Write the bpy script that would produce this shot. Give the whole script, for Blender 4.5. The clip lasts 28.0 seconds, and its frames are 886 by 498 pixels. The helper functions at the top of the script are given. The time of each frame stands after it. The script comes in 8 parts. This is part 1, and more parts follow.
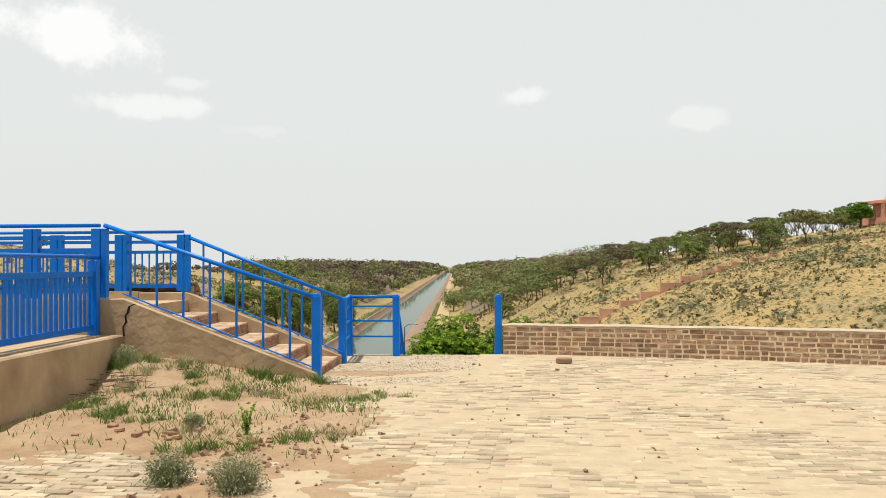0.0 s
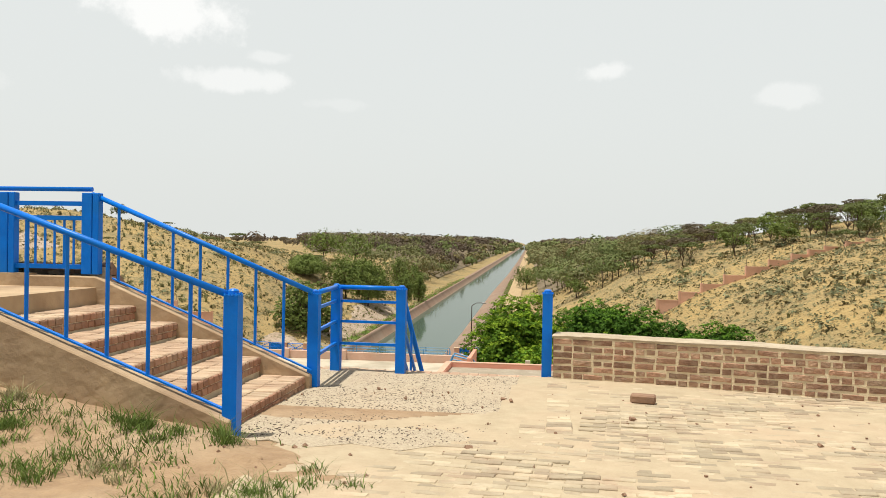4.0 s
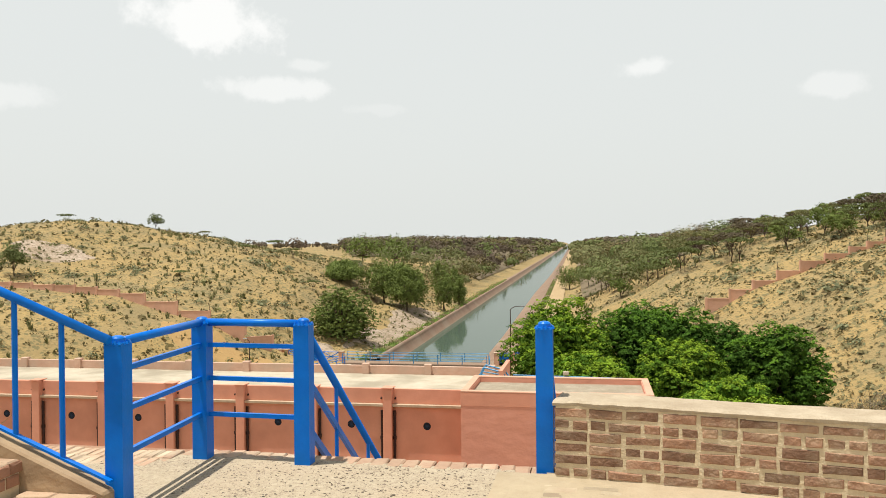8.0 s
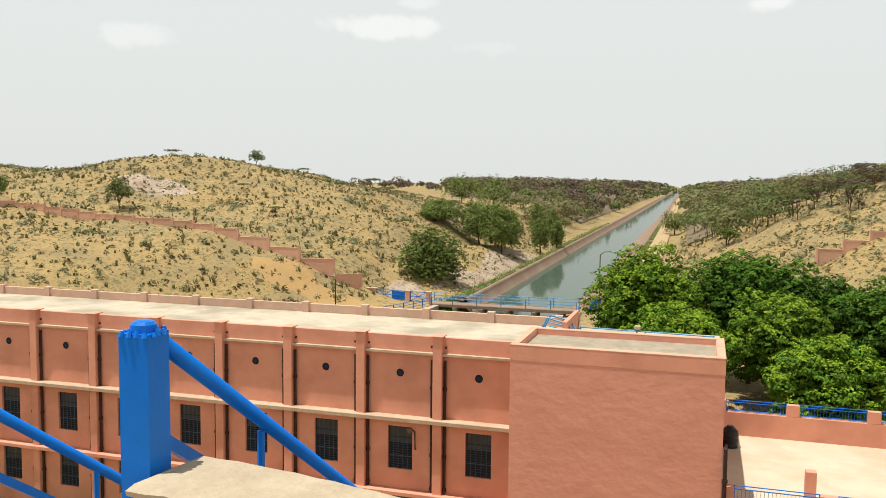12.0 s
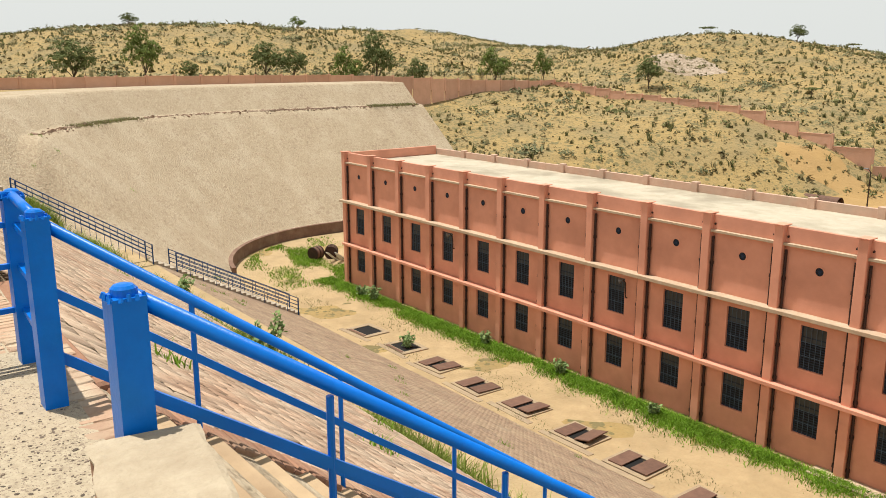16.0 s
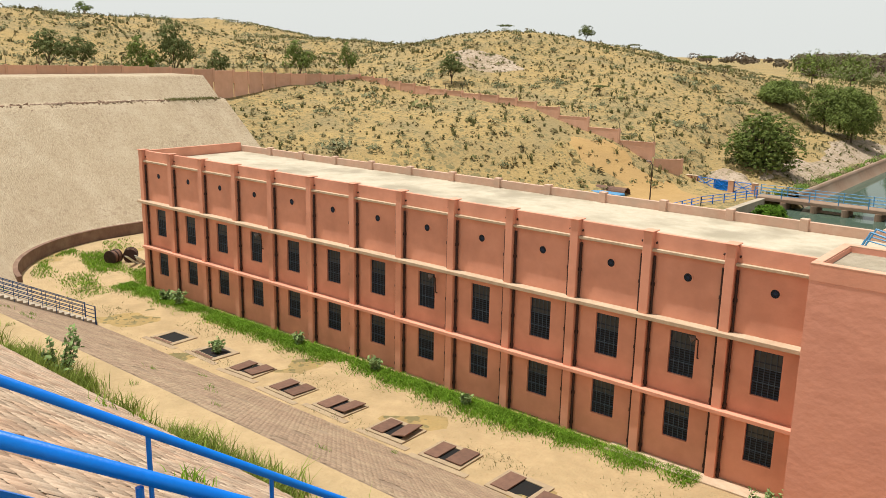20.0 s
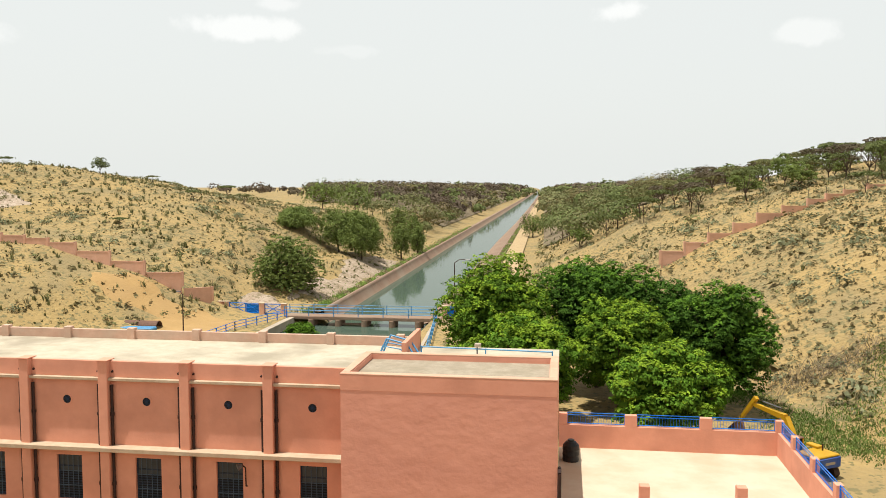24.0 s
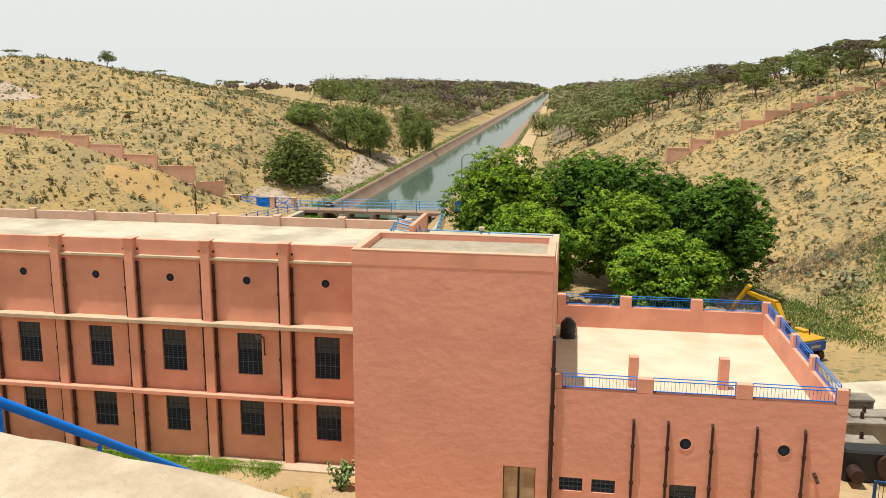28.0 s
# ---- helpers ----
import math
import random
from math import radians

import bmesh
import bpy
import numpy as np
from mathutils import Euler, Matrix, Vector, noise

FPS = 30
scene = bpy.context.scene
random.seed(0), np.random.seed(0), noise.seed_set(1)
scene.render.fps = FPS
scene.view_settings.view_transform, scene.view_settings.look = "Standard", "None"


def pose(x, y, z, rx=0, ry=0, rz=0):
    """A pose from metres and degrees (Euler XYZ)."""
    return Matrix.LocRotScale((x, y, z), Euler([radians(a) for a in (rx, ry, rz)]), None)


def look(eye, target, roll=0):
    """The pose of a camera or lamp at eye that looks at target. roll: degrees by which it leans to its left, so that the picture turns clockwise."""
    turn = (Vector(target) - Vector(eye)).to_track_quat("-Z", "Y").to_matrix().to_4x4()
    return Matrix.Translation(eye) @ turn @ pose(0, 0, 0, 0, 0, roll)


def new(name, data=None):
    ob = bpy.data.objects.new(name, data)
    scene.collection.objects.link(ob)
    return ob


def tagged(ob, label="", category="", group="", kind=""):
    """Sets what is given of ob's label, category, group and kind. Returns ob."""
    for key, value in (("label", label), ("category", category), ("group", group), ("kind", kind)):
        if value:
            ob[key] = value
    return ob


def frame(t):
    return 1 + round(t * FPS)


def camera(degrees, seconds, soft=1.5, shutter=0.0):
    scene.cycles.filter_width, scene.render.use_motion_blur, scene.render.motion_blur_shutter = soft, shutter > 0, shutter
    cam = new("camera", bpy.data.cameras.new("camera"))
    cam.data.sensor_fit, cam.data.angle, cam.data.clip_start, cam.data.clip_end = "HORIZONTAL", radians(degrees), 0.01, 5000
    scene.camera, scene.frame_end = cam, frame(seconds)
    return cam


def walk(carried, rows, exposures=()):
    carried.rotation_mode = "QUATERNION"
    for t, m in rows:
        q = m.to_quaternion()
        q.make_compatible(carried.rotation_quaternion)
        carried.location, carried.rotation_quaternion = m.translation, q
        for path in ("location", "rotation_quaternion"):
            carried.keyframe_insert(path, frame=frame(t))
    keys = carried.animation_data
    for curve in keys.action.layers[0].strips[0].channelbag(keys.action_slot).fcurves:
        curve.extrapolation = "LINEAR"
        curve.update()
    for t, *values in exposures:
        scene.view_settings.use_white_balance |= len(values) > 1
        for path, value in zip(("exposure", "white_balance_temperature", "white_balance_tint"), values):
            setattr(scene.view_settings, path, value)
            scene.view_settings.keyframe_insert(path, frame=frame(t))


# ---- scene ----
cam = camera(55.7, 28.0, soft=0.65)
PATH = [
    (0, (6.806, -46.315, 1.519), (6.733, -44.317, 1.556), -0.3),
    (0.5, (6.879, -45.774, 1.589), (6.822, -43.775, 1.619), 0.0),
    (1, (6.969, -45.193, 1.605), (6.92, -43.194, 1.635), 0.1),
    (1.5, (7.009, -44.623, 1.615), (6.959, -42.623, 1.643), 0.3),
    (2, (7.088, -44.052, 1.613), (7.005, -42.054, 1.63), 0.5),
    (2.5, (7.103, -43.482, 1.58), (6.966, -41.487, 1.588), 0.6),
    (3, (7.144, -42.913, 1.55), (6.954, -40.922, 1.55), 0.6),
    (3.5, (7.181, -42.4, 1.559), (6.962, -40.413, 1.547), 0.9),
    (5.5, (7.4, -40.238, 1.613), (7.059, -38.267, 1.58), 0.9),
    (6, (7.453, -39.762, 1.626), (7.107, -37.793, 1.594), 1.0),
    (6.5, (7.492, -39.24, 1.615), (7.144, -37.271, 1.592), 0.6),
    (7, (7.516, -38.693, 1.582), (7.164, -36.724, 1.561), 0.2),
    (7.5, (7.498, -38.185, 1.579), (7.144, -36.216, 1.559), -0.2),
    (8, (7.551, -37.689, 1.559), (7.199, -35.72, 1.542), -0.5),
    (8.5, (7.661, -37.213, 1.535), (7.383, -35.233, 1.524), -1.3),
    (9, (7.78, -36.743, 1.551), (7.584, -34.753, 1.54), -1.3),
    (9.5, (7.939, -36.294, 1.543), (7.76, -34.302, 1.525), -1.3),
    (10, (8.041, -35.792, 1.516), (7.828, -33.804, 1.472), -1.2),
    (10.5, (8.23, -35.383, 1.488), (7.893, -33.414, 1.405), -1.2),
    (11, (8.469, -35.005, 1.48), (8.022, -33.058, 1.373), -0.7),
    (11.5, (8.711, -34.607, 1.476), (8.197, -32.679, 1.341), -0.1),
    (13.5, (9.943, -33.72, 1.532), (8.988, -31.976, 1.312), 2.4),
    (14, (10.026, -33.46, 1.526), (8.923, -31.807, 1.305), 2.9),
    (14.5, (10.047, -33.218, 1.521), (8.804, -31.666, 1.301), 2.4),
    (15, (10.031, -32.994, 1.512), (8.693, -31.525, 1.287), 0.8),
    (15.5, (10.105, -32.897, 1.493), (8.665, -31.54, 1.203), -0.0),
    (16, (10.06, -32.72, 1.752), (8.509, -31.538, 1.308), -0.1),
    (16.5, (10.0, -32.735, 2.017), (8.388, -31.676, 1.486), 0.2),
    (17, (9.977, -32.749, 2.088), (8.343, -31.709, 1.588), 0.7),
    (17.5, (9.991, -32.774, 2.119), (8.358, -31.715, 1.657), 1.0),
    (18, (10.011, -32.765, 2.118), (8.41, -31.645, 1.693), 1.2),
    (18.5, (10.014, -32.768, 2.112), (8.475, -31.564, 1.686), 1.2),
    (19, (10.031, -32.751, 2.112), (8.596, -31.434, 1.66), 1.2),
    (19.5, (10.02, -32.716, 2.093), (8.693, -31.29, 1.637), 1.1),
    (20, (10.032, -32.703, 2.095), (8.794, -31.2, 1.637), 1.1),
    (20.5, (10.047, -32.683, 2.097), (8.929, -31.093, 1.626), 0.9),
    (21, (10.055, -32.748, 2.111), (9.09, -31.059, 1.646), 0.7),
    (21.5, (10.113, -32.787, 2.094), (9.29, -31.015, 1.665), 0.6),
    (22, (10.16, -32.772, 2.093), (9.483, -30.925, 1.731), 0.5),
    (22.5, (10.17, -32.663, 2.097), (9.656, -30.749, 1.829), 0.5),
    (24.5, (10.025, -32.491, 2.111), (9.748, -30.516, 1.965), -0.1),
    (25, (9.982, -32.564, 2.052), (9.698, -30.589, 1.906), -0.3),
    (25.5, (9.969, -32.693, 1.831), (9.658, -30.72, 1.725), 0.9),
    (26, (10.142, -33.17, 1.627), (9.815, -31.199, 1.525), 1.6),
    (26.5, (10.316, -33.527, 1.501), (9.965, -31.565, 1.337), 1.4),
    (27, (10.455, -33.847, 1.464), (10.089, -31.891, 1.262), 1.3),
    (27.5, (10.523, -34.096, 1.502), (10.165, -32.152, 1.195), 1.1),
    (28, (10.47, -34.327, 1.616), (10.17, -32.387, 1.232), 0.3),
]
walk(cam, [(t, look(eye, target, roll)) for t, eye, target, roll in PATH],
     exposures=((0, 0.03), (20, 0.03), (22, 0.02), (24.5, 0.15), (26, 0.10), (27, 0.13), (28, 0.08)))

# ---- light ----
SUN_EL, SUN_AZ = radians(76.5), radians(243)    # azimuth from +y towards +x


def build_world():
    w = bpy.data.worlds.new("world")
    scene.world = w
    w.use_nodes = True
    nt = w.node_tree
    nt.nodes.clear()
    n, l = nt.nodes.new, nt.links.new
    out, bg = n("ShaderNodeOutputWorld"), n("ShaderNodeBackground")
    sky = n("ShaderNodeTexSky")
    sky.sky_type, sky.sun_disc = "NISHITA", False
    sky.sun_elevation, sky.sun_rotation = SUN_EL, SUN_AZ
    sky.dust_density, sky.air_density, sky.ozone_density = 6.0, 1.0, 1.0
    scale = n("ShaderNodeMix"); scale.data_type, scale.blend_type = "RGBA", "MULTIPLY"
    scale.inputs[0].default_value = 1.0
    scale.inputs[7].default_value = (0.1, 0.1, 0.1, 1)
    l(sky.outputs[0], scale.inputs[6])
    # a milky heat haze over the whole sky
    haze = n("ShaderNodeMix"); haze.data_type = "RGBA"
    haze.inputs[0].default_value = 0.85
    haze.inputs[7].default_value = (0.858, 0.885, 0.858, 1)
    l(scale.outputs[2], haze.inputs[6])
    # the haze lies low: the sky darkens towards the zenith
    sep = n("ShaderNodeSeparateXYZ")
    l(n("ShaderNodeTexCoord").outputs["Generated"], sep.inputs[0])
    thin = n("ShaderNodeMapRange")
    thin.interpolation_type = "SMOOTHSTEP"
    thin.inputs[1].default_value, thin.inputs[2].default_value, thin.inputs[3].default_value, thin.inputs[4].default_value = 0.38, 0.95, 1.0, 0.42
    l(sep.outputs[2], thin.inputs[0])
    veil = n("ShaderNodeMix"); veil.data_type, veil.blend_type = "RGBA", "MULTIPLY"
    veil.inputs[0].default_value = 1.0
    l(haze.outputs[2], veil.inputs[6]); l(thin.outputs[0], veil.inputs[7])
    # thin cumulus puffs: soft ovals on the sky, frayed by noise
    co = n("ShaderNodeTexCoord")
    noi = n("ShaderNodeTexNoise")
    noi.inputs["Scale"].default_value, noi.inputs["Detail"].default_value, noi.inputs["Roughness"].default_value = 17.0, 8.0, 0.62
    l(co.outputs["Generated"], noi.inputs["Vector"])
    total = None
    for az, el, w, h, amt in ((-25.4, 13.9, 4.6, 2.2, 0.85), (-22.0, 10.2, 5.0, 1.0, 0.55), (3.5, 11.3, 2.4, 0.9, 0.55), (14.6, 9.5, 2.2, 0.8, 0.35), (-37.5, 9.1, 3.0, 1.0, 0.35), (-19.0, 11.8, 1.6, 0.5, 0.35), (-14.8, 9.0, 2.8, 0.5, 0.16), (48, 15, 6, 2.0, 0.5), (-75, 17, 8, 2.5, 0.6), (110, 22, 9, 3.0, 0.6), (170, 18, 8, 2.6, 0.6), (-120, 26, 10, 3.0, 0.6)):
        a, e = radians(az), radians(el)
        mp = n("ShaderNodeMapping")
        mp.vector_type = "TEXTURE"
        mp.inputs["Location"].default_value = (math.sin(a) * math.cos(e), math.cos(a) * math.cos(e), math.sin(e))
        mp.inputs["Rotation"].default_value = (0, 0, -a)
        mp.inputs["Scale"].default_value = (radians(w), 0.4, radians(h))
        l(co.outputs["Generated"], mp.inputs["Vector"])
        ln = n("ShaderNodeVectorMath"); ln.operation = "LENGTH"
        l(mp.outputs[0], ln.inputs[0])
        sub = n("ShaderNodeMath"); sub.operation = "MULTIPLY_ADD"; sub.inputs[1].default_value = -2.6
        l(noi.outputs[0], sub.inputs[0]); l(ln.outputs["Value"], sub.inputs[2])
        mr = n("ShaderNodeMapRange")
        mr.interpolation_type = "SMOOTHSTEP"
        mr.inputs[1].default_value, mr.inputs[2].default_value, mr.inputs[3].default_value, mr.inputs[4].default_value = -0.9, -0.3, amt, 0.0
        l(sub.outputs[0], mr.inputs[0])
        if total is None:
            total = mr.outputs[0]
        else:
            mxm = n("ShaderNodeMath"); mxm.operation = "MAXIMUM"
            l(total, mxm.inputs[0]); l(mr.outputs[0], mxm.inputs[1])
            total = mxm.outputs[0]
    cl = n("ShaderNodeMix"); cl.data_type = "RGBA"
    cl.inputs[7].default_value = (1.0, 1.0, 0.98, 1)
    l(total, cl.inputs[0]); l(veil.outputs[2], cl.inputs[6])
    l(cl.outputs[2], bg.inputs[0])
    bg.inputs[1].default_value = 1.0
    l(bg.outputs[0], out.inputs[0])


build_world()
sun_data = bpy.data.lights.new("sun", "SUN")
sun_data.energy, sun_data.angle, sun_data.color = 5.0, radians(0.6), (1.0, 0.96, 0.88)
sun = new("sun", sun_data)
sun.matrix_world = look((30 * math.sin(SUN_AZ), 30 * math.cos(SUN_AZ), 40 + 30 * math.tan(SUN_EL)), (0, 0, 40))

# ---- materials ----

ALBEDO_GRADE = 0.83        # one grade of all base colours, lowered against the strong sun to deepen shade


def mat(name, col, col2=None, scale=3.0, rough=0.85, bump=0.15, bscale=40.0, metal=0.0, rand=0.0, stain=None, stain_scale=0.4, stain_amt=0.5, island=False, spec=0.3, stretch=None):
    """A weathered surface: two colours mixed by grain, wider stains, fine relief, and a random tone for each piece."""
    m = bpy.data.materials.new(name)
    m.use_nodes = True
    nt = m.node_tree
    b = nt.nodes["Principled BSDF"]
    n, l = nt.nodes.new, nt.links.new
    b.inputs["Roughness"].default_value = rough
    b.inputs["Metallic"].default_value = metal
    b.inputs["Specular IOR Level"].default_value = spec
    geo = n("ShaderNodeNewGeometry")
    pos = geo.outputs["Position"]
    col2 = col2 or tuple(c * 0.75 for c in col)
    col, col2, stain = [c and tuple(v * ALBEDO_GRADE for v in c) for c in (col, col2, stain)]
    if stretch:
        mp = n("ShaderNodeMapping")
        mp.inputs["Scale"].default_value = stretch
        l(pos, mp.inputs["Vector"])
        pos = mp.outputs[0]
    n1 = n("ShaderNodeTexNoise")
    n1.inputs["Scale"].default_value, n1.inputs["Detail"].default_value, n1.inputs["Roughness"].default_value = scale, 6.0, 0.65
    l(pos, n1.inputs["Vector"])
    r1 = n("ShaderNodeMapRange")
    r1.inputs[1].default_value, r1.inputs[2].default_value = 0.3, 0.7
    l(n1.outputs[0], r1.inputs[0])
    mx = n("ShaderNodeMix"); mx.data_type = "RGBA"
    mx.inputs[6].default_value, mx.inputs[7].default_value = (*col, 1), (*col2, 1)
    l(r1.outputs[0], mx.inputs[0])
    last = mx.outputs[2]
    if stain:
        n2 = n("ShaderNodeTexNoise")
        n2.inputs["Scale"].default_value, n2.inputs["Detail"].default_value = stain_scale, 4.0
        l(pos, n2.inputs["Vector"])
        r2 = n("ShaderNodeMapRange")
        r2.inputs[1].default_value, r2.inputs[2].default_value, r2.inputs[4].default_value = 0.45, 0.68, stain_amt
        l(n2.outputs[0], r2.inputs[0])
        m2 = n("ShaderNodeMix"); m2.data_type = "RGBA"
        m2.inputs[7].default_value = (*stain, 1)
        l(last, m2.inputs[6]); l(r2.outputs[0], m2.inputs[0])
        last = m2.outputs[2]
    if rand or island:
        src = geo.outputs["Random Per Island"] if island else n("ShaderNodeObjectInfo").outputs["Random"]
        hsv = n("ShaderNodeHueSaturation")
        r3 = n("ShaderNodeMapRange")
        r3.inputs[3].default_value, r3.inputs[4].default_value = 1 - rand, 1 + rand
        l(src, r3.inputs[0]); l(r3.outputs[0], hsv.inputs["Value"]); l(last, hsv.inputs["Color"])
        last = hsv.outputs[0]
    l(last, b.inputs["Base Color"])
    if bump:
        n3 = n("ShaderNodeTexNoise")
        n3.inputs["Scale"].default_value, n3.inputs["Detail"].default_value = bscale, 4.0
        l(pos, n3.inputs["Vector"])
        bp = n("ShaderNodeBump")
        bp.inputs["Strength"].default_value, bp.inputs["Distance"].default_value = bump, 0.6 / bscale
        l(n3.outputs[0], bp.inputs["Height"]); l(bp.outputs[0], b.inputs["Normal"])
    return m


def speckle(m, col, scale, size=0.25, amt=0.8):
    """Small dark tufts and stones too fine to model, strewn in drifts over bare ground."""
    nt = m.node_tree
    b = nt.nodes["Principled BSDF"]
    n, l = nt.nodes.new, nt.links.new
    last = b.inputs["Base Color"].links[0].from_socket
    pos = n("ShaderNodeNewGeometry").outputs["Position"]
    drift = n("ShaderNodeTexNoise")
    drift.inputs["Scale"].default_value, drift.inputs["Detail"].default_value = scale * 0.07, 3.0
    fray = n("ShaderNodeTexNoise")
    fray.inputs["Scale"].default_value, fray.inputs["Detail"].default_value = scale * 3.0, 3.0
    l(pos, drift.inputs["Vector"]); l(pos, fray.inputs["Vector"])
    for k in (1.0, 2.3):
        v = n("ShaderNodeTexVoronoi")
        v.inputs["Scale"].default_value = scale * k
        l(pos, v.inputs["Vector"])
        sep = n("ShaderNodeSeparateColor")
        l(v.outputs["Color"], sep.inputs[0])
        # the edge of each dot: its cell's own size, frayed, larger where the drift is dense
        edge = n("ShaderNodeMath"); edge.operation = "MULTIPLY"
        l(sep.outputs[0], edge.inputs[0]); l(drift.outputs[0], edge.inputs[1])
        e2 = n("ShaderNodeMath"); e2.operation = "MULTIPLY"
        l(edge.outputs[0], e2.inputs[0]); l(fray.outputs[0], e2.inputs[1])
        d = n("ShaderNodeMath"); d.operation = "MULTIPLY_ADD"; d.inputs[1].default_value = -8.0 * size
        l(e2.outputs[0], d.inputs[0]); l(v.outputs["Distance"], d.inputs[2])
        r = n("ShaderNodeMapRange")
        r.inputs[1].default_value, r.inputs[2].default_value, r.inputs[3].default_value, r.inputs[4].default_value = -0.06, 0.03, amt, 0.0
        l(d.outputs[0], r.inputs[0])
        mx = n("ShaderNodeMix"); mx.data_type = "RGBA"
        mx.inputs[7].default_value = (*col, 1)
        l(r.outputs[0], mx.inputs[0]); l(last, mx.inputs[6])
        last = mx.outputs[2]
    l(last, b.inputs["Base Color"])


def leaf_mat(name, col, rand=0.35, thin=0.2):
    m = mat(name, col, tuple(c * 0.6 for c in col), 0.8, 0.7, 0, rand=rand, island=True, spec=0.08)
    b = m.node_tree.nodes["Principled BSDF"]
    tr, mix, out = m.node_tree.nodes.new("ShaderNodeBsdfTranslucent"), m.node_tree.nodes.new("ShaderNodeMixShader"), m.node_tree.nodes["Material Output"]
    l = m.node_tree.links.new
    l(b.inputs["Base Color"].links[0].from_socket, tr.inputs[0])
    mix.inputs[0].default_value = thin
    l(b.outputs[0], mix.inputs[1]); l(tr.outputs[0], mix.inputs[2]); l(mix.outputs[0], out.inputs[0])
    return m


M_YARD = mat("yard_earth", (0.57, 0.415, 0.23), (0.47, 0.335, 0.18), 1.4, 0.95, 0.8, 6.0, stain=(0.40, 0.29, 0.155), stain_scale=0.55, stain_amt=0.65)
M_SAND = mat("sand", (0.475, 0.33, 0.132), (0.345, 0.245, 0.105), 0.7, 0.95, 0.8, 2.2, stain=(0.285, 0.225, 0.115), stain_scale=0.12, stain_amt=0.8)
M_CHALK = mat("pale_eroded_bank", (0.56, 0.45, 0.35), (0.40, 0.30, 0.215), 1.3, 0.95, 1.0, 1.6, stain=(0.33, 0.24, 0.15), stain_scale=0.35, stain_amt=0.8)
speckle(M_CHALK, (0.20, 0.16, 0.09), 1.3, 0.26, 0.8)
M_ORANGE = mat("fresh_orange_sand", (0.50, 0.32, 0.13), (0.42, 0.265, 0.105), 0.5, 0.95, 0.4, 3.0, stain=(0.42, 0.27, 0.12), stain_scale=0.3, stain_amt=0.5)
speckle(M_SAND, (0.16, 0.14, 0.065), 1.0, 0.25, 0.8)
M_SOIL = mat("soil", (0.45, 0.305, 0.175), (0.31, 0.20, 0.115), 4.5, 0.95, 0.9, 22, stain=(0.56, 0.43, 0.28), stain_scale=0.9)
M_PINK = mat("pink_plaster", (0.87, 0.41, 0.28), (0.79, 0.36, 0.24), 1.3, 0.85, 0.1, 9, stain=(0.54, 0.24, 0.16), stain_scale=0.5, stain_amt=0.45)
M_ROUGHPINK = mat("rough_pink_plaster", (0.85, 0.40, 0.285), (0.79, 0.36, 0.25), 1.4, 0.9, 0.1, 2.4, stain=(0.70, 0.31, 0.225), stain_scale=0.5, stain_amt=0.4, stretch=(1.0, 1.0, 1.35))
M_CREAM = mat("cream_plaster", (0.66, 0.52, 0.37), (0.55, 0.40, 0.27), 2.5, 0.85, 0.2, 20, stain=(0.45, 0.30, 0.2), stain_scale=0.8, stain_amt=0.4)
M_ROOF = mat("roof_screed", (0.65, 0.57, 0.44), (0.52, 0.445, 0.33), 1.6, 0.9, 0.3, 10, stain=(0.36, 0.31, 0.225), stain_scale=0.42, stain_amt=0.85)
M_TERRACE = mat("terrace_paving", (0.72, 0.61, 0.46), (0.63, 0.51, 0.37), 0.8, 0.85, 0.1, 12, stain=(0.56, 0.40, 0.26), stain_scale=0.45, stain_amt=0.6)
M_BLUE = mat("blue_paint", (0.002, 0.205, 0.82), (0.002, 0.165, 0.69), 6, 0.34, 0.1, 45, stain=(0.006, 0.18, 0.60), stain_scale=4, spec=0.2)
M_NAVY = mat("weathered_blue_paint", (0.02, 0.09, 0.26), (0.015, 0.06, 0.18), 5, 0.5, 0.1, 50)
M_DIMBLUE = mat("dusty_dark_blue_paint", (0.02, 0.05, 0.11), (0.012, 0.03, 0.07), 5, 0.6, 0)
M_LTBLUE = mat("pale_blue_paint", (0.10, 0.34, 0.62), (0.07, 0.27, 0.52), 3, 0.5, 0.05, 40)
M_BRICK = mat("wall_brick", (0.41, 0.235, 0.145), (0.25, 0.14, 0.09), 11, 0.92, 0.8, 30, rand=0.34, stain=(0.60, 0.47, 0.32), stain_scale=7.0, stain_amt=0.42)
M_BRICK_J = mat("wall_brick_far", (0.41, 0.235, 0.145), (0.25, 0.14, 0.09), 11, 0.92, 0.8, 30, rand=0.34, island=True, stain=(0.60, 0.47, 0.32), stain_scale=7.0, stain_amt=0.42)
M_DARKBRICK = mat("dark_retaining_brick", (0.27, 0.16, 0.11), (0.19, 0.11, 0.08), 3, 0.93, 0.6, 14, stain=(0.36, 0.25, 0.17), stain_scale=0.9, stain_amt=0.5)
M_MORTAR = mat("mortar", (0.82, 0.68, 0.46), (0.64, 0.51, 0.33), 7, 0.95, 0.6, 50)
M_PAVER = mat("sandy_paver", (0.56, 0.465, 0.32), (0.43, 0.345, 0.23), 5.0, 0.92, 0.6, 26, rand=0.26, stain=(0.40, 0.27, 0.18), stain_scale=2.8, stain_amt=0.55)
M_PAVER_J = mat("sandy_paver_far", (0.56, 0.465, 0.32), (0.43, 0.345, 0.23), 5.0, 0.92, 0.6, 26, rand=0.26, island=True, stain=(0.40, 0.27, 0.18), stain_scale=2.8, stain_amt=0.55)
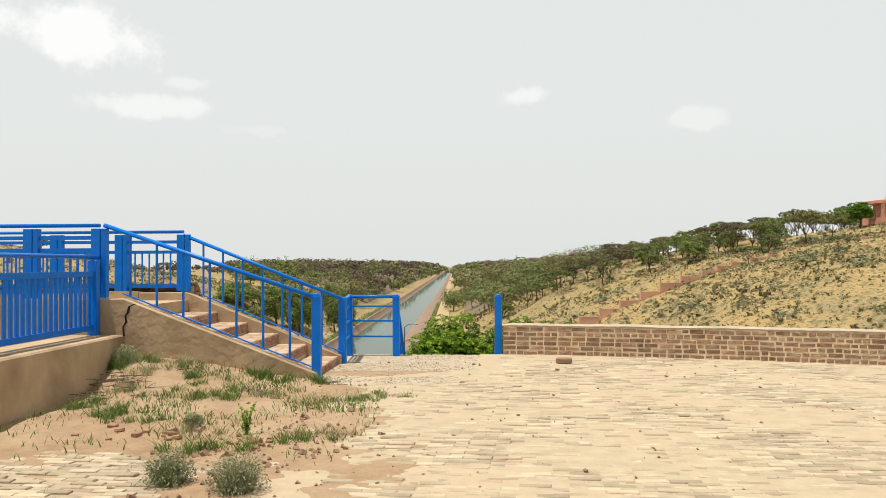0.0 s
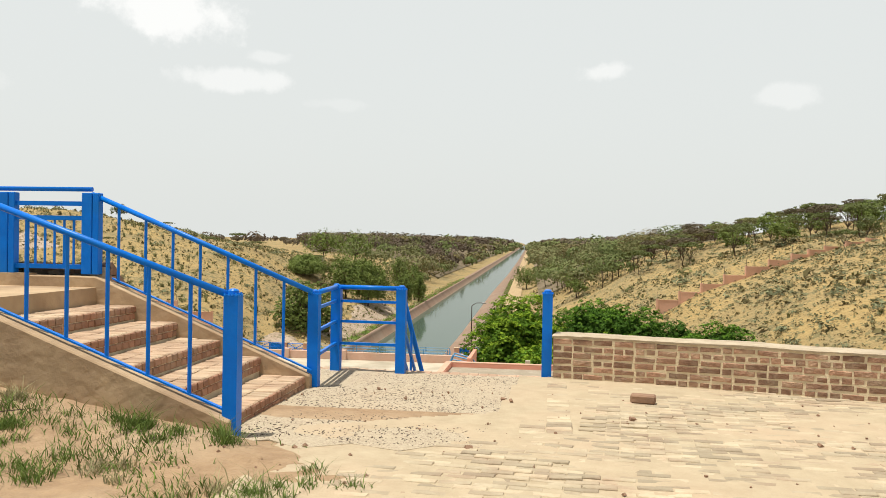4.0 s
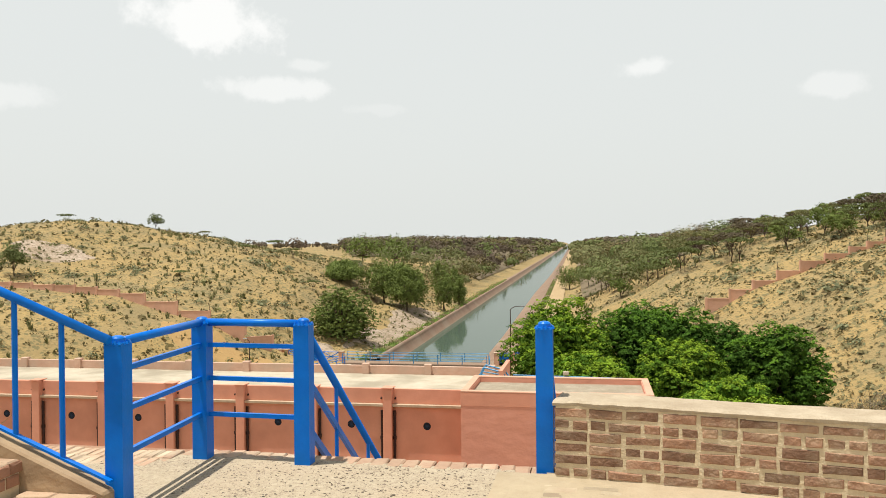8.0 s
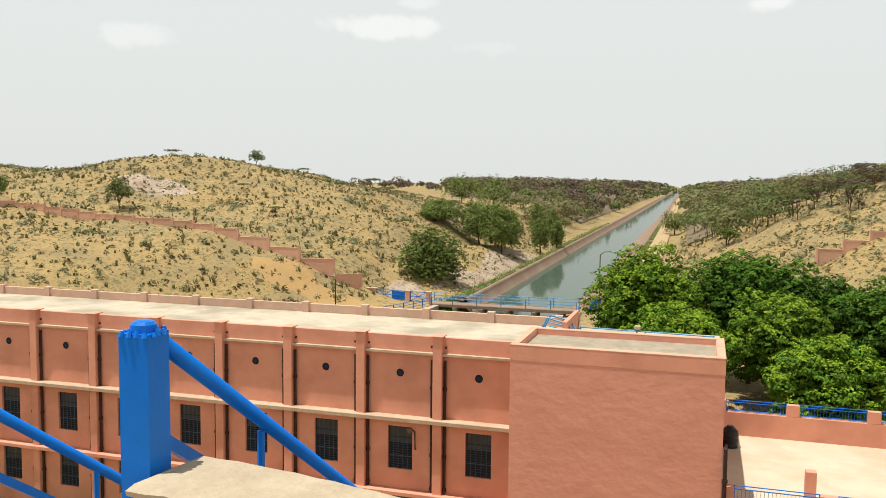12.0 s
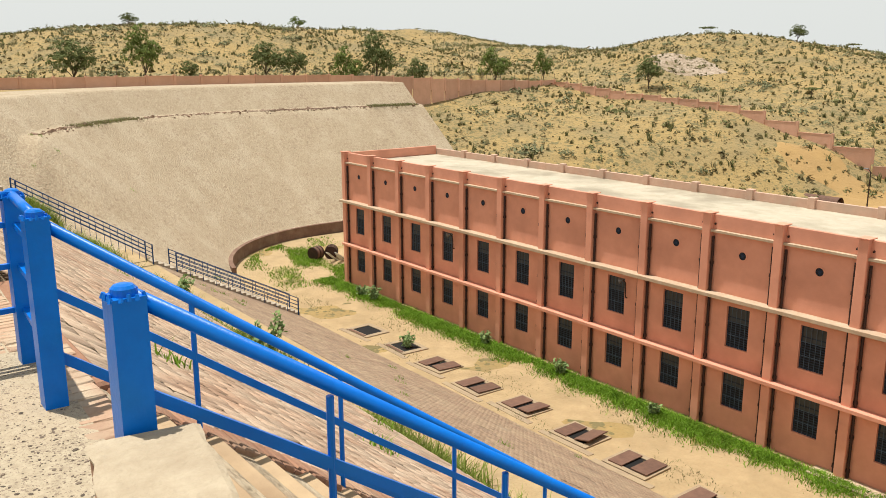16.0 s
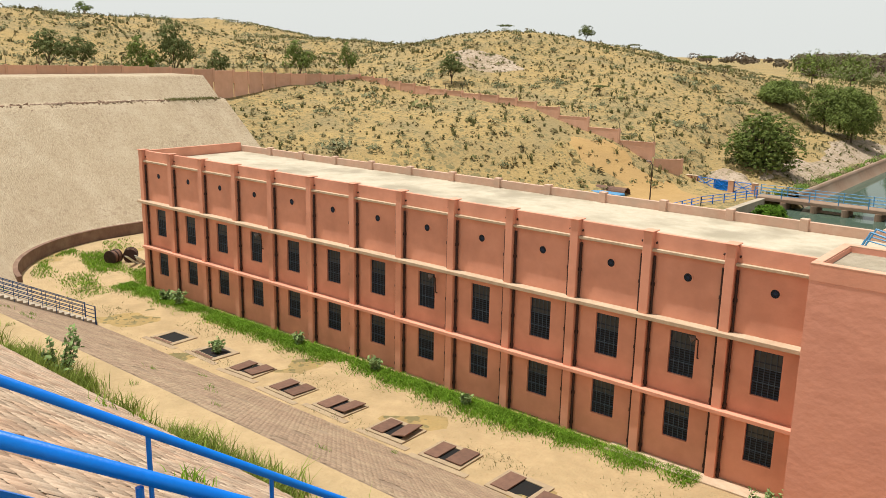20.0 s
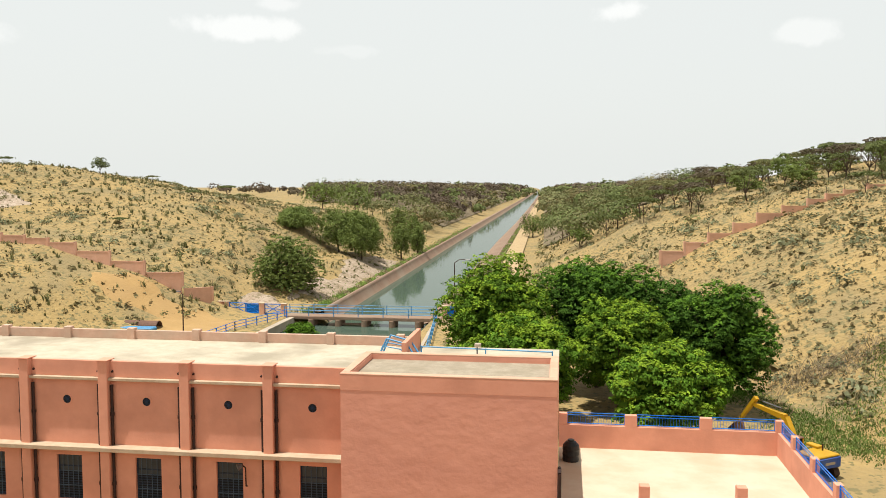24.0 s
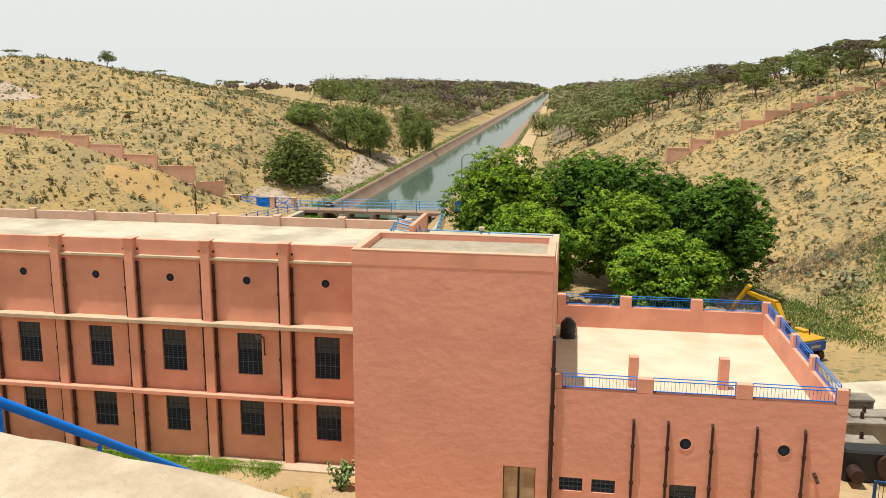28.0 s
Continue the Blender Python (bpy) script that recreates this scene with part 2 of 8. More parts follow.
M_STEPBRICK = mat("step_brick", (0.44, 0.24, 0.15), (0.34, 0.17, 0.10), 8, 0.92, 0.5, 40, rand=0.2, stain=(0.50, 0.36, 0.24), stain_scale=2, stain_amt=0.6)
M_CONC = mat("dirty_concrete", (0.62, 0.45, 0.275), (0.47, 0.33, 0.195), 2.2, 0.92, 0.25, 9, stain=(0.29, 0.185, 0.11), stain_scale=1.3, stain_amt=0.7)
M_GRAVEL = mat("exposed_aggregate", (0.60, 0.50, 0.355), (0.44, 0.355, 0.245), 24, 0.95, 1.0, 30, stain=(0.56, 0.44, 0.30), stain_scale=1.4, stain_amt=0.6)
M_SLOPE = mat("slope_brick_lining", (0.58, 0.47, 0.325), (0.40, 0.305, 0.20), 3.6, 0.93, 0.9, 5, stain=(0.63, 0.525, 0.38), stain_scale=0.35, stain_amt=0.45, stretch=(1.0, 1.4, 0.9))
speckle(M_GRAVEL, (0.22, 0.165, 0.12), 44, 0.2, 0.75)
speckle(M_SLOPE, (0.30, 0.22, 0.15), 1.9, 0.17, 0.6)
speckle(M_SLOPE, (0.33, 0.245, 0.165), 5.0, 0.19, 0.55)
M_STRIP = mat("toe_brick_lining", (0.40, 0.29, 0.20), (0.30, 0.205, 0.14), 2.4, 0.93, 0.8, 5, stain=(0.46, 0.36, 0.25), stain_scale=0.5, stain_amt=0.5, stretch=(2.2, 0.7, 0.7))
M_SLOPEBRICK = mat("slope_bricks", (0.60, 0.46, 0.335), (0.47, 0.335, 0.235), 9, 0.93, 0.5, 30, rand=0.27, island=True, stain=(0.47, 0.25, 0.15), stain_scale=1.3, stain_amt=0.55)
M_WINBAR = mat("dark_window_bars", (0.03, 0.05, 0.08), (0.02, 0.03, 0.05), 5, 0.6, 0)
M_GRILLE = mat("blue_grey_grille", (0.10, 0.16, 0.22), (0.06, 0.09, 0.13), 5, 0.6, 0)
M_TRANSOM = mat("dusty_transom_glass", (0.06, 0.07, 0.075), (0.035, 0.042, 0.046), 2, 0.3, 0, spec=0.5)
M_DARKPIPE = mat("rusty_drainpipe", (0.03, 0.018, 0.016), (0.07, 0.03, 0.022), 5, 0.6, 0.1, 40)
# near-black colour standing in for the shade inside rooms, vents, shafts and cracks
M_DARK = mat("interior_shade_black", (0.012, 0.012, 0.012), (0.008, 0.008, 0.008), 3, 0.7, 0)
M_BARK = mat("bark", (0.14, 0.10, 0.07), (0.08, 0.055, 0.04), 6, 0.95, 0.6, 12)
M_RUST = mat("rusty_plate", (0.23, 0.125, 0.085), (0.155, 0.085, 0.06), 3, 0.8, 0.2, 20, rand=0.15)
M_STONE = mat("field_stone", (0.36, 0.22, 0.14), (0.28, 0.17, 0.11), 6, 0.95, 0.5, 25)
M_BLACK = mat("black_plastic", (0.015, 0.015, 0.016), (0.02, 0.02, 0.02), 3, 0.45, 0.05, 20)
M_YELLOW = mat("yellow_machine_paint", (0.62, 0.36, 0.015), (0.52, 0.28, 0.012), 2, 0.5, 0.1, 20)
M_STEEL = mat("dull_steel", (0.25, 0.25, 0.25), (0.18, 0.17, 0.16), 5, 0.5, 0.1, 30, metal=0.6)
M_LINING = mat("canal_lining", (0.36, 0.24, 0.17), (0.28, 0.18, 0.12), 0.8, 0.92, 0.4, 5, stain=(0.40, 0.32, 0.24), stain_scale=0.2)
M_PALE = mat("pale_concrete", (0.55, 0.47, 0.37), (0.45, 0.37, 0.28), 1.0, 0.9, 0.2, 15, stain=(0.36, 0.28, 0.2), stain_scale=0.4)
M_WALLPANEL = mat("boundary_panel", (0.85, 0.50, 0.36), (0.74, 0.42, 0.29), 0.9, 0.9, 0.3, 8, rand=0.12)
M_GRASS = leaf_mat("grass_blades", (0.255, 0.45, 0.045), 0.4)
M_BERM = leaf_mat("berm_grass_blades", (0.36, 0.45, 0.095), 0.4)
M_DRYGRASS = leaf_mat("dry_grass", (0.46, 0.41, 0.22), 0.35)
M_TUFT = leaf_mat("tuft_blades", (0.20, 0.285, 0.07), 0.4)
M_HERB = leaf_mat("pale_herb_leaves", (0.40, 0.42, 0.23), 0.4)
M_SCRUB = leaf_mat("scrub_leaves", (0.24, 0.20, 0.09), 0.4)
M_OLIVEBUSH = leaf_mat("olive_bush_leaves", (0.265, 0.265, 0.11), 0.35)
M_SAGE = leaf_mat("sage_leaves", (0.30, 0.31, 0.17), 0.4)
M_GREENBUSH = leaf_mat("green_bush_leaves", (0.30, 0.43, 0.105), 0.45)
M_WILLOW = leaf_mat("feathery_leaves", (0.225, 0.29, 0.075), 0.3, 0.12)
M_LEAF = leaf_mat("broad_leaves", (0.12, 0.235, 0.02), 0.35, 0.1)
M_FARGREEN = leaf_mat("far_green_crowns", (0.22, 0.265, 0.095), 0.22)
M_FAROLIVE = leaf_mat("far_olive_crowns", (0.25, 0.255, 0.11), 0.22)
M_FARBROWN = leaf_mat("far_brown_crowns", (0.19, 0.145, 0.105), 0.22)
M_LITTER = mat("woodland_floor", (0.26, 0.195, 0.12), (0.17, 0.135, 0.08), 0.3, 0.95, 0.5, 1.0)
M_LEAFDK = leaf_mat("deep_green_leaves", (0.075, 0.165, 0.02), 0.35, 0.1)
M_ACACIA = leaf_mat("acacia_leaves", (0.20, 0.235, 0.085), 0.3)
M_ACACIADRY = leaf_mat("dry_acacia_leaves", (0.19, 0.155, 0.10), 0.25)
M_WATER = bpy.data.materials.new("canal_water")
M_WATER.use_nodes = True
_b = M_WATER.node_tree.nodes["Principled BSDF"]
_b.inputs["Base Color"].default_value, _b.inputs["Roughness"].default_value = (0.06, 0.10, 0.075, 1), 0.05
_b.inputs["Specular IOR Level"].default_value = 0.36
_n, _bp = M_WATER.node_tree.nodes.new("ShaderNodeTexNoise"), M_WATER.node_tree.nodes.new("ShaderNodeBump")
_n.inputs["Scale"].default_value = 140.0
_bp.inputs["Strength"].default_value, _bp.inputs["Distance"].default_value = 0.10, 0.02
M_WATER.node_tree.links.new(_n.outputs[0], _bp.inputs["Height"])
M_WATER.node_tree.links.new(_bp.outputs[0], _b.inputs["Normal"])
_silt, _mx = M_WATER.node_tree.nodes.new("ShaderNodeBsdfDiffuse"), M_WATER.node_tree.nodes.new("ShaderNodeMixShader")
_silt.inputs[0].default_value, _mx.inputs[0].default_value = (0.075, 0.098, 0.075, 1), 0.42
M_WATER.node_tree.links.new(_b.outputs[0], _mx.inputs[1]); M_WATER.node_tree.links.new(_silt.outputs[0], _mx.inputs[2])
M_WATER.node_tree.links.new(_mx.outputs[0], M_WATER.node_tree.nodes["Material Output"].inputs[0])
# opaque near-black: the dimness behind the panes is put into the colour
M_GLASS = bpy.data.materials.new("window_glass")
M_GLASS.use_nodes = True
_b = M_GLASS.node_tree.nodes["Principled BSDF"]
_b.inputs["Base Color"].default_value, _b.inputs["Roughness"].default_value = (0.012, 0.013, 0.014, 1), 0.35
_b.inputs["Specular IOR Level"].default_value = 0.15

# ---- mesh helpers ----


class Geo:
    """Collects vertices and faces of one mesh."""

    def __init__(self):
        self.v, self.f = [], []

    def box(self, x0, x1, y0, y1, z0, z1, m=None):
        k = len(self.v)
        pts = [(x, y, z) for z in (z0, z1) for y in (y0, y1) for x in (x0, x1)]
        if m is not None:
            pts = [tuple(m @ Vector(p)) for p in pts]
        self.v += pts
        self.f += [(k, k + 2, k + 3, k + 1), (k + 4, k + 5, k + 7, k + 6), (k, k + 1, k + 5, k + 4), (k + 1, k + 3, k + 7, k + 5), (k + 3, k + 2, k + 6, k + 7), (k + 2, k, k + 4, k + 6)]
        return self

    def tube(self, a, b, r, n=8, r2=None, cap=True):
        a, b = Vector(a), Vector(b)
        d = (b - a).normalized()
        u = d.orthogonal().normalized()
        w = d.cross(u)
        k = len(self.v)
        for p, q in ((a, r), (b, r if r2 is None else r2)):
            for i in range(n):
                t = 2 * math.pi * i / n
                self.v.append(tuple(p + (u * math.cos(t) + w * math.sin(t)) * q))
        for i in range(n):
            j = (i + 1) % n
            self.f.append((k + i, k + j, k + n + j, k + n + i))
        if cap:
            self.f += [tuple(k + i for i in reversed(range(n))), tuple(k + n + i for i in range(n))]
        return self

    def path(self, pts, r, n=8):
        for a, b in zip(pts, pts[1:]):
            self.tube(a, b, r, n)
        return self

    def prism(self, poly, z0, z1, m=None):
        """An upright prism over a polygon (counter-clockwise)."""
        k, n = len(self.v), len(poly)
        pts = [(x, y, z0) for x, y in poly] + [(x, y, z1) for x, y in poly]
        if m is not None:
            pts = [tuple(m @ Vector(p)) for p in pts]
        self.v += pts
        self.f += [tuple(k + i for i in reversed(range(n))), tuple(k + n + i for i in range(n))]
        self.f += [(k + i, k + (i + 1) % n, k + n + (i + 1) % n, k + n + i) for i in range(n)]
        return self

    def quad(self, a, b, c, d):
        k = len(self.v)
        self.v += [tuple(a), tuple(b), tuple(c), tuple(d)]
        self.f.append((k, k + 1, k + 2, k + 3))
        return self

    def mesh(self, name, material, smooth=False, bevel=0.0):
        me = bpy.data.meshes.new(name)
        me.from_pydata(self.v, [], self.f)
        me.materials.append(material)
        if bevel:
            bm = bmesh.new()
            bm.from_mesh(me)
            bmesh.ops.bevel(bm, geom=bm.edges[:], offset=bevel, segments=1, affect="EDGES")
            bm.to_mesh(me)
            bm.free()
        if smooth:
            # the caps stay flat
            me.polygons.foreach_set("use_smooth", [len(p.vertices) == 4 for p in me.polygons])
        me.update()
        return me


def part(name, geo, material, parent=None, label="", bevel=0.0, smooth=False):
    """Links a collected mesh as ONE object, under a thing or a part."""
    me = geo if isinstance(geo, bpy.types.Mesh) else geo.mesh(name, material, smooth, bevel)
    ob = new(name, me)
    ob.parent = parent
    if label:
        ob["label"] = label
    return ob


def thing(name, label, category, group="", kind="", at=None):
    ob = new(name)
    if at is not None:
        ob.matrix_basis = at
    return tagged(ob, label, category, group, kind)


def grid_mesh(name, xs, ys, z, material, smooth=True):
    """A height sheet over a grid; z is an array [len(ys), len(xs)] or a full array of points."""
    nx, ny = len(xs), len(ys)
    X, Y = np.meshgrid(xs, ys)
    co = np.stack([X, Y, z], -1).reshape(-1, 3)
    return sheet(name, co, nx, ny, material, smooth)


def sheet(name, co, nx, ny, material, smooth=True):
    me = bpy.data.meshes.new(name)
    i = np.arange(nx * ny).reshape(ny, nx)
    f = np.stack([i[:-1, :-1], i[:-1, 1:], i[1:, 1:], i[1:, :-1]], -1).reshape(-1, 4)
    me.vertices.add(len(co)); me.vertices.foreach_set("co", np.asarray(co, np.float32).ravel())
    me.loops.add(f.size); me.loops.foreach_set("vertex_index", f.ravel().astype(np.int32))
    me.polygons.add(len(f)); me.polygons.foreach_set("loop_start", np.arange(0, f.size, 4, dtype=np.int32))
    if smooth:
        me.polygons.foreach_set("use_smooth", np.ones(len(f), bool))
    me.materials.append(material)
    me.update(calc_edges=True); me.validate()
    return me


def cards(name, centre, size, material, up=0.3, seed=0, out=None, tilt=0.55):
    """Many small leaf faces: centre [n, 3] and size [n], turned at random; up leans their faces upward."""
    rng = np.random.default_rng(seed)
    n = len(centre)
    nrm = rng.normal(size=(n, 3)); nrm[:, 2] = np.abs(nrm[:, 2]) + up
    if out is not None:
        nrm = nrm * tilt + out * 1.1
    nrm /= np.linalg.norm(nrm, axis=1, keepdims=True)
    u = np.cross(nrm, rng.normal(size=(n, 3))); u /= np.linalg.norm(u, axis=1, keepdims=True)
    v = np.cross(nrm, u)
    s = np.asarray(size)[:, None]
    co = np.stack([centre - u * s, centre - v * s * 0.55, centre + u * s, centre + v * s * 0.55], 1).reshape(-1, 3)
    f = np.arange(4 * n, dtype=np.int32)
    me = bpy.data.meshes.new(name)
    me.vertices.add(4 * n); me.vertices.foreach_set("co", co.astype(np.float32).ravel())
    me.loops.add(4 * n); me.loops.foreach_set("vertex_index", f)
    me.polygons.add(n); me.polygons.foreach_set("loop_start", np.arange(0, 4 * n, 4, dtype=np.int32))
    me.materials.append(material)
    me.update(calc_edges=True)
    return me


def blades(name, root, height, material, lean=0.35, width=0.012, seed=0):
    """Many narrow grass blades, each a bent pair of faces: root [n, 3], height [n]."""
    rng = np.random.default_rng(seed)
    n = len(root)
    a = rng.uniform(0, 2 * np.pi, n)
    side = np.stack([np.cos(a), np.sin(a), np.zeros(n)], 1)
    b = rng.uniform(0, 2 * np.pi, n)
    out = np.stack([np.cos(b), np.sin(b), np.zeros(n)], 1) * (lean * rng.uniform(0.3, 1.6, n))[:, None]
    h = np.asarray(height)[:, None]
    w = (width * rng.uniform(0.6, 1.4, n))[:, None]
    upv = np.array([0, 0, 1.0])
    mid, tip = root + (upv * 0.6 + out * 0.35) * h, root + (upv + out) * h
    co = np.stack([root - side * w, root + side * w, mid + side * w * 0.8, mid - side * w * 0.8, tip], 1).reshape(-1, 3)
    k = (np.arange(n) * 5)[:, None]
    f = np.concatenate([k + [0, 1, 2, 3], k + [3, 2, 4, 4]], 1)
    fl = np.concatenate([k + [0, 1, 2, 3], k + [3, 2, 4]], 1).ravel().astype(np.int32)
    st = (np.arange(n)[:, None] * 7 + [0, 4]).ravel().astype(np.int32)
    me = bpy.data.meshes.new(name)
    me.vertices.add(5 * n); me.vertices.foreach_set("co", co.astype(np.float32).ravel())
    me.loops.add(len(fl)); me.loops.foreach_set("vertex_index", fl)
    me.polygons.add(2 * n); me.polygons.foreach_set("loop_start", st)
    me.materials.append(material)
    me.update(calc_edges=True)
    return me

# ---- the land ----
GZ = -15.4                       # yard round the pump house; the plaza is z = 0
TOE_Y, ARC_C, ARC_R, LEFT_Y1 = -7.2, (-47.5, 7.6), 14.8, 29.0
MAIN_S = [0, 9.6, 12.1, 17.8, 24.35, 60]
MAIN_Z = [GZ, -10.3, -10.3, -4.75, -0.1, -0.1]
LEFT_S = [0, 0.35, 13.3, 14.6, 17.6, 60]
LEFT_Z = [GZ + 1.0, GZ + 1.05, -3.9, -3.75, -1.25, -1.1]
WATER_Z = -16.45


def canal_x(y):
    return -13.2 - 0.0225 * (y - 96)


WEST_SHIFT = 0.9                 # the west bank stands further from the canal's middle line


def bank_c(x, y):
    """Metres from the middle line, counted so that both kerbs lie alike."""
    return np.maximum(np.abs(x - canal_x(y)) - WEST_SHIFT * (x < canal_x(y)), 0)


def sstep(a, b, v):
    t = np.clip((v - a) / (b - a), 0, 1)
    return t * t * (3 - 2 * t)


def slope_z(s, w):
    """Height of the lined cutting, s metres out from its toe; w is 0 on the long side and 1 on the end."""
    return np.interp(s, MAIN_S, MAIN_Z) * (1 - w) + np.interp(s, LEFT_S, LEFT_Z) * w


def toe_s(x, y):
    """Metres out from the toe, and the blend between the long side and the end."""
    dx, dy = x - ARC_C[0], y - ARC_C[1]
    s = np.where(x >= ARC_C[0], TOE_Y - y, np.where(y < ARC_C[1], np.hypot(dx, dy) - ARC_R, ARC_C[0] - ARC_R - x))
    w = np.where(x >= ARC_C[0], 0.0, np.where(y < ARC_C[1], np.arctan2(-dx, -dy) / (np.pi / 2), 1.0))
    return s, sstep(0.0, 0.24, np.clip(w, 0, 1))


def bumps(x, y):
    return (np.sin(x * 0.11 + 1.3 * np.sin(y * 0.07)) * np.sin(y * 0.093 + x * 0.021) * 0.9
            + np.sin(x * 0.31 + y * 0.17) * np.sin(y * 0.27 - x * 0.09) * 0.35 + np.sin(x * 0.9 + y * 0.5) * np.sin(y * 0.8 - x * 0.3) * 0.08)


def land_z(x, y):
    x, y = np.asarray(x, float), np.asarray(y, float)
    s, w = toe_s(x, y)
    hs = np.where(s > 1.6, slope_z(s - 1.6, w) - GZ - 0.3, 0.0) * np.where(x < ARC_C[0], 1 - sstep(LEFT_Y1, LEFT_Y1 + 4, y), 1.0)
    # the sandy hill on the west
    foot = np.interp(y, [0, 29, 60, 73, 90, 4000], [-62, -60, -42, -33, -31, -31 - 0.0225 * 3900])
    d = foot - x
    fac = 1 + 0.62 * sstep(70, 135, y) - 0.95 * sstep(140, 300, y)
    hl = np.interp(d, [-5, 0, 4, 14, 28, 49, 64, 100, 160, 230, 300], [0, 0, 0.8, 5.2, 8.6, 10.5, 12.0, 11.4, 11.2, 15.5, 17]) * fac * sstep(22, 34, y)
    hl = hl + bumps(x, y) * 0.8 * sstep(2, 14, d) * sstep(28, 40, y)
    hl = np.maximum(hl, (np.interp(foot + 5.0 - x, [0, 6, 10], [0, 2.5, 3.3]) + 0.35 * bumps(x * 2, y * 2) * sstep(0, 4, foot + 5 - x)) * sstep(80, 90, y) * (1 - sstep(150, 200, y)))
    hl = hl + 3.4 * np.exp(-((x + 106) / 24) ** 2 - ((y - 132) / 26) ** 2) + 5 * np.exp(-((x + 215) / 45) ** 2 - ((y - 120) / 50) ** 2)
    hl = hl + 0.45 * np.exp(-((y - 73.6) / 5) ** 2) * sstep(3, 12, d)
    hl = hl + 1.1 * np.exp(-((x + 98) / 13) ** 2 - ((y - 61) / 15) ** 2)
    # the higher hill beyond the boundary wall
    crest = np.interp(y, [-16, -6, 3, 20, 50, 85, 97, 115, 160], [-1.4, 0.5, 6.6, 8.3, 9.6, 8.2, 3.6, 3.6, -1.4])
    hw = np.where(x < -112, 14.0 + (crest + 1.4) * sstep(-114, -178, x) + 0.5 * bumps(x, y) * sstep(-114, -130, x) * sstep(-16, 0, y), 0.0) * sstep(-300, -215, x) * (y < 160) * (y > -16)
    hl = np.maximum(hl, hw)
    # the hill on the east
    footr = np.interp(y, [-10, 0, 36, 81, 110, 4000], [42, 40, 29, 9, 4, 4 - 0.0225 * 3900])
    e = x - footr
    facr = 1 - 0.75 * sstep(170, 420, y)
    hr = np.interp(e, [0, 6, 20, 40, 70, 110, 200], [0, 2.8, 10.0, 16.8, 22.0, 25.0, 27]) * facr * sstep(-60, -15, y + 0.0 * x)
    hr = np.where(e > 0, hr + bumps(x + 40, y) * 0.8 * sstep(2, 14, e), 0)
    hr = np.where(e > 0, hr + 1.5 * np.exp(-((x - 83) / 12) ** 2 - ((y - 106) / 12) ** 2), 0)
    far = 10.5 * sstep(165, 330, y) * sstep(12, 55, np.abs(x - canal_x(y)))
    h = np.maximum.reduce([hs, hl * (d > -5), hr, 0 * x]) + far * (1 - np.clip((hl + hr) / 12, 0, 1))
    z = GZ + h + 0.06 * bumps(x * 6, y * 6) * (h < 1)
    # canal banks and bed
    c = bank_c(x, y)
    bank = np.interp(c, [0, 6.4, 9.4, 12], [-18.6, -17.9, GZ + 0.1, GZ + 0.5])
    z = np.where((y > 76) & (c < 12), np.where(c < 9.4, bank, np.minimum(z, bank + (c - 9.4))), z)
    # forebay behind the pump house
    z = np.where((y > 11) & (y <= 76) & (x > -25.5) & (x < -7.0), -18.6, z)
    return z


def build_land():
    def axis(lo, hi, step, end_lo, end_hi, grow):
        a = list(np.arange(lo, hi + 0.01, step))
        s = step
        while a[-1] < end_hi:
            s *= grow; a.append(a[-1] + s)
        s = step
        while a[0] > end_lo:
            s *= grow; a.insert(0, a[0] - s)
        return np.array(a)
    xs = axis(-130, 100, 1.0, -3500, 3500, 1.13)
    ys = axis(-12, 150, 1.0, -700, 4500, 1.05)
    X, Y = np.meshgrid(xs, ys)
    me = grid_mesh("ground", xs, ys, land_z(X, Y), M_SAND)
    tagged(new("ground", me), "sandy desert ground with low dunes and scrub hills", "ground", kind="structure")


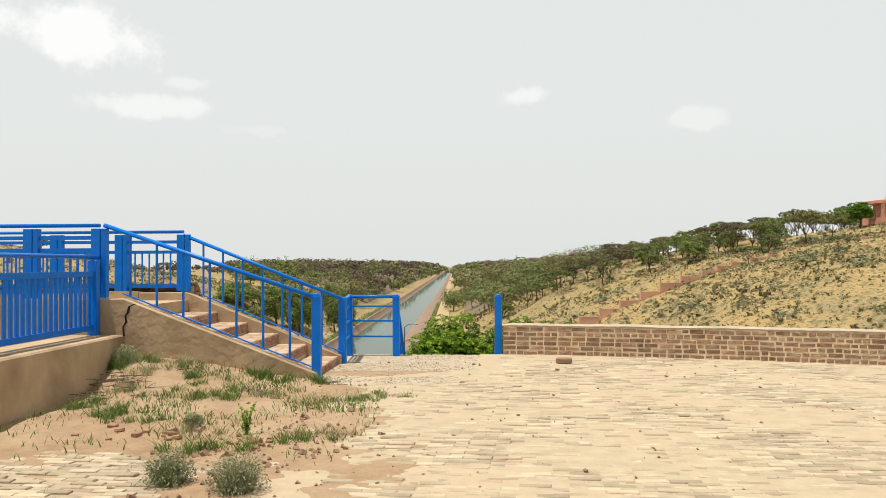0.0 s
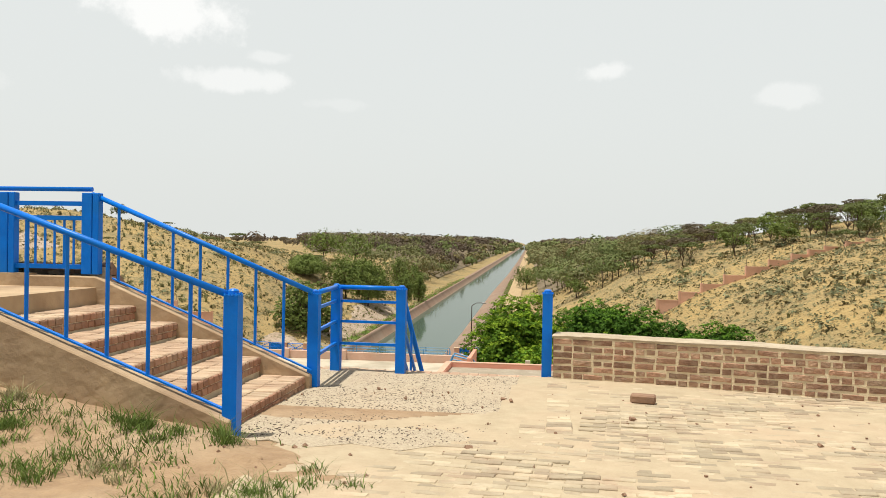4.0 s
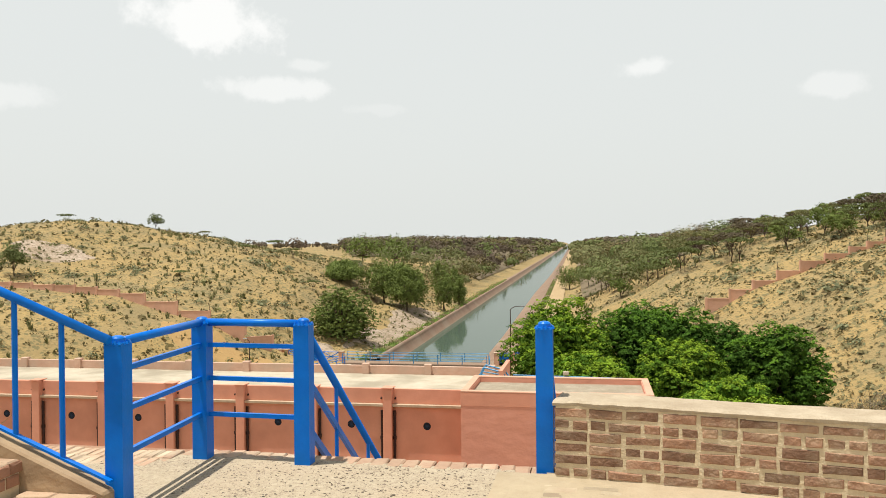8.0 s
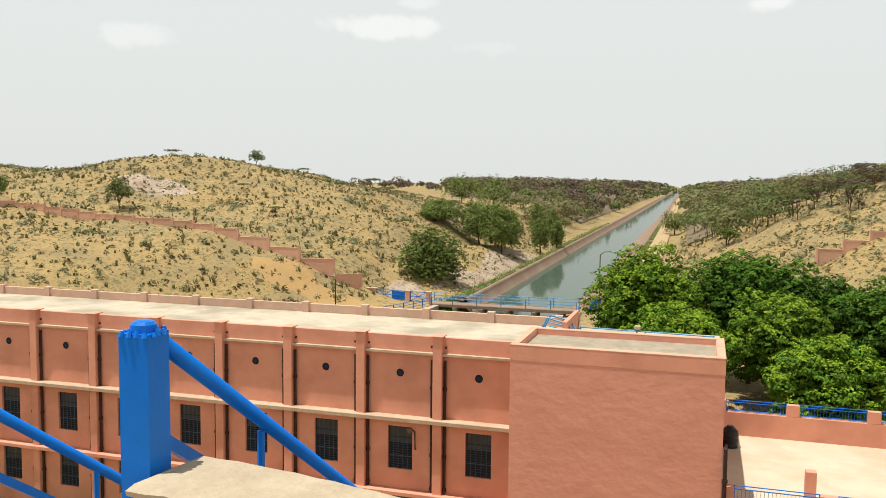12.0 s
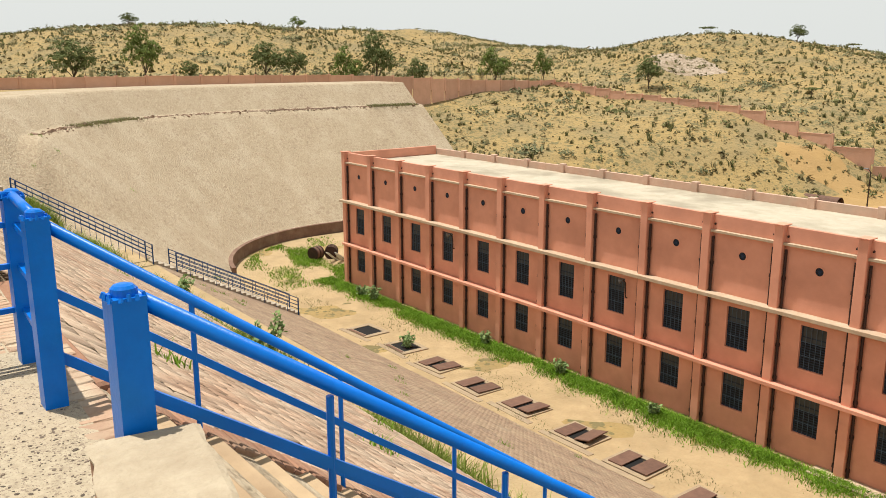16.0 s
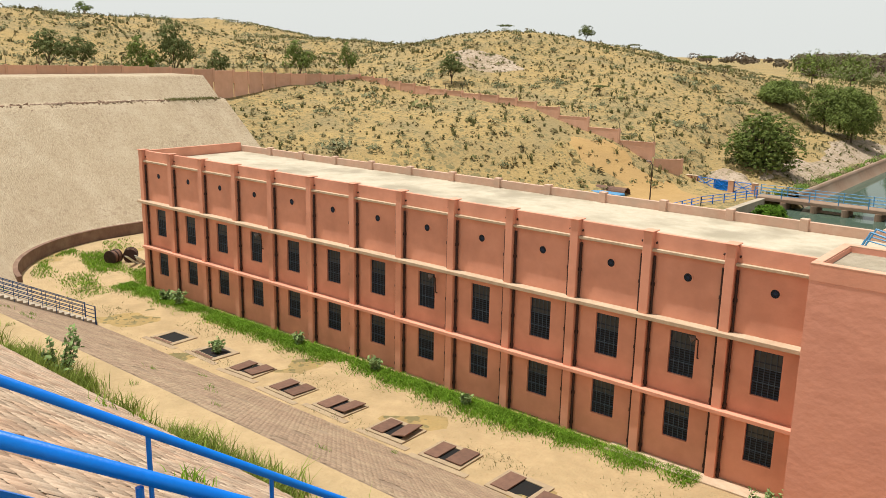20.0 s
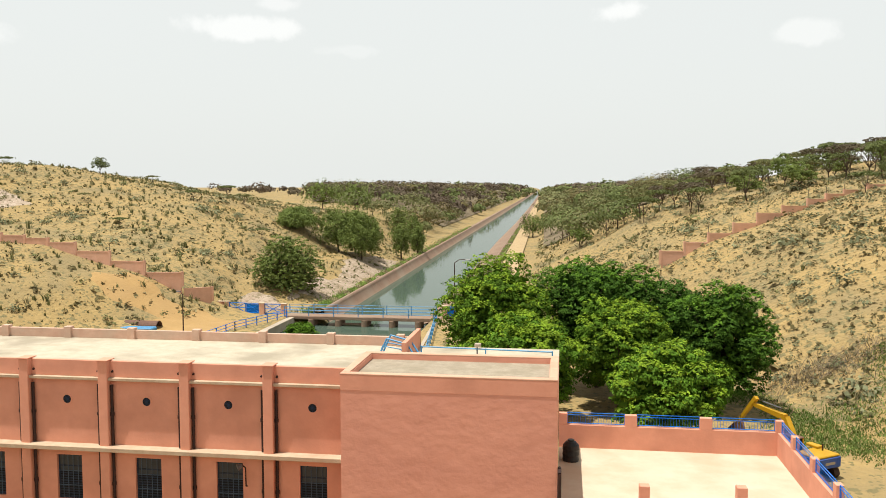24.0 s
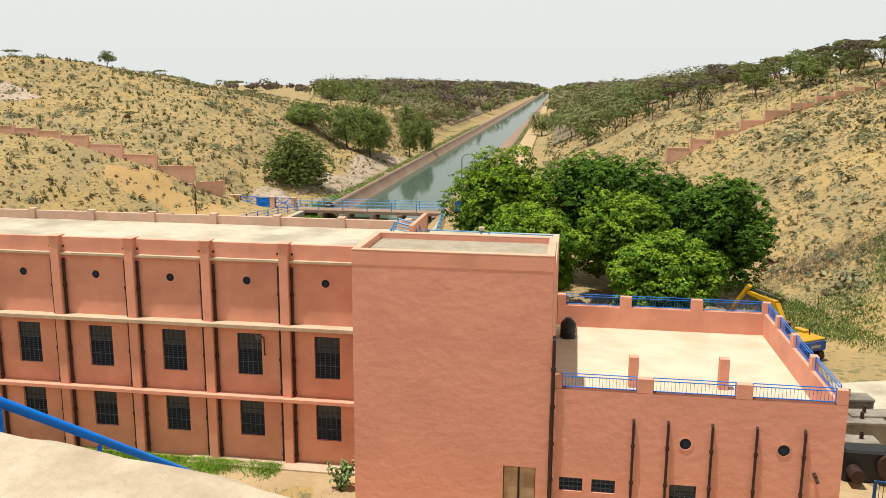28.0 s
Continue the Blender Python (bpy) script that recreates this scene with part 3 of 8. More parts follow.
def build_slopes():
    # toe line as points with outward normals
    pts = [(x, TOE_Y, 0, -1, 0.0) for x in np.arange(62, ARC_C[0], -1.5)]
    for a in np.linspace(0, math.pi / 2, 44):
        pts.append((ARC_C[0] - ARC_R * math.sin(a), ARC_C[1] - ARC_R * math.cos(a), -math.sin(a), -math.cos(a), a / (math.pi / 2)))
    pts += [(ARC_C[0] - ARC_R, y, -1, 0, 1.0) for y in np.arange(ARC_C[1] + 1, LEFT_Y1 + 0.5, 1.3)]
    P = np.array(pts)
    ss = np.array(sorted(set(list(np.linspace(0, 26, 40)) + MAIN_S[:5] + LEFT_S[:5])))
    ss = ss[ss <= 24.36]
    w = sstep(0.0, 0.24, P[:, 4])
    co = np.zeros((len(ss), len(P), 3))
    for i, s in enumerate(ss):
        z = slope_z(np.full(len(P), s), w)
        co[i, :, 0], co[i, :, 1], co[i, :, 2] = P[:, 0] + P[:, 2] * s, P[:, 1] + P[:, 3] * s, z
    im = int(np.argmax(P[:, 0] < -44)) + 1
    i1, i2 = int(np.argmin(abs(ss - MAIN_S[1]))) + 1, int(np.argmin(abs(ss - MAIN_S[2]))) + 1
    for nm, a, b, c, d, m, lab in (("slope_lining", i2 - 1, len(ss), 0, im, M_SLOPE, "brick-lined upper embankment slope, dusty beige"), ("berm", i1 - 1, i2, 0, im, M_YARD, "flat sandy berm half way up the embankment"),
                                   ("lower_lining", 0, i1, 0, im, M_STRIP, "dark weathered brick lining at the embankment's toe"), ("end_lining", 0, len(ss), im - 1, len(P), M_SLOPE, "pale brick-lined slope closing the end of the yard")):
        q = co[a:b, c:d]
        me = sheet(nm, q.reshape(-1, 3), d - c, b - a, m)
        me.flip_normals()
        tagged(new(nm, me), lab, "embankment", kind="structure")
    # low curved retaining wall at the end of the yard
    g = Geo()
    arc = [(x, y, nx, ny) for x, y, nx, ny, ww in pts if ww > 0.12 and y < 14]
    for (x0, y0, nx0, ny0), (x1, y1, nx1, ny1) in zip(arc, arc[1:]):
        g.prism([(x0, y0), (x1, y1), (x1 + nx1 * 0.35, y1 + ny1 * 0.35), (x0 + nx0 * 0.35, y0 + ny0 * 0.35)][::-1], GZ - 0.3, GZ + 1.1)
    tagged(new("retaining_wall", g.mesh("retaining_wall", M_DARKBRICK)), "low curved dark brick retaining wall at the slope's toe", "retaining wall", kind="structure")


def build_canal():
    ys = np.concatenate([np.arange(78, 200, 4.0), np.geomspace(200, 4300, 60)])
    for name, sgn in (("canal_lining_west", -1), ("canal_lining_east", 1)):
        co = []
        # the east side is flatter near the bridge
        edge = np.interp(ys, [78, 120, 250, 400, 700], [7.9, 7.8, 7.5, 7.2, 6.8] if sgn < 0 else [4.0, 4.4, 4.4, 5.7, 6.4])
        edge = edge + (WEST_SHIFT if sgn < 0 else 0)
        for d, z in ((None, WATER_Z - 0.62), (None, WATER_Z), (8.7, GZ + 0.35), (8.75, GZ + 0.75), (9.1, GZ + 0.75), (9.15, GZ + 0.4), (10.5, GZ + 0.45)):
            co.append([(canal_x(y) + sgn * (d + (WEST_SHIFT if sgn < 0 else 0) if d else q - (0.8 if z < WATER_Z else 0)), y, z) for y, q in zip(ys, edge)])
        me = sheet(name, np.array(co).reshape(-1, 3), len(ys), 7, M_LINING, False)
        tagged(new(name, me), "sloping brick canal lining with a low kerb", "canal lining", kind="structure")
    # weeds on the verges above the kerbs
    rng = np.random.default_rng(61)
    n = 26000
    y = 79 + 240 * rng.random(n) ** 1.6
    c = rng.choice([-1, 1], n, p=[0.6, 0.4]) * (9.35 + np.abs(rng.normal(size=n)) * 1.3)
    k = np.sin(y * 0.4) + np.sin(y * 0.13 + 2) + rng.normal(size=n) * 0.7 > -0.5
    x, y = (canal_x(y) + c - WEST_SHIFT * (c < 0))[k], y[k]
    z = np.maximum(land_z(x, y), np.where(bank_c(x, y) < 10.5, GZ + 0.42, -99))
    for nm, lab, sel, m in (("verge_weeds", "green weeds along the canal kerb", np.sin(x * 1.7 + y * 0.8) > -0.2, M_GREENBUSH), ("verge_straw", "dry straw along the canal kerb", np.sin(x * 1.7 + y * 0.8) <= -0.2, M_DRYGRASS)):
        tagged(new(nm, blades(nm, np.stack([x, y, z], 1)[sel], rng.uniform(0.15, 0.6, sel.sum()), m, 0.8, 0.09, 62)), lab, "weeds", kind="stuff")
    # earth track along the east bank
    offs = np.array([10.7, 12.0, 13.4, 14.8])
    Y = np.repeat(ys[:, None], 4, 1)
    X = canal_x(Y) + offs
    me = sheet("bank_track", np.stack([X, Y, np.maximum(land_z(X, Y), GZ + 0.5) + np.array([0.02, 0.09, 0.09, -0.05])], -1).reshape(-1, 3), 4, len(ys), M_YARD)
    tagged(new("bank_track", me), "pale earth track along the canal's east bank", "track", kind="structure")
    g = Geo()
    for y0, y1 in zip(ys, ys[1:]):
        g.quad((canal_x(y0) - 9.0, y0, WATER_Z), (canal_x(y0) + 7.0, y0, WATER_Z), (canal_x(y1) + 7.0, y1, WATER_Z), (canal_x(y1) - 9.0, y1, WATER_Z))
    g.quad((-26, 11, WATER_Z), (-6.5, 11, WATER_Z), (-6.5, 78, WATER_Z), (-26, 78, WATER_Z))
    tagged(new("water", g.mesh("water", M_WATER)), "still green canal water reflecting the pale sky", "water", kind="structure")


def land_patch(name, label, cx, cy, rx, ry, material, seed, lift=0.12, turn=0.0):
    """An irregular patch of other soil lying on the land."""
    rng = np.random.default_rng(seed)
    na, nr = 40, 9
    ph = rng.uniform(0, 6.28, 4)
    a = np.linspace(0, 2 * np.pi, na)
    edge = 1 + 0.16 * np.sin(2 * a + ph[0]) + 0.13 * np.sin(3 * a + ph[1]) + 0.09 * np.sin(5 * a + ph[2]) + 0.06 * np.sin(9 * a + ph[3])
    co = []
    for k in range(nr):
        r = k / (nr - 1)
        u, v = np.cos(a) * edge * r * rx, np.sin(a) * edge * r * ry
        x, y = cx + u * math.cos(turn) - v * math.sin(turn), cy + u * math.sin(turn) + v * math.cos(turn)
        z = land_z(x, y) + lift * (1 - r ** 3) - 0.25 * r ** 6 + 0.10 * bumps(x * 7, y * 7) * (1 - r)
        co.append(np.stack([x, y, z], 1))
    me = sheet(name, np.concatenate(co), na, nr, material)
    tagged(new(name, me), label, "soil", kind="structure")


build_land()


def build_bench():
    """Small stones added to draw the shadow edge of the bench that crosses the end lining, and weeds along it."""
    rng = np.random.default_rng(14)
    g = Geo()
    R, H = [], []
    for i in range(1500):
        a = rng.uniform(0.26, 1.9)
        s = 13.6 + rng.normal() * 0.22
        if a < 1:
            th = a * math.pi / 2
            x, y = ARC_C[0] - (ARC_R + s) * math.sin(th), ARC_C[1] - (ARC_R + s) * math.cos(th)
        else:
            x, y = ARC_C[0] - ARC_R - s, ARC_C[1] + (a - 1) / 0.9 * (LEFT_Y1 - ARC_C[1])
        z = float(slope_z(*[np.array(v) for v in toe_s(x, y)]))
        q = rng.lognormal(-2.9, 0.5)
        g.box(-q, q, -q * 0.8, q * 0.8, -q * 0.4, q * 0.4, pose(x, y, z + q * 0.2, *rng.uniform(-25, 25, 2), rng.uniform(0, 180)))
        if math.sin(a * 11 + 1.5) + math.sin(a * 4.3) > 1.0:
            for k in range(7):
                R.append((x + rng.normal() * 0.5, y + rng.normal() * 0.5, z)); H.append(rng.uniform(0.08, 0.3))
    tagged(new("bench_edge_stones", g.mesh("bench_edge_stones", M_LINING)), "small brown stones drawing the dark shadow edge along the bench of the slope", "rubble", kind="stuff")
    tagged(new("bench_weeds", blades("bench_weeds", np.array(R), np.array(H), M_OLIVEBUSH, 0.8, 0.02, 15)), "weeds along the bench of the slope", "weeds", kind="stuff")


build_bench()
# trodden earth of the yard floor
yard = sheet("yard_ground", np.array([(x, y, GZ + 0.035 + 0.03 * float(bumps(x * 3, y * 3)) * (0.5 if y < -0.3 else 0)) for y in np.linspace(-7.35, 12, 26) for x in np.linspace(-62, 46, 140)]), 140, 26, M_YARD)
tagged(new("yard_ground", yard), "trodden tan earth of the sunken yard", "ground", kind="structure")
land_patch("rubble_patch", "whitish rubble and eroded soil on the sand hill", -92, 103, 10, 7, M_CHALK, 1, 0.15)
land_patch("sand_cut", "freshly cut orange sand bank below the boundary wall", -44, 69.5, 8.5, 4.0, M_ORANGE, 2, 0.15)
land_patch("sand_flat", "bare orange sand by the canal gate", -36, 66, 7, 9, M_ORANGE, 3, 0.10)
land_patch("eroded_bank", "pinkish-white eroded bank above the canal lining", -28.0, 102, 4.6, 17, M_CHALK, 4, 0.14)
land_patch("eroded_bank", "pinkish-white eroded bank above the canal lining", -29.5, 136, 5.2, 22, M_CHALK, 5, 0.14)
land_patch("eroded_bank", "pinkish-white eroded bank above the canal lining", -33.0, 82.5, 4.2, 3.2, M_CHALK, 6, 0.9)
build_slopes()
build_canal()

# ---- the pump house ----
BAY, NBAY = 3.6, 13
FX0, FX1 = -45.0, 2.13           # facade ends
PAR_Z, LEDGE1, LEDGE2, LEDGE3 = -5.2, -5.95, -8.85, -12.2
ROOF_Z = -5.95
BACK_Y = 8.6
TW_X0, TW_X1, TW_Y, TW_Z, TW_Y1 = 2.13, 9.9, -3.5, -4.6, 0.6
LO_X1, LO_Y, LO_Y1, LO_FLOOR = 20.7, -3.46, 9.5, -10.95


def pierced_wall(x0, x1, z0, z1, holes, y, depth, back=True):
    """An upright wall facing -y with rectangular holes (x0, x1, z0, z1) and their reveals."""
    g = Geo()
    xs = sorted({x0, x1, *[h[0] for h in holes], *[h[1] for h in holes]})
    zs = sorted({z0, z1, *[h[2] for h in holes], *[h[3] for h in holes]})
    for xa, xb in zip(xs, xs[1:]):
        for za, zb in zip(zs, zs[1:]):
            xm, zm = (xa + xb) / 2, (za + zb) / 2
            if any(h[0] < xm < h[1] and h[2] < zm < h[3] for h in holes):
                continue
            g.quad((xa, y, za), (xb, y, za), (xb, y, zb), (xa, y, zb))
            if back:
                g.quad((xb, y + depth, za), (xa, y + depth, za), (xa, y + depth, zb), (xb, y + depth, zb))
    for a, b, c, d in holes:
        g.quad((a, y, c), (a, y + depth, c), (b, y + depth, c), (b, y, c))
        g.quad((a, y, d), (b, y, d), (b, y + depth, d), (a, y + depth, d))
        g.quad((a, y, c), (a, y, d), (a, y + depth, d), (a, y + depth, c))
        g.quad((b, y, c), (b, y + depth, c), (b, y + depth, d), (b, y, d))
    return g


WIN = {}


def window(parent, x, y, z0, z1, w, name="window"):
    """A dark barred window set back in the wall: frame, panes and bars."""
    key = (round(z1 - z0, 2), round(w, 2))
    h = z1 - z0
    if key not in WIN:
        fr = Geo()
        for a, b, c, d in ((-w / 2, -w / 2 + 0.06, 0, h), (w / 2 - 0.06, w / 2, 0, h), (-w / 2 + 0.06, w / 2 - 0.06, 0, 0.06), (-w / 2 + 0.06, w / 2 - 0.06, h - 0.06, h), (-w / 2 + 0.06, w / 2 - 0.06, h * 0.72, h * 0.72 + 0.05)):
            fr.box(a, b, 0.0, 0.06, c, d)
        bars = Geo()
        nb = max(5, int(w / 0.2))
        for i in range(1, nb):
            bars.tube((-w / 2 + w * i / nb, -0.04, 0.02), (-w / 2 + w * i / nb, -0.04, h - 0.02), 0.014, 5, cap=False)
        for q in (0.3, 0.62):
            bars.box(-w / 2 + 0.02, w / 2 - 0.02, -0.025, -0.01, h * q - 0.015, h * q + 0.015)
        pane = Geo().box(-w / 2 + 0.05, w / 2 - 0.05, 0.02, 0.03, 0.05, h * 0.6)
        upper = Geo().box(-w / 2 + 0.05, w / 2 - 0.05, 0.02, 0.03, h * 0.6, h - 0.05)
        lou = Geo()
        for i in range(int(h * 0.58 / 0.11)):
            z = 0.08 + i * 0.11
            lou.box(-w / 2 + 0.07, w / 2 - 0.07, -0.006, 0.016, z, z + 0.05)
        WIN[key] = (fr.mesh("window_frame", M_WINBAR), bars.mesh("window_grille", M_GRILLE), pane.mesh("pane", M_GLASS), upper.mesh("transom_pane", M_TRANSOM), lou.mesh("louvres", M_WINBAR))
    e = new(name)
    e.parent = parent
    e.location = (x, y, z0)
    for nm, me in zip(("window_frame", "window_grille", "pane", "transom_pane", "louvres"), WIN[key]):
        part(nm, me, None, e)
    return e


VENT = []
M_COPE = mat("pink_coping", (0.80, 0.47, 0.33), (0.70, 0.38, 0.26), 2.5, 0.85, 0.2, 20, stain=(0.5, 0.3, 0.2), stain_scale=0.8, stain_amt=0.4)


def vent(parent, x, y, z, r=0.2):
    """A round ventilator: plaster ring, flat near-black disc for the recess's shade, and a blue spoked rosette."""
    if not VENT:
        ring, n = Geo(), 24
        for i in range(n):
            a, b = 2 * math.pi * i / n, 2 * math.pi * (i + 1) / n
            c = [(math.cos(t), math.sin(t)) for t in (a, b)]
            for ra, rb, ya, yb in ((0.9, 1.18, -0.2, -0.2), (1.18, 1.18, -0.2, 0.0), (0.9, 0.9, 0.0, -0.2)):
                ring.quad((c[0][0] * ra, ya, c[0][1] * ra), (c[1][0] * ra, ya, c[1][1] * ra), (c[1][0] * rb, yb, c[1][1] * rb), (c[0][0] * rb, yb, c[0][1] * rb))
        disc = Geo()
        disc.tube((0, -0.02, 0), (0, 0.0, 0), 0.95, 24)
        ros = Geo()
        for i in range(12):
            t = 2 * math.pi * i / 12
            u, v = (math.cos(t), math.sin(t)), (-math.sin(t) * 0.05, math.cos(t) * 0.05)
            ros.quad((u[0] * 0.15 - v[0], -0.1, u[1] * 0.15 - v[1]), (u[0] * 0.15 + v[0], -0.1, u[1] * 0.15 + v[1]), (u[0] * 0.85 + v[0], -0.1, u[1] * 0.85 + v[1]), (u[0] * 0.85 - v[0], -0.1, u[1] * 0.85 - v[1]))
        ros.tube((0, -0.14, 0), (0, -0.04, 0), 0.14, 12)
        VENT.extend([ring.mesh("vent_ring", M_PINK), disc.mesh("vent_shade_disc", M_DARK), ros.mesh("vent_rosette", M_DIMBLUE)])
    e = new("vent")
    e.parent = parent
    e.location, e.scale = (x, y, z), (r, r * 0.35, r)
    for nm, me in zip(("vent_ring", "vent_shade_disc", "vent_rosette"), VENT):
        part(nm, me, None, e)
    return e


def drainpipe(parent, x, y, z0, z1, r=0.06, elbow=False):
    g = Geo().tube((x, y, z0), (x, y, z1), r, 8)
    z = z0 + 0.4
    while z < z1:
        g.tube((x, y, z - 0.07), (x, y, z + 0.07), r * 1.45, 8)
        z += 1.5
    if elbow:
        g.path([(x, y, z1), (x, y + 0.12, z1 + 0.1), (x, y + 0.3, z1 + 0.1)], r, 8)
    return part("drainpipe", g, M_DARKPIPE, parent, smooth=False)


def arm_lamp(x, y, z):
    e = thing("floodlight", "grey floodlight on a bent rusty wall bracket of the pump house", "lamp", "facade floodlights", at=pose(x, y, z))
    part("bracket", Geo().path([(0, 0, -0.75), (0, -0.12, -0.7), (0, -0.14, -0.2), (0.02, -0.2, 0.1), (-0.08, -0.3, 0.22)], 0.03, 6), M_DARKPIPE, e)
    g = Geo().tube((-0.08, -0.3, 0.22), (-0.24, -0.42, 0.16), 0.06, 10, 0.15)
    part("lamp_head", g, M_STEEL, e)
    return e


M_BLEACHED = mat("bleached_pink_plaster", (0.74, 0.50, 0.38), (0.64, 0.40, 0.29), 1.8, 0.88, 0.15, 12, stain=(0.55, 0.43, 0.33), stain_scale=0.7, stain_amt=0.6)
M_TOWERTOP = mat("gritty_roof_screed", (0.47, 0.40, 0.30), (0.34, 0.285, 0.21), 4.0, 0.95, 0.6, 18, stain=(0.30, 0.25, 0.17), stain_scale=1.2, stain_amt=0.6)


def build_pumphouse():
    b = thing("pump_house", "long salmon-pink two-storey pump house with pilasters and a flat roof", "building")
    holes = []
    for i in range(NBAY):
        x = -BAY * i
        holes += [(x - 0.58, x + 0.58, -11.27, -9.33), (x - 0.58, x + 0.58, -14.2, -12.47)]
    part("front_wall", pierced_wall(FX0, FX1, GZ - 0.4, LEDGE1, holes, 0, 0.25), M_PINK, b)
    body = Geo()
    body.box(FX0, FX0 + 0.25, 0.25, BACK_Y, GZ - 0.4, LEDGE1)
    body.box(FX0, TW_X1, BACK_Y - 0.25, BACK_Y, GZ - 0.4, LEDGE1)
    body.box(TW_X1 - 0.25, TW_X1, TW_Y1, BACK_Y - 0.25, GZ - 0.4, LEDGE1)
    part("rear_wall", body, M_PINK, b)
    # floor and partition coloured near-black to stand for an unlit room
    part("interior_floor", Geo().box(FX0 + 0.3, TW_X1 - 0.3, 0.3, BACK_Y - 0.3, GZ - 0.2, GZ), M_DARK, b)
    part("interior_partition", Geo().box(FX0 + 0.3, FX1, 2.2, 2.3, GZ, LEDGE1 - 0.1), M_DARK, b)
    part("roof_slab", Geo().box(FX0, TW_X1, 0.0, BACK_Y, LEDGE1, ROOF_Z + 0.06), M_ROOF, b, "pale sun-bleached roof screed")
    # parapets with piers
    part("parapet", Geo().box(FX0, FX1, -0.04, 0.16, ROOF_Z + 0.06, PAR_Z), M_PINK, b, bevel=0.015)
    part("parapet", Geo().box(FX0, 3.0, BACK_Y - 0.2, BACK_Y, ROOF_Z + 0.06, PAR_Z - 0.22), M_BLEACHED, b, "sun-bleached dusty parapet", bevel=0.015)
    part("parapet", Geo().box(FX0, FX0 + 0.2, 0.16, BACK_Y - 0.2, ROOF_Z + 0.06, PAR_Z), M_PINK, b, bevel=0.015)
    for i in range(13):
        x = -BAY * i + 2.0
        part("parapet_pier", Geo().box(x - 0.2, x + 0.2, BACK_Y - 0.33, BACK_Y + 0.05, ROOF_Z + 0.06, PAR_Z - 0.1), M_BLEACHED, b, bevel=0.015)
    # pilasters and horizontal bands
    for i in range(1, NBAY + 1):
        x = 1.8 - BAY * i
        part("pilaster", Geo().box(x - 0.21, x + 0.21, -0.3, 0.0, GZ - 0.3, PAR_Z + 0.03), M_PINK, b, bevel=0.02)
        part("pilaster_cap", Geo().box(x - 0.26, x + 0.26, -0.36, 0.28, PAR_Z + 0.03, PAR_Z + 0.08), M_PINK, b, bevel=0.012)
        drainpipe(b, x - 0.30, -0.1, GZ + 0.05, PAR_Z - 1.0, 0.062)
        drainpipe(b, x + 0.30, -0.1, GZ + 0.05, PAR_Z - 1.0, 0.062)
        for sx in (-0.33, 0.33):
            part("roof_spout", Geo().tube((x + sx, -0.02, -5.62), (x + sx, -0.1, -5.65), 0.045, 8), M_DARKPIPE, b)
    for i in range(NBAY):
        xa, xb = 1.8 - BAY * (i + 1) + 0.21, (1.8 - BAY * i - 0.21 if i else FX1)
        part("eaves_ledge", Geo().box(xa, xb, -0.24, 0.0, LEDGE1 - 0.06, LEDGE1 + 0.06), M_CREAM, b, bevel=0.012)
    part("upper_band", Geo().box(FX0 - 0.35, FX1, -0.55, 0.0, LEDGE2 - 0.12, LEDGE2 + 0.06), M_CREAM, b, "cream concrete sunshade ledge", bevel=0.015)
    part("lower_band", Geo().box(FX0 - 0.1, FX1, -0.5, 0.0, LEDGE3 - 0.12, LEDGE3 + 0.06), M_PINK, b, bevel=0.015)
    part("plinth_step", Geo().box(-6.5, FX1, -0.9, 0.0, GZ - 0.3, GZ + 0.12), M_CREAM, b, bevel=0.015)
    for i in range(NBAY):
        x = -BAY * i
        vent(b, x, -0.005, -6.9, 0.2)
        window(b, x, 0.12, -11.27, -9.33, 1.16)
        window(b, x, 0.12, -14.2, -12.47, 1.16)
    for i in (1, 5, 9):
        arm_lamp(-BAY * i + 0.75, -0.0, -9.55)
    # blank stair tower
    part("tower_wall", pierced_wall(TW_X0, TW_X1, GZ - 0.4, TW_Z - 0.06, [(8.15, 9.42, GZ - 0.4, -13.1)], TW_Y, 0.3), M_ROUGHPINK, b, "rough salmon plaster of the blank tower")
    part("tower_wall", Geo().box(TW_X0, TW_X0 + 0.3, TW_Y + 0.3, TW_Y1, GZ - 0.4, TW_Z - 0.06), M_ROUGHPINK, b)
    part("tower_wall", Geo().box(TW_X1 - 0.3, TW_X1, TW_Y + 0.3, TW_Y1, GZ - 0.4, TW_Z - 0.06), M_ROUGHPINK, b)
    part("tower_wall", Geo().box(TW_X0 + 0.3, TW_X1 - 0.3, TW_Y1 - 0.3, TW_Y1, -7, TW_Z - 0.06), M_ROUGHPINK, b)
    part("parapet_band", Geo().box(TW_X0 - 0.012, TW_X1 + 0.012, TW_Y - 0.014, TW_Y + 0.02, TW_Z - 0.62, TW_Z - 0.06), M_PINK, b, "smoother pink plaster band below the tower's coping", bevel=0.006)
    part("tower_roof", Geo().box(TW_X0 + 0.3, TW_X1 - 0.3, TW_Y + 0.3, TW_Y1 - 0.3, -5.4, -4.86), M_TOWERTOP, b)
    cap = Geo()
    cap.box(TW_X0 - 0.02, TW_X1 + 0.02, TW_Y - 0.02, TW_Y + 0.3, TW_Z - 0.06, TW_Z)
    cap.box(TW_X0 - 0.02, TW_X1 + 0.02, TW_Y1 - 0.3, TW_Y1 + 0.02, TW_Z - 0.06, TW_Z)
    cap.box(TW_X0 - 0.02, TW_X0 + 0.28, TW_Y + 0.3, TW_Y1 - 0.3, TW_Z - 0.06, TW_Z)
    cap.box(TW_X1 - 0.28, TW_X1 + 0.02, TW_Y + 0.3, TW_Y1 - 0.3, TW_Z - 0.06, TW_Z)
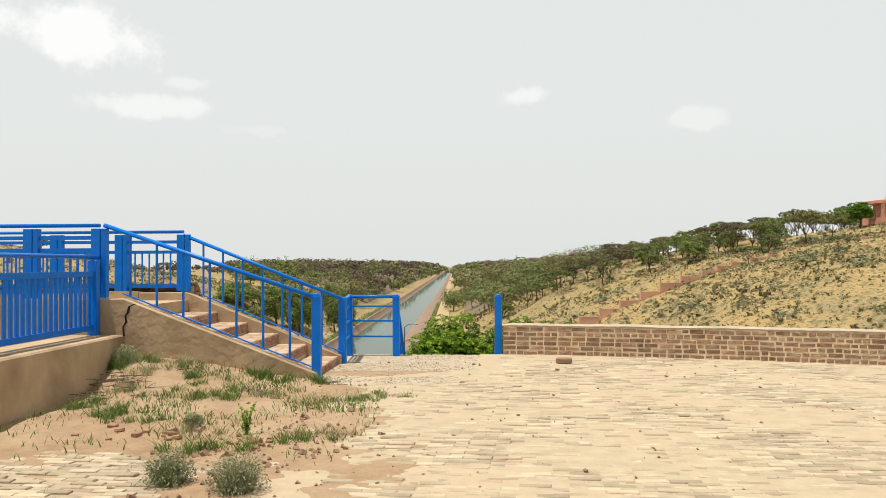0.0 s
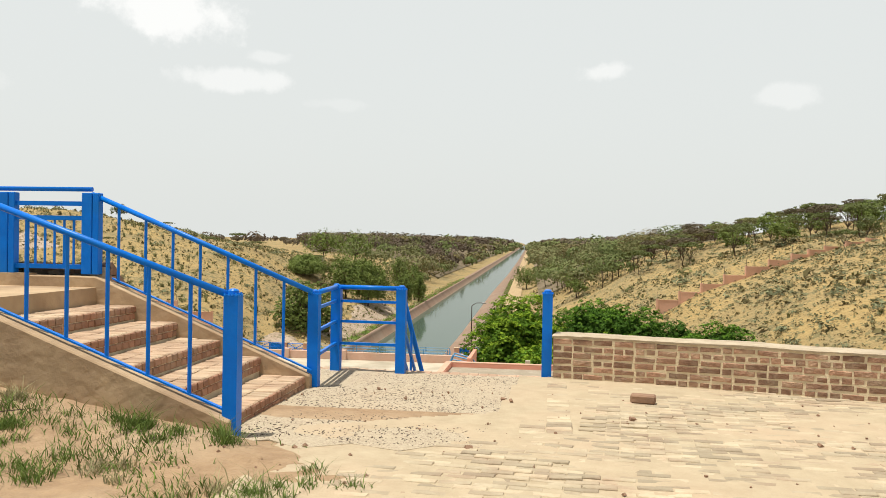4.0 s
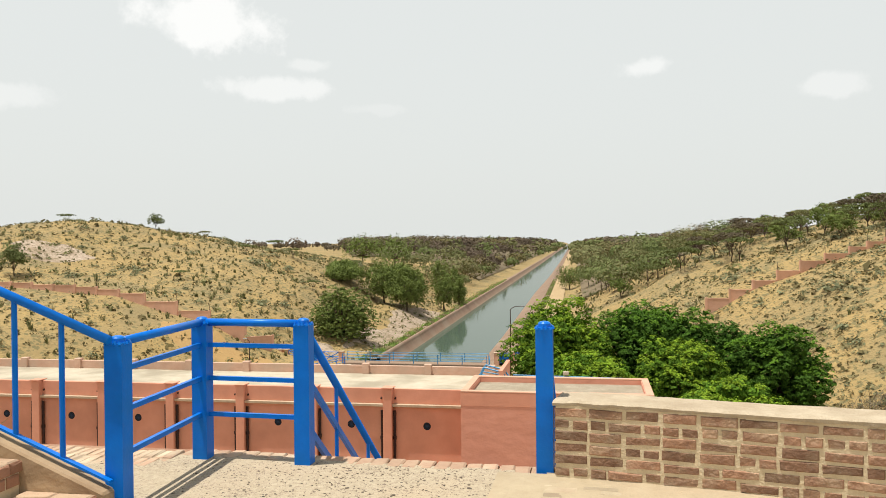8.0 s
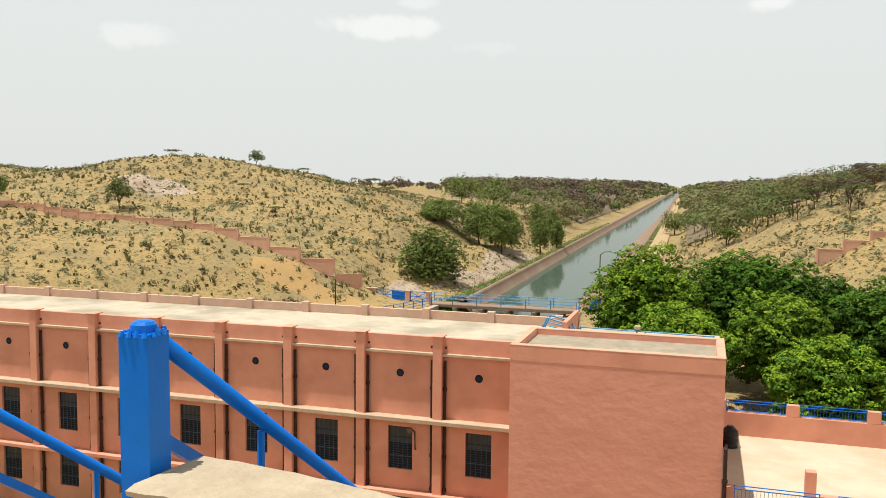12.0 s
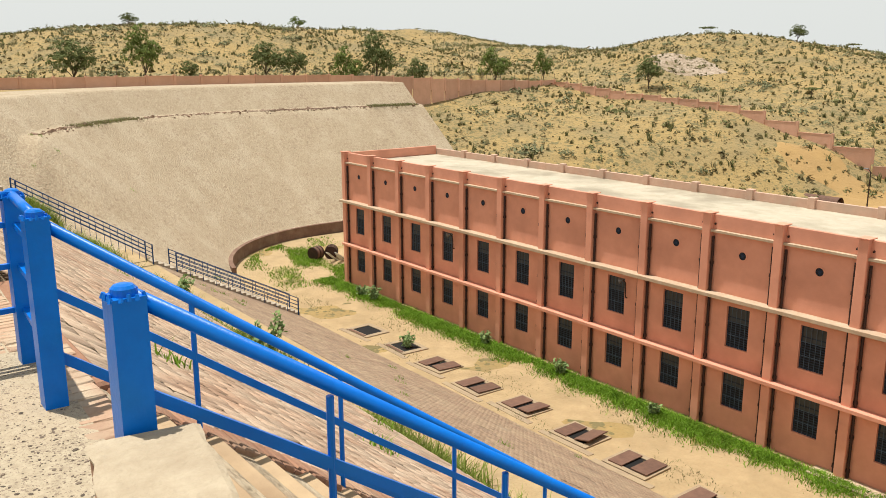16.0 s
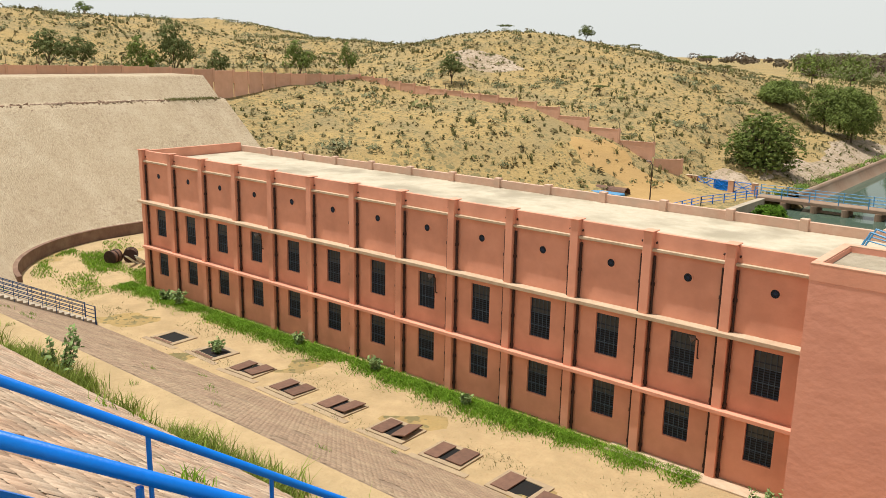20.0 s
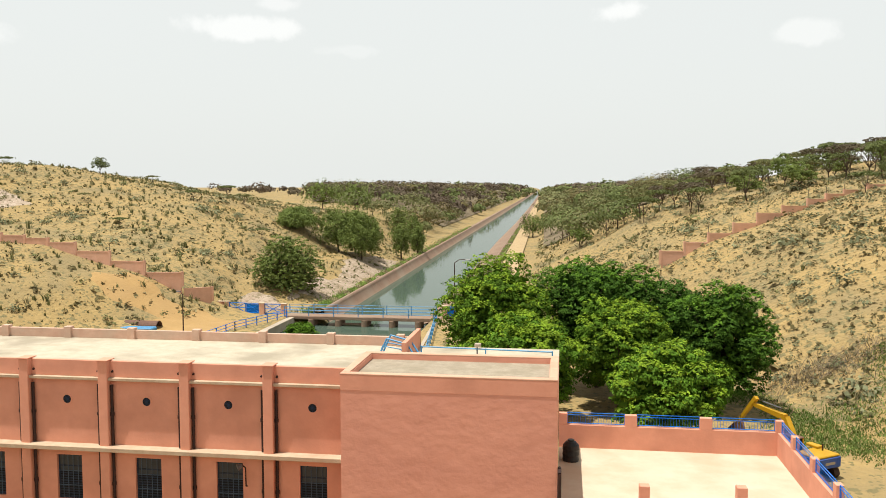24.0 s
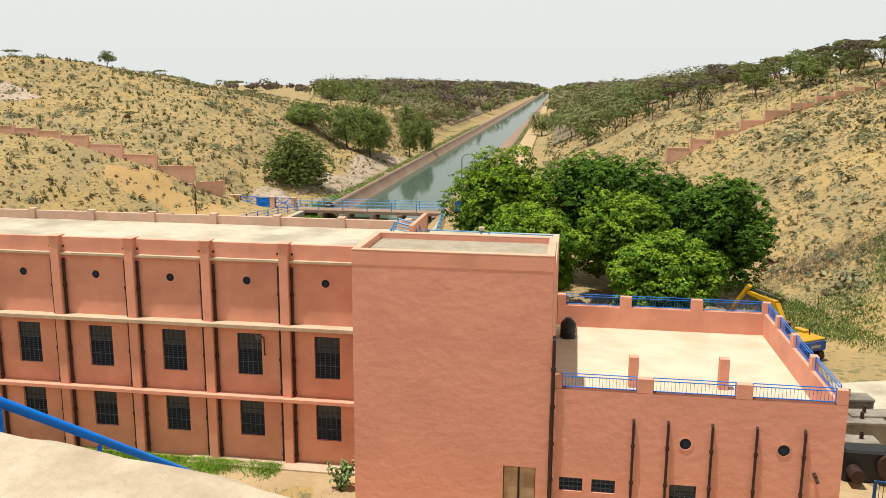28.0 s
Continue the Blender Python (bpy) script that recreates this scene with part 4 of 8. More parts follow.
    part("tower_coping", cap, M_COPE, b, bevel=0.015)
    d = part("door", Geo().box(8.17, 9.4, TW_Y + 0.1, TW_Y + 0.16, GZ, -13.12), M_CONC, b, "weathered grey-brown metal door", bevel=0.01)
    part("door_frame", Geo().box(8.72, 8.8, TW_Y + 0.08, TW_Y + 0.1, GZ, -13.15), M_DARKPIPE, d)
    drainpipe(b, TW_X1 + 0.1, TW_Y - 0.1, GZ, -7.9, 0.07, True)
    return b


def rail_panel(parent, a, b, z0, z1, n, material=None, name="railing"):
    """A low railing between two piers: two rails and thin bars."""
    m = material or M_LTBLUE
    g = Geo()
    a, b = Vector(a), Vector(b)
    for z in (z0 + 0.03, z1 - 0.12, z1):
        g.tube((a.x, a.y, z), (b.x, b.y, z), 0.022, 6)
    for p in (a, b):
        g.tube((p.x, p.y, z0), (p.x, p.y, z1), 0.025, 6)
    for i in range(1, n):
        p = a.lerp(b, i / n)
        g.tube((p.x, p.y, z0 + 0.03), (p.x, p.y, z1 - 0.12), 0.009, 4, cap=False)
    return part(name, g, m, parent)


def build_annex():
    b = thing("annex", "low salmon-pink annex with a railed flat terrace beside the tower", "building")
    x0, x1 = TW_X1 + 0.02, LO_X1
    top, rail = -9.22, -9.8
    holes = [(10.35, 11.25, -13.98, -13.42), (11.6, 12.5, -13.98, -13.42), (14.55, 15.55, -14.7, -13.4)]
    part("front_wall", pierced_wall(x0, x1, GZ - 0.4, rail, holes, LO_Y, 0.3), M_ROUGHPINK, b)
    g = Geo()
    g.box(x1 - 0.3, x1, LO_Y + 0.3, LO_Y1, GZ - 0.4, rail)
    g.box(x0, x1 - 0.3, LO_Y1 - 0.3, LO_Y1, GZ - 0.4, rail)
    part("side_wall", g, M_PINK, b)
    part("terrace_slab", Geo().box(x0, x1 - 0.3, LO_Y + 0.3, LO_Y1 - 0.3, LO_FLOOR - 0.3, LO_FLOOR), M_TERRACE, b, "pale tiled terrace floor")
    # annex room: its darkness is likewise put into the near-black colour
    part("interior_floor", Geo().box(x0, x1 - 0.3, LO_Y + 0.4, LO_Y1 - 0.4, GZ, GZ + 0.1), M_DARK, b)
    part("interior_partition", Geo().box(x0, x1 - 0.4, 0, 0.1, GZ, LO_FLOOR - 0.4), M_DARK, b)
    fx = [(x0, x0 + 0.42), (13.15, 13.75), (16.75, 17.35), (20.3, x1)]
    for a, c in fx:
        part("parapet_pier", Geo().box(a, c, LO_Y, LO_Y + 0.3, rail, top), M_PINK, b, bevel=0.015)
        part("parapet_pier", Geo().box(a, c, LO_Y1 - 0.3, LO_Y1, rail, top), M_PINK, b, bevel=0.015)
    ry = [LO_Y + 0.3, 0.6, 3.7, 6.7, LO_Y1 - 0.3]
    for y in ry[1:4]:
        part("parapet_pier", Geo().box(x1 - 0.3, x1, y - 0.2, y + 0.2, rail, top), M_PINK, b, bevel=0.015)
    for (a, c), (d, e) in zip(fx, fx[1:]):
        rail_panel(b, (c, LO_Y + 0.15, 0), (d, LO_Y + 0.15, 0), rail + 0.04, top + 0.02, 22, M_BLUE)
        rail_panel(b, (c, LO_Y1 - 0.15, 0), (d, LO_Y1 - 0.15, 0), rail + 0.04, top + 0.02, 22, M_BLUE)
    for y, z in zip(ry, ry[1:]):
        rail_panel(b, (x1 - 0.15, y + 0.2, 0), (x1 - 0.15, z - 0.2, 0), rail + 0.04, top + 0.02, 20, M_BLUE)
    for x in (15.04, 18.6):
        vent(b, x, LO_Y - 0.005, -11.7, 0.24)
    for x in (13.09, 14.37, 15.99, 17.59, 19.3):
        drainpipe(b, x, LO_Y - 0.1, GZ + 0.1, -10.95, 0.052, True)
    for a, c, d, e in holes:
        window(b, (a + c) / 2, LO_Y + 0.1, d, e, c - a)
    part("overflow_spout", Geo().path([(19.75, LO_Y, -12.55), (19.75, LO_Y - 0.25, -12.6), (19.8, LO_Y - 0.38, -12.75)], 0.07, 8), M_DARKPIPE, b)
    for x, y in ((13.3, 0.5), (17.05, 0.85)):
        part("column_stub", Geo().box(x - 0.2, x + 0.2, y - 0.2, y + 0.2, LO_FLOOR, LO_FLOOR + 1.35), M_PINK, b, bevel=0.02)
    t = thing("water_tank", "small black plastic water tank on the annex terrace", "water tank", at=pose(10.5, 7.2, LO_FLOOR) @ Matrix.Scale(0.8, 4))
    prof = [(0.48, 0), (0.5, 0.08), (0.47, 0.3), (0.5, 0.38), (0.47, 0.62), (0.5, 0.7), (0.47, 0.95), (0.3, 1.15), (0.16, 1.2)]
    g = Geo()
    for r, z in prof:
        g.v += [(r * math.cos(k * math.pi / 10), r * math.sin(k * math.pi / 10), z) for k in range(20)]
    for i in range(len(prof) - 1):
        g.f += [(i * 20 + k, i * 20 + (k + 1) % 20, i * 20 + 20 + (k + 1) % 20, i * 20 + 20 + k) for k in range(20)]
    g.f += [tuple(range(19, -1, -1)), tuple(len(prof) * 20 - 20 + k for k in range(20))]
    part("tank_body", g, M_BLACK, t)
    part("lid", Geo().tube((0, 0, 1.2), (0, 0, 1.27), 0.2, 16), M_BLACK, t)


build_pumphouse()
build_annex()

# ---- the plaza at the top ----
WALL_T, WALL_H = 0.34, 0.5


def wall_pose(u):
    """Pose at u metres along the front face of the brick wall, which bends a little."""
    x, y, k = 7.29, -32.08, 0.0
    while k < u:
        step = min(0.1, u - k)
        h = radians(-9.5 - 10 * min(1, k / 4))
        x, y, k = x + math.cos(h) * step, y + math.sin(h) * step, k + step
    return pose(x, y, 0, 0, 0, -9.5 - 10 * min(1, u / 4))


def railing_post(p, h, name="post", size=0.058, z0=0.0):
    """Square steel tube with a welded domed cap."""
    x, y = p
    g = Geo().box(x - size, x + size, y - size, y + size, z0 - 0.14, z0 + h - 0.03)
    # a weld bead round the pipe end, then its low dome
    rng = random.Random(int(x * 100) + int(y * 100))
    for k in range(14):
        a, q = 2 * math.pi * k / 14, size * rng.uniform(0.94, 1.05)
        f = q / max(abs(math.cos(a)), abs(math.sin(a)))
        g.tube((x + math.cos(a) * f, y + math.sin(a) * f, z0 + h - 0.042), (x + math.cos(a) * f * 0.93, y + math.sin(a) * f * 0.93, z0 + h - 0.022 + rng.uniform(-0.004, 0.006)), 0.011, 6, 0.007)
    g.tube((x, y, z0 + h - 0.032), (x, y, z0 + h - 0.004), size * 0.8, 16, size * 0.76)
    g.tube((x, y, z0 + h - 0.004), (x, y, z0 + h + 0.006), size * 0.74, 16, size * 0.58)
    g.tube((x, y, z0 + h + 0.006), (x, y, z0 + h + 0.011), size * 0.58, 16, size * 0.3)
    return g


def flat_bar(a, b, w, h):
    """A steel bar of upright section between two points."""
    a, b = Vector(a), Vector(b)
    d = (b - a).normalized()
    u = d.cross(Vector((0, 0, 1))).normalized()
    m = Matrix((u, d, u.cross(d))).transposed().to_4x4()
    m.translation = a
    return Geo().box(-w / 2, w / 2, 0, (b - a).length, -h / 2, h / 2, m)


A, B, C, D, N0 = (4.72, -33.05), (4.64, -31.78), (5.46, -31.83), (7.22, -31.92), (4.78, -35.56)


def build_landing_rails():
    r = thing("landing_railing", "bright blue steel railing round the stair landing", "railing")
    for p in (A, B, C):
        part("post", railing_post(p, 1.0), M_BLUE, r)
    for z in (0.28, 0.55, 0.8):
        part("rail", flat_bar((*A, z), (*B, z), 0.032, 0.032), M_BLUE, r)
        part("rail", flat_bar((*B, z), (*C, z), 0.032, 0.032), M_BLUE, r)
    part("top_rail", Geo().path([(*A, 0.97), (*B, 0.97), (*C, 0.97)], 0.028, 18), M_BLUE, r, smooth=True)
    for nm, p in (("west_handrail", C), ("east_handrail", D)):
        h = thing("stair_railing", "bright blue steel stair railing descending the embankment", "railing", "railings of the long stair")
        if nm == "east_handrail":
            part("post", railing_post(p, 1.0), M_BLUE, h)
        L = 11.0
        dz = 0.715 if p is C else 0.675
        end = lambda s, z: (p[0], p[1] + s, z - dz * s)
        up = 0.03 if p is D else 0.0
        part("top_rail", Geo().tube(end(0, 0.95 + up), end(L, 0.95 + up), 0.031, 18), M_BLUE, h, smooth=True)
        part("rail", flat_bar(end(0, 0.6 + up), end(L, 0.6 + up), 0.03, 0.045), M_BLUE, h)
        part("rail", flat_bar(end(0, 0.24 + up), end(L, 0.24 + up), 0.03, 0.055), M_BLUE, h)
        s = 0.78
        while s < L:
            part("baluster", Geo().tube(end(s, -0.1), end(s, 0.93), 0.017, 8), M_BLUE, h)
            s += 0.97


def build_long_stair():
    g = thing("long_stair", "brick and concrete stair running down the embankment from the plaza", "stairs")
    n = 16
    for i in range(n):
        y = -31.62 + 0.3 * i
        part("step", Geo().box(5.55, 7.1, y, y + 0.34, -0.216 * (i + 1) - 0.6, -0.216 * (i + 1)), M_CONC, g, bevel=0.015)


M_COPING = mat("mortar_coping", (0.60, 0.50, 0.36), (0.46, 0.365, 0.25), 7, 0.9, 0.7, 26, stain=(0.36, 0.27, 0.18), stain_scale=2.2, stain_amt=0.55)


def build_brick_wall():
    w = thing("brick_wall", "low weathered brick parapet wall with a cream mortar coping", "wall", kind="structure")
    core, cope = Geo(), Geo()
    rng = random.Random(4)
    n, du = 40, 0.4
    for i in range(n):
        m = wall_pose(du * i)
        a = 0.012 if i == 0 else 0
        core.box(a, du + 0.015, -0.011, WALL_T - 0.014, -0.15, WALL_H - 0.028, m)
    k = 200
    for i in range(k):
        m = wall_pose(0.08 * i) @ Matrix.Translation((-0.008, 0, 0))
        w2 = 0.006 * math.sin(i * 0.9) + rng.uniform(-0.006, 0.006)
        top = WALL_H + 0.004 * math.sin(i * 0.31) + rng.uniform(-0.003, 0.003)
        low = WALL_H - 0.03 + rng.uniform(-0.007, 0.007)
        prof = [(-0.020 + w2, low), (-0.024 + w2, top - 0.012), (0.012, top), (WALL_T - 0.012, top), (WALL_T + 0.01 - w2, top - 0.01), (WALL_T + 0.006 - w2, low)]
        cope.v += [tuple(m @ Vector((0, y, z))) for y, z in prof]
        if i:
            j = len(cope.v) - 12
            cope.f += [(j + a, j + a + 1, j + a + 7, j + a + 6) for a in range(5)]
    cope.f += [(5, 4, 3, 2, 1, 0)]
    part("wall_core", core, M_MORTAR, w)
    part("coping", cope, M_COPING, w, "sun-bleached uneven mortar coping")
    return w


WALL = build_brick_wall()


def build_slope_shoulder():
    """The slope's brick lining runs on up to the platform kerb, with a brick gable at its end."""
    x1, y0, y1, z1 = 2.35, -31.56, -33.05, 1.24
    nx, ny = 60, 8
    co = []
    for j in range(ny):
        t = j / (ny - 1)
        co.append([(-62 + (x1 + 62) * i / (nx - 1), y0 + (y1 - y0) * t, z1 * t + 0.012 * math.sin(i * 2.1 + j)) for i in range(nx)])
    me = sheet("slope_shoulder", np.array(co).reshape(-1, 3), nx, ny, M_SLOPE)
    me.flip_normals()
    tagged(new("slope_shoulder", me), "brick lining carrying the slope up to the platform kerb", "embankment", kind="structure")
    w = tagged(new("gable_wall"), "dark weathered brick gable at the end of the slope lining", "wall", kind="structure")
    part("core", Geo().prism([(0, 0), (y1 - y0, 0), (y1 - y0, z1)], 0, 0.2, Matrix.Translation((x1 - 0.02, y0, -0.04)) @ Matrix(((0, 0, -1, 0), (1, 0, 0, 0), (0, 1, 0, 0), (0, 0, 0, 1)))), M_MORTAR, w)
    rng = random.Random(8)
    z = 0.0
    while z < z1 - 0.08:
        ys = y0 - z * (y0 - y1) / z1 - 0.03 - (0.1 if int(z / 0.085) % 2 else 0)
        while ys > y1 + 0.05:
            L = min(0.225, ys - y1)
            part("brick", Geo().box(x1 - 0.05, x1 + 0.012 + rng.uniform(0, 0.012), ys - L + 0.012, ys, z + 0.006, z + 0.078), M_BRICK, w)
            ys -= 0.235
        z += 0.085
    # sloping cap course
    d = Vector((0, y1 - y0, z1)).normalized()
    L = math.hypot(y1 - y0, z1)
    for i in range(int(L / 0.24)):
        c = Vector((x1 - 0.1, y0, 0.0)) + d * (i * 0.24 + 0.12)
        m = Matrix.Translation(c) @ Matrix(((-1, 0, 0, 0), (0, d.y, d.z, 0), (0, d.z, -d.y, 0), (0, 0, 0, 1)))
        part("brick", Geo().box(-0.12, 0.125, -0.113, 0.113, -0.02, 0.045, m), M_BRICK, w)


build_slope_shoulder()
tagged(new("edge_kerb", Geo().box(2.36, 5.24, -31.66, -31.47, -0.5, -0.075).mesh("edge_kerb", M_STEPBRICK, bevel=0.02)), "rough brick kerb where the landing meets the slope", "kerb", kind="structure")


def landing_fall(y):
    return -0.06 * min(1, max(0, (y + 35.4) / 3.6))


M_PEBBLE = mat("dark_pebble", (0.22, 0.165, 0.12), (0.14, 0.105, 0.08), 20, 0.85, 0.2, 60, rand=0.5, island=True)


def build_plaza():
    me = Geo().prism([(-14, -60), (30, -60), (30, -36.5), (12, -33.2), (7.28, -31.75), (5.0, -31.7), (4.6, -31.58), (-14, -31.54)], -0.35, -0.085).mesh("plaza_base", M_SOIL)
    tagged(new("plaza_ground", me), "dusty earth of the plaza above the yard", "ground", kind="structure")
    # exposed-aggregate landing
    g = Geo().prism([(4.55, -34.3), (4.55, -35.45), (4.86, -35.75), (5.1, -35.6), (5.4, -35.82), (5.75, -35.6), (6.15, -35.75), (6.5, -35.45), (6.75, -35.55), (7.0, -34.9), (6.93, -34.3), (7.03, -33.7), (6.95, -33.1), (7.02, -32.5), (7.0, -31.78), (2.5, -31.60), (2.5, -33.05), (4.5, -33.05), (4.5, -34.3)], -0.2, 0.002)
    g.v = [(x, y, z + landing_fall(y)) for x, y, z in g.v]
    tagged(new("landing_slab", g.mesh("landing_slab", M_GRAVEL)), "worn exposed-aggregate concrete landing", "slab", kind="structure")
    # flat dark pebbles standing proud of the worn cement
    rng = np.random.default_rng(41)
    g = Geo()
    for i in range(8200):
        x, y = rng.uniform(2.6, 7.0), rng.uniform(-35.6, -31.8)
        if (x < 4.72 and y < -33.1) or y < -35.6 + 0.15 * math.sin(x * 5):
            continue
        if math.sin(x * 2.3 + 1.0) + math.sin(y * 2.9 + x) + rng.normal() * 0.8 < -0.6:
            continue
        q, a = rng.lognormal(-5.15, 0.4), rng.uniform(0, 6.28)
        f = rng.uniform(0.5, 0.9)
        poly = [(x + q * (math.cos(a) * math.cos(t) - f * math.sin(a) * math.sin(t)), y + q * (math.sin(a) * math.cos(t) + f * math.cos(a) * math.sin(t))) for t in (0, 1.1, 2.2, 3.3, 4.3, 5.3)]
        g.prism(poly, -0.004 + landing_fall(y), 0.0035 + landing_fall(y) + rng.uniform(0, 0.003))
    tagged(new("landing_pebbles", g.mesh("landing_pebbles", M_PEBBLE)), "flat dark pebbles exposed in the landing", "pebbles", kind="stuff")
    # stone lying on the paving
    st = Geo().box(-0.12, 0.12, -0.06, 0.06, 0, 0.085)
    s = new("loose_brick", st.mesh("loose_brick", M_STONE, bevel=0.015))
    s.matrix_basis = pose(8.17, -33.45, 0.004, 2, 0, -12)
    tagged(s, "loose worn brick lying on the paving", "brick")


def build_upper_stair():
    st = thing("platform_stair", "short flight of brick steps between concrete stringer walls", "stairs")
    for i, (x, z) in enumerate(((4.67, 0.1), (4.18, 0.29), (3.72, 0.46), (3.24, 0.63), (2.76, 0.8))):
        part("step", Geo().box(x - 0.6, x - 0.004, -35.46, -33.22, z - 0.4, z - 0.03), M_MORTAR, st, bevel=0.012)
    for y0, y1, prof in ((-35.68, -35.46, [(4.8, -0.4), (4.8, 0.14), (2.38, 1.07), (2.3, 1.1), (1.5, 1.1), (1.5, -0.4)]),
                         (-33.22, -33.06, [(4.72, -0.4), (4.72, 0.1), (2.36, 1.07), (2.28, 1.1), (1.5, 1.1), (1.5, -0.4)])):
        k = Geo()
        v0 = [(x, y0, z) for x, z in prof]; v1 = [(x, y1, z) for x, z in prof]
        k.v = v0 + v1
        n = len(prof)
        k.f = [tuple(range(n)), tuple(range(2 * n - 1, n - 1, -1))] + [(i, n + i, n + (i + 1) % n, (i + 1) % n) for i in range(n)]
        part("stringer_wall", k, M_CONC, st, bevel=0.012)
    # the crack's inner shade, laid on the wall face as near-black strips
    ck = Geo()
    line = [(2.46, 1.035), (2.38, 1.0), (2.36, 0.92), (2.33, 0.88), (2.34, 0.80), (2.30, 0.74), (2.31, 0.62)]
    for (xa, za), (xb, zb) in zip(line, line[1:]):
        w = 0.016 * za
        ck.quad((xa - w, -35.684, za), (xb - w, -35.684, zb), (xb + w, -35.684, zb), (xa + w, -35.684, za))
    part("crack", ck, M_DARK, st, "dark crack through the stringer wall")
    part("platform", Geo().box(-14, 2.3, -35.46, -33.22, -0.4, 0.98), M_CONC, st)
    part("platform_kerb", Geo().box(-14, 1.5, -33.22, -33.06, 0.2, 1.12), M_CONC, st)
    part("platform_wall", Geo().box(-14, 1.5, -35.68, -35.46, -0.4, 1.1), M_CONC, st)

    def flight(p, x_end, y, z0, low, slope, fall):
        h = thing("platform_stair_railing", "bright blue steel handrail beside the brick steps", "railing", "platform stair handrails")
        if p is N0:
            part("post", railing_post(p, 1.15), M_BLUE, h)
        part("top_rail", Geo().tube((p[0], y, z0), (x_end, y, z0 + (p[0] - x_end) * slope), 0.028, 18), M_BLUE, h, smooth=True)
        part("bottom_rail", Geo().box(0, 1, -0.02, 0.02, -0.008, 0.008, Matrix.Translation((p[0], y, low)) @ Matrix(((x_end + 0.25 - p[0], 0, 0, 0), (0, 1, 0, 0), ((p[0] - x_end - 0.25) * fall, 0, 1, 0), (0, 0, 0, 1)))), M_BLUE, h)
        for i in range(1, 8):
            x = p[0] + (x_end - p[0]) * i / 8
            part("baluster", Geo().tube((x, y, low + min(p[0] - x, p[0] - x_end - 0.25) * fall), (x, y, z0 + (p[0] - x) * slope), 0.017, 8), M_BLUE, h)
    flight(N0, 2.0, -35.57, 1.1, 0.19, 0.343, 0.385)
    flight(A, 2.2, -33.14, 0.99, 0.15, 0.403, 0.41)


build_landing_rails()
build_long_stair()
build_plaza()
build_upper_stair()

# ---- platform railings ----


def platform_railing(name_label, y, z, xs, length):
    r = thing("platform_railing", name_label, "railing", "platform railings")
    for x in xs:
        part("post", Geo().box(x - 0.1, x + 0.02, y - 0.05, y + 0.05, z, z + 0.9), M_BLUE, r, bevel=0.006)
        part("post", Geo().box(x + 0.028, x + 0.1, y - 0.05, y + 0.05, z, z + 0.9), M_BLUE, r, bevel=0.006)
    part("top_rail", Geo().tube((xs[0], y, z + 0.94), (length, y, z + 0.94), 0.025, 16), M_BLUE, r, smooth=True)
    for a, b in zip(xs, xs[1:]):
        a, b = a - 0.1, b + 0.1
        for dz in (0.08, 0.62, 0.78):
            part("rail", Geo().box(b, a, y - 0.018, y + 0.018, z + dz - 0.025, z + dz + 0.025), M_BLUE, r)
        n = 7
        for i in range(1, n):
            x = b + (a - b) * i / n
            part("bar", Geo().box(x - 0.011, x + 0.011, y - 0.008, y + 0.008, z + 0.1, z + 0.62), M_BLUE, r)


platform_railing("bright blue panel railing along the far side of the raised platform", -33.14, 1.12, [2.2, 1.2, 0.15, -0.95, -2.1, -3.3, -4.5], -5.0)
platform_railing("bright blue panel railing along the near side of the raised platform", -35.58, 1.11, [1.95, 1.05, 0.05, -0.95, -2.05], -3.0)


def build_low_fence():
    w = Geo().box(1.62, 2.31, -42, -35.684, -0.4, 0.64)
    tagged(new("low_wall", w.mesh("low_wall", M_CONC, bevel=0.02)), "low cracked concrete kerb wall under the blue fence", "wall", kind="structure")
    f = thing("blue_fence", "bright blue barred steel fence on a low concrete wall", "fence")
    for y in (-35.76, -38.3, -40.9):
        part("post", Geo().box(1.89, 2.01, y - 0.06, y + 0.06, 0.62, 1.6), M_BLUE, f, bevel=0.006)
    part("top_rail", Geo().tube((1.95, -35.64, 1.64), (1.95, -41.0, 1.64), 0.026, 16), M_BLUE, f, smooth=True)
    for a, b in ((-35.83, -38.23), (-38.37, -40.83)):
        for z in (0.74, 1.42):
            part("rail", Geo().box(1.92, 1.98, b, a, z - 0.035, z + 0.035), M_BLUE, f)
        n = 20
        for i in range(n):
            y = b + (a - b) * (i + 0.5) / n
            part("bar", Geo().box(1.94, 1.96, y - 0.03, y + 0.03, 0.77, 1.39), M_BLUE, f)


build_low_fence()

# ---- bare soil beside the paving ----


def soil_z(x, y):
    m = 0.34 * np.exp(-((x - 2.7) / 1.0) ** 2 - ((y + 35.7) / 0.9) ** 2) + 0.10 * np.exp(-((x - 4.1) / 0.9) ** 2 - ((y + 35.8) / 0.8) ** 2)
    r = 0.02 * np.sin(x * 3.1 + y) * np.sin(y * 2.7 - x) + 0.012 * np.sin(x * 9 + 2 * y) * np.sin(y * 8) + 0.006 * np.sin(x * 23) * np.sin(y * 19 + x * 3)
    edge = 1 - sstep(0, np.interp(-y, [35.5, 36.5], [0.35, 1.4]), x - np.interp(-y, [34, 35.4, 35.8, 36.5, 41, 46], [4.2, 4.3, 4.75, 5.0, 5.6, 5.9]))
    bare = 1 - sstep(39.3, 40.3, -y) * (1 - sstep(4.5, 5.1, x))
    return -0.011 + (m + r + 0.016) * np.clip(edge, 0, 1) * bare


M_SLATE = mat("dark_slate", (0.09, 0.10, 0.12), (0.05, 0.055, 0.065), 8, 0.8, 0.3, 40)


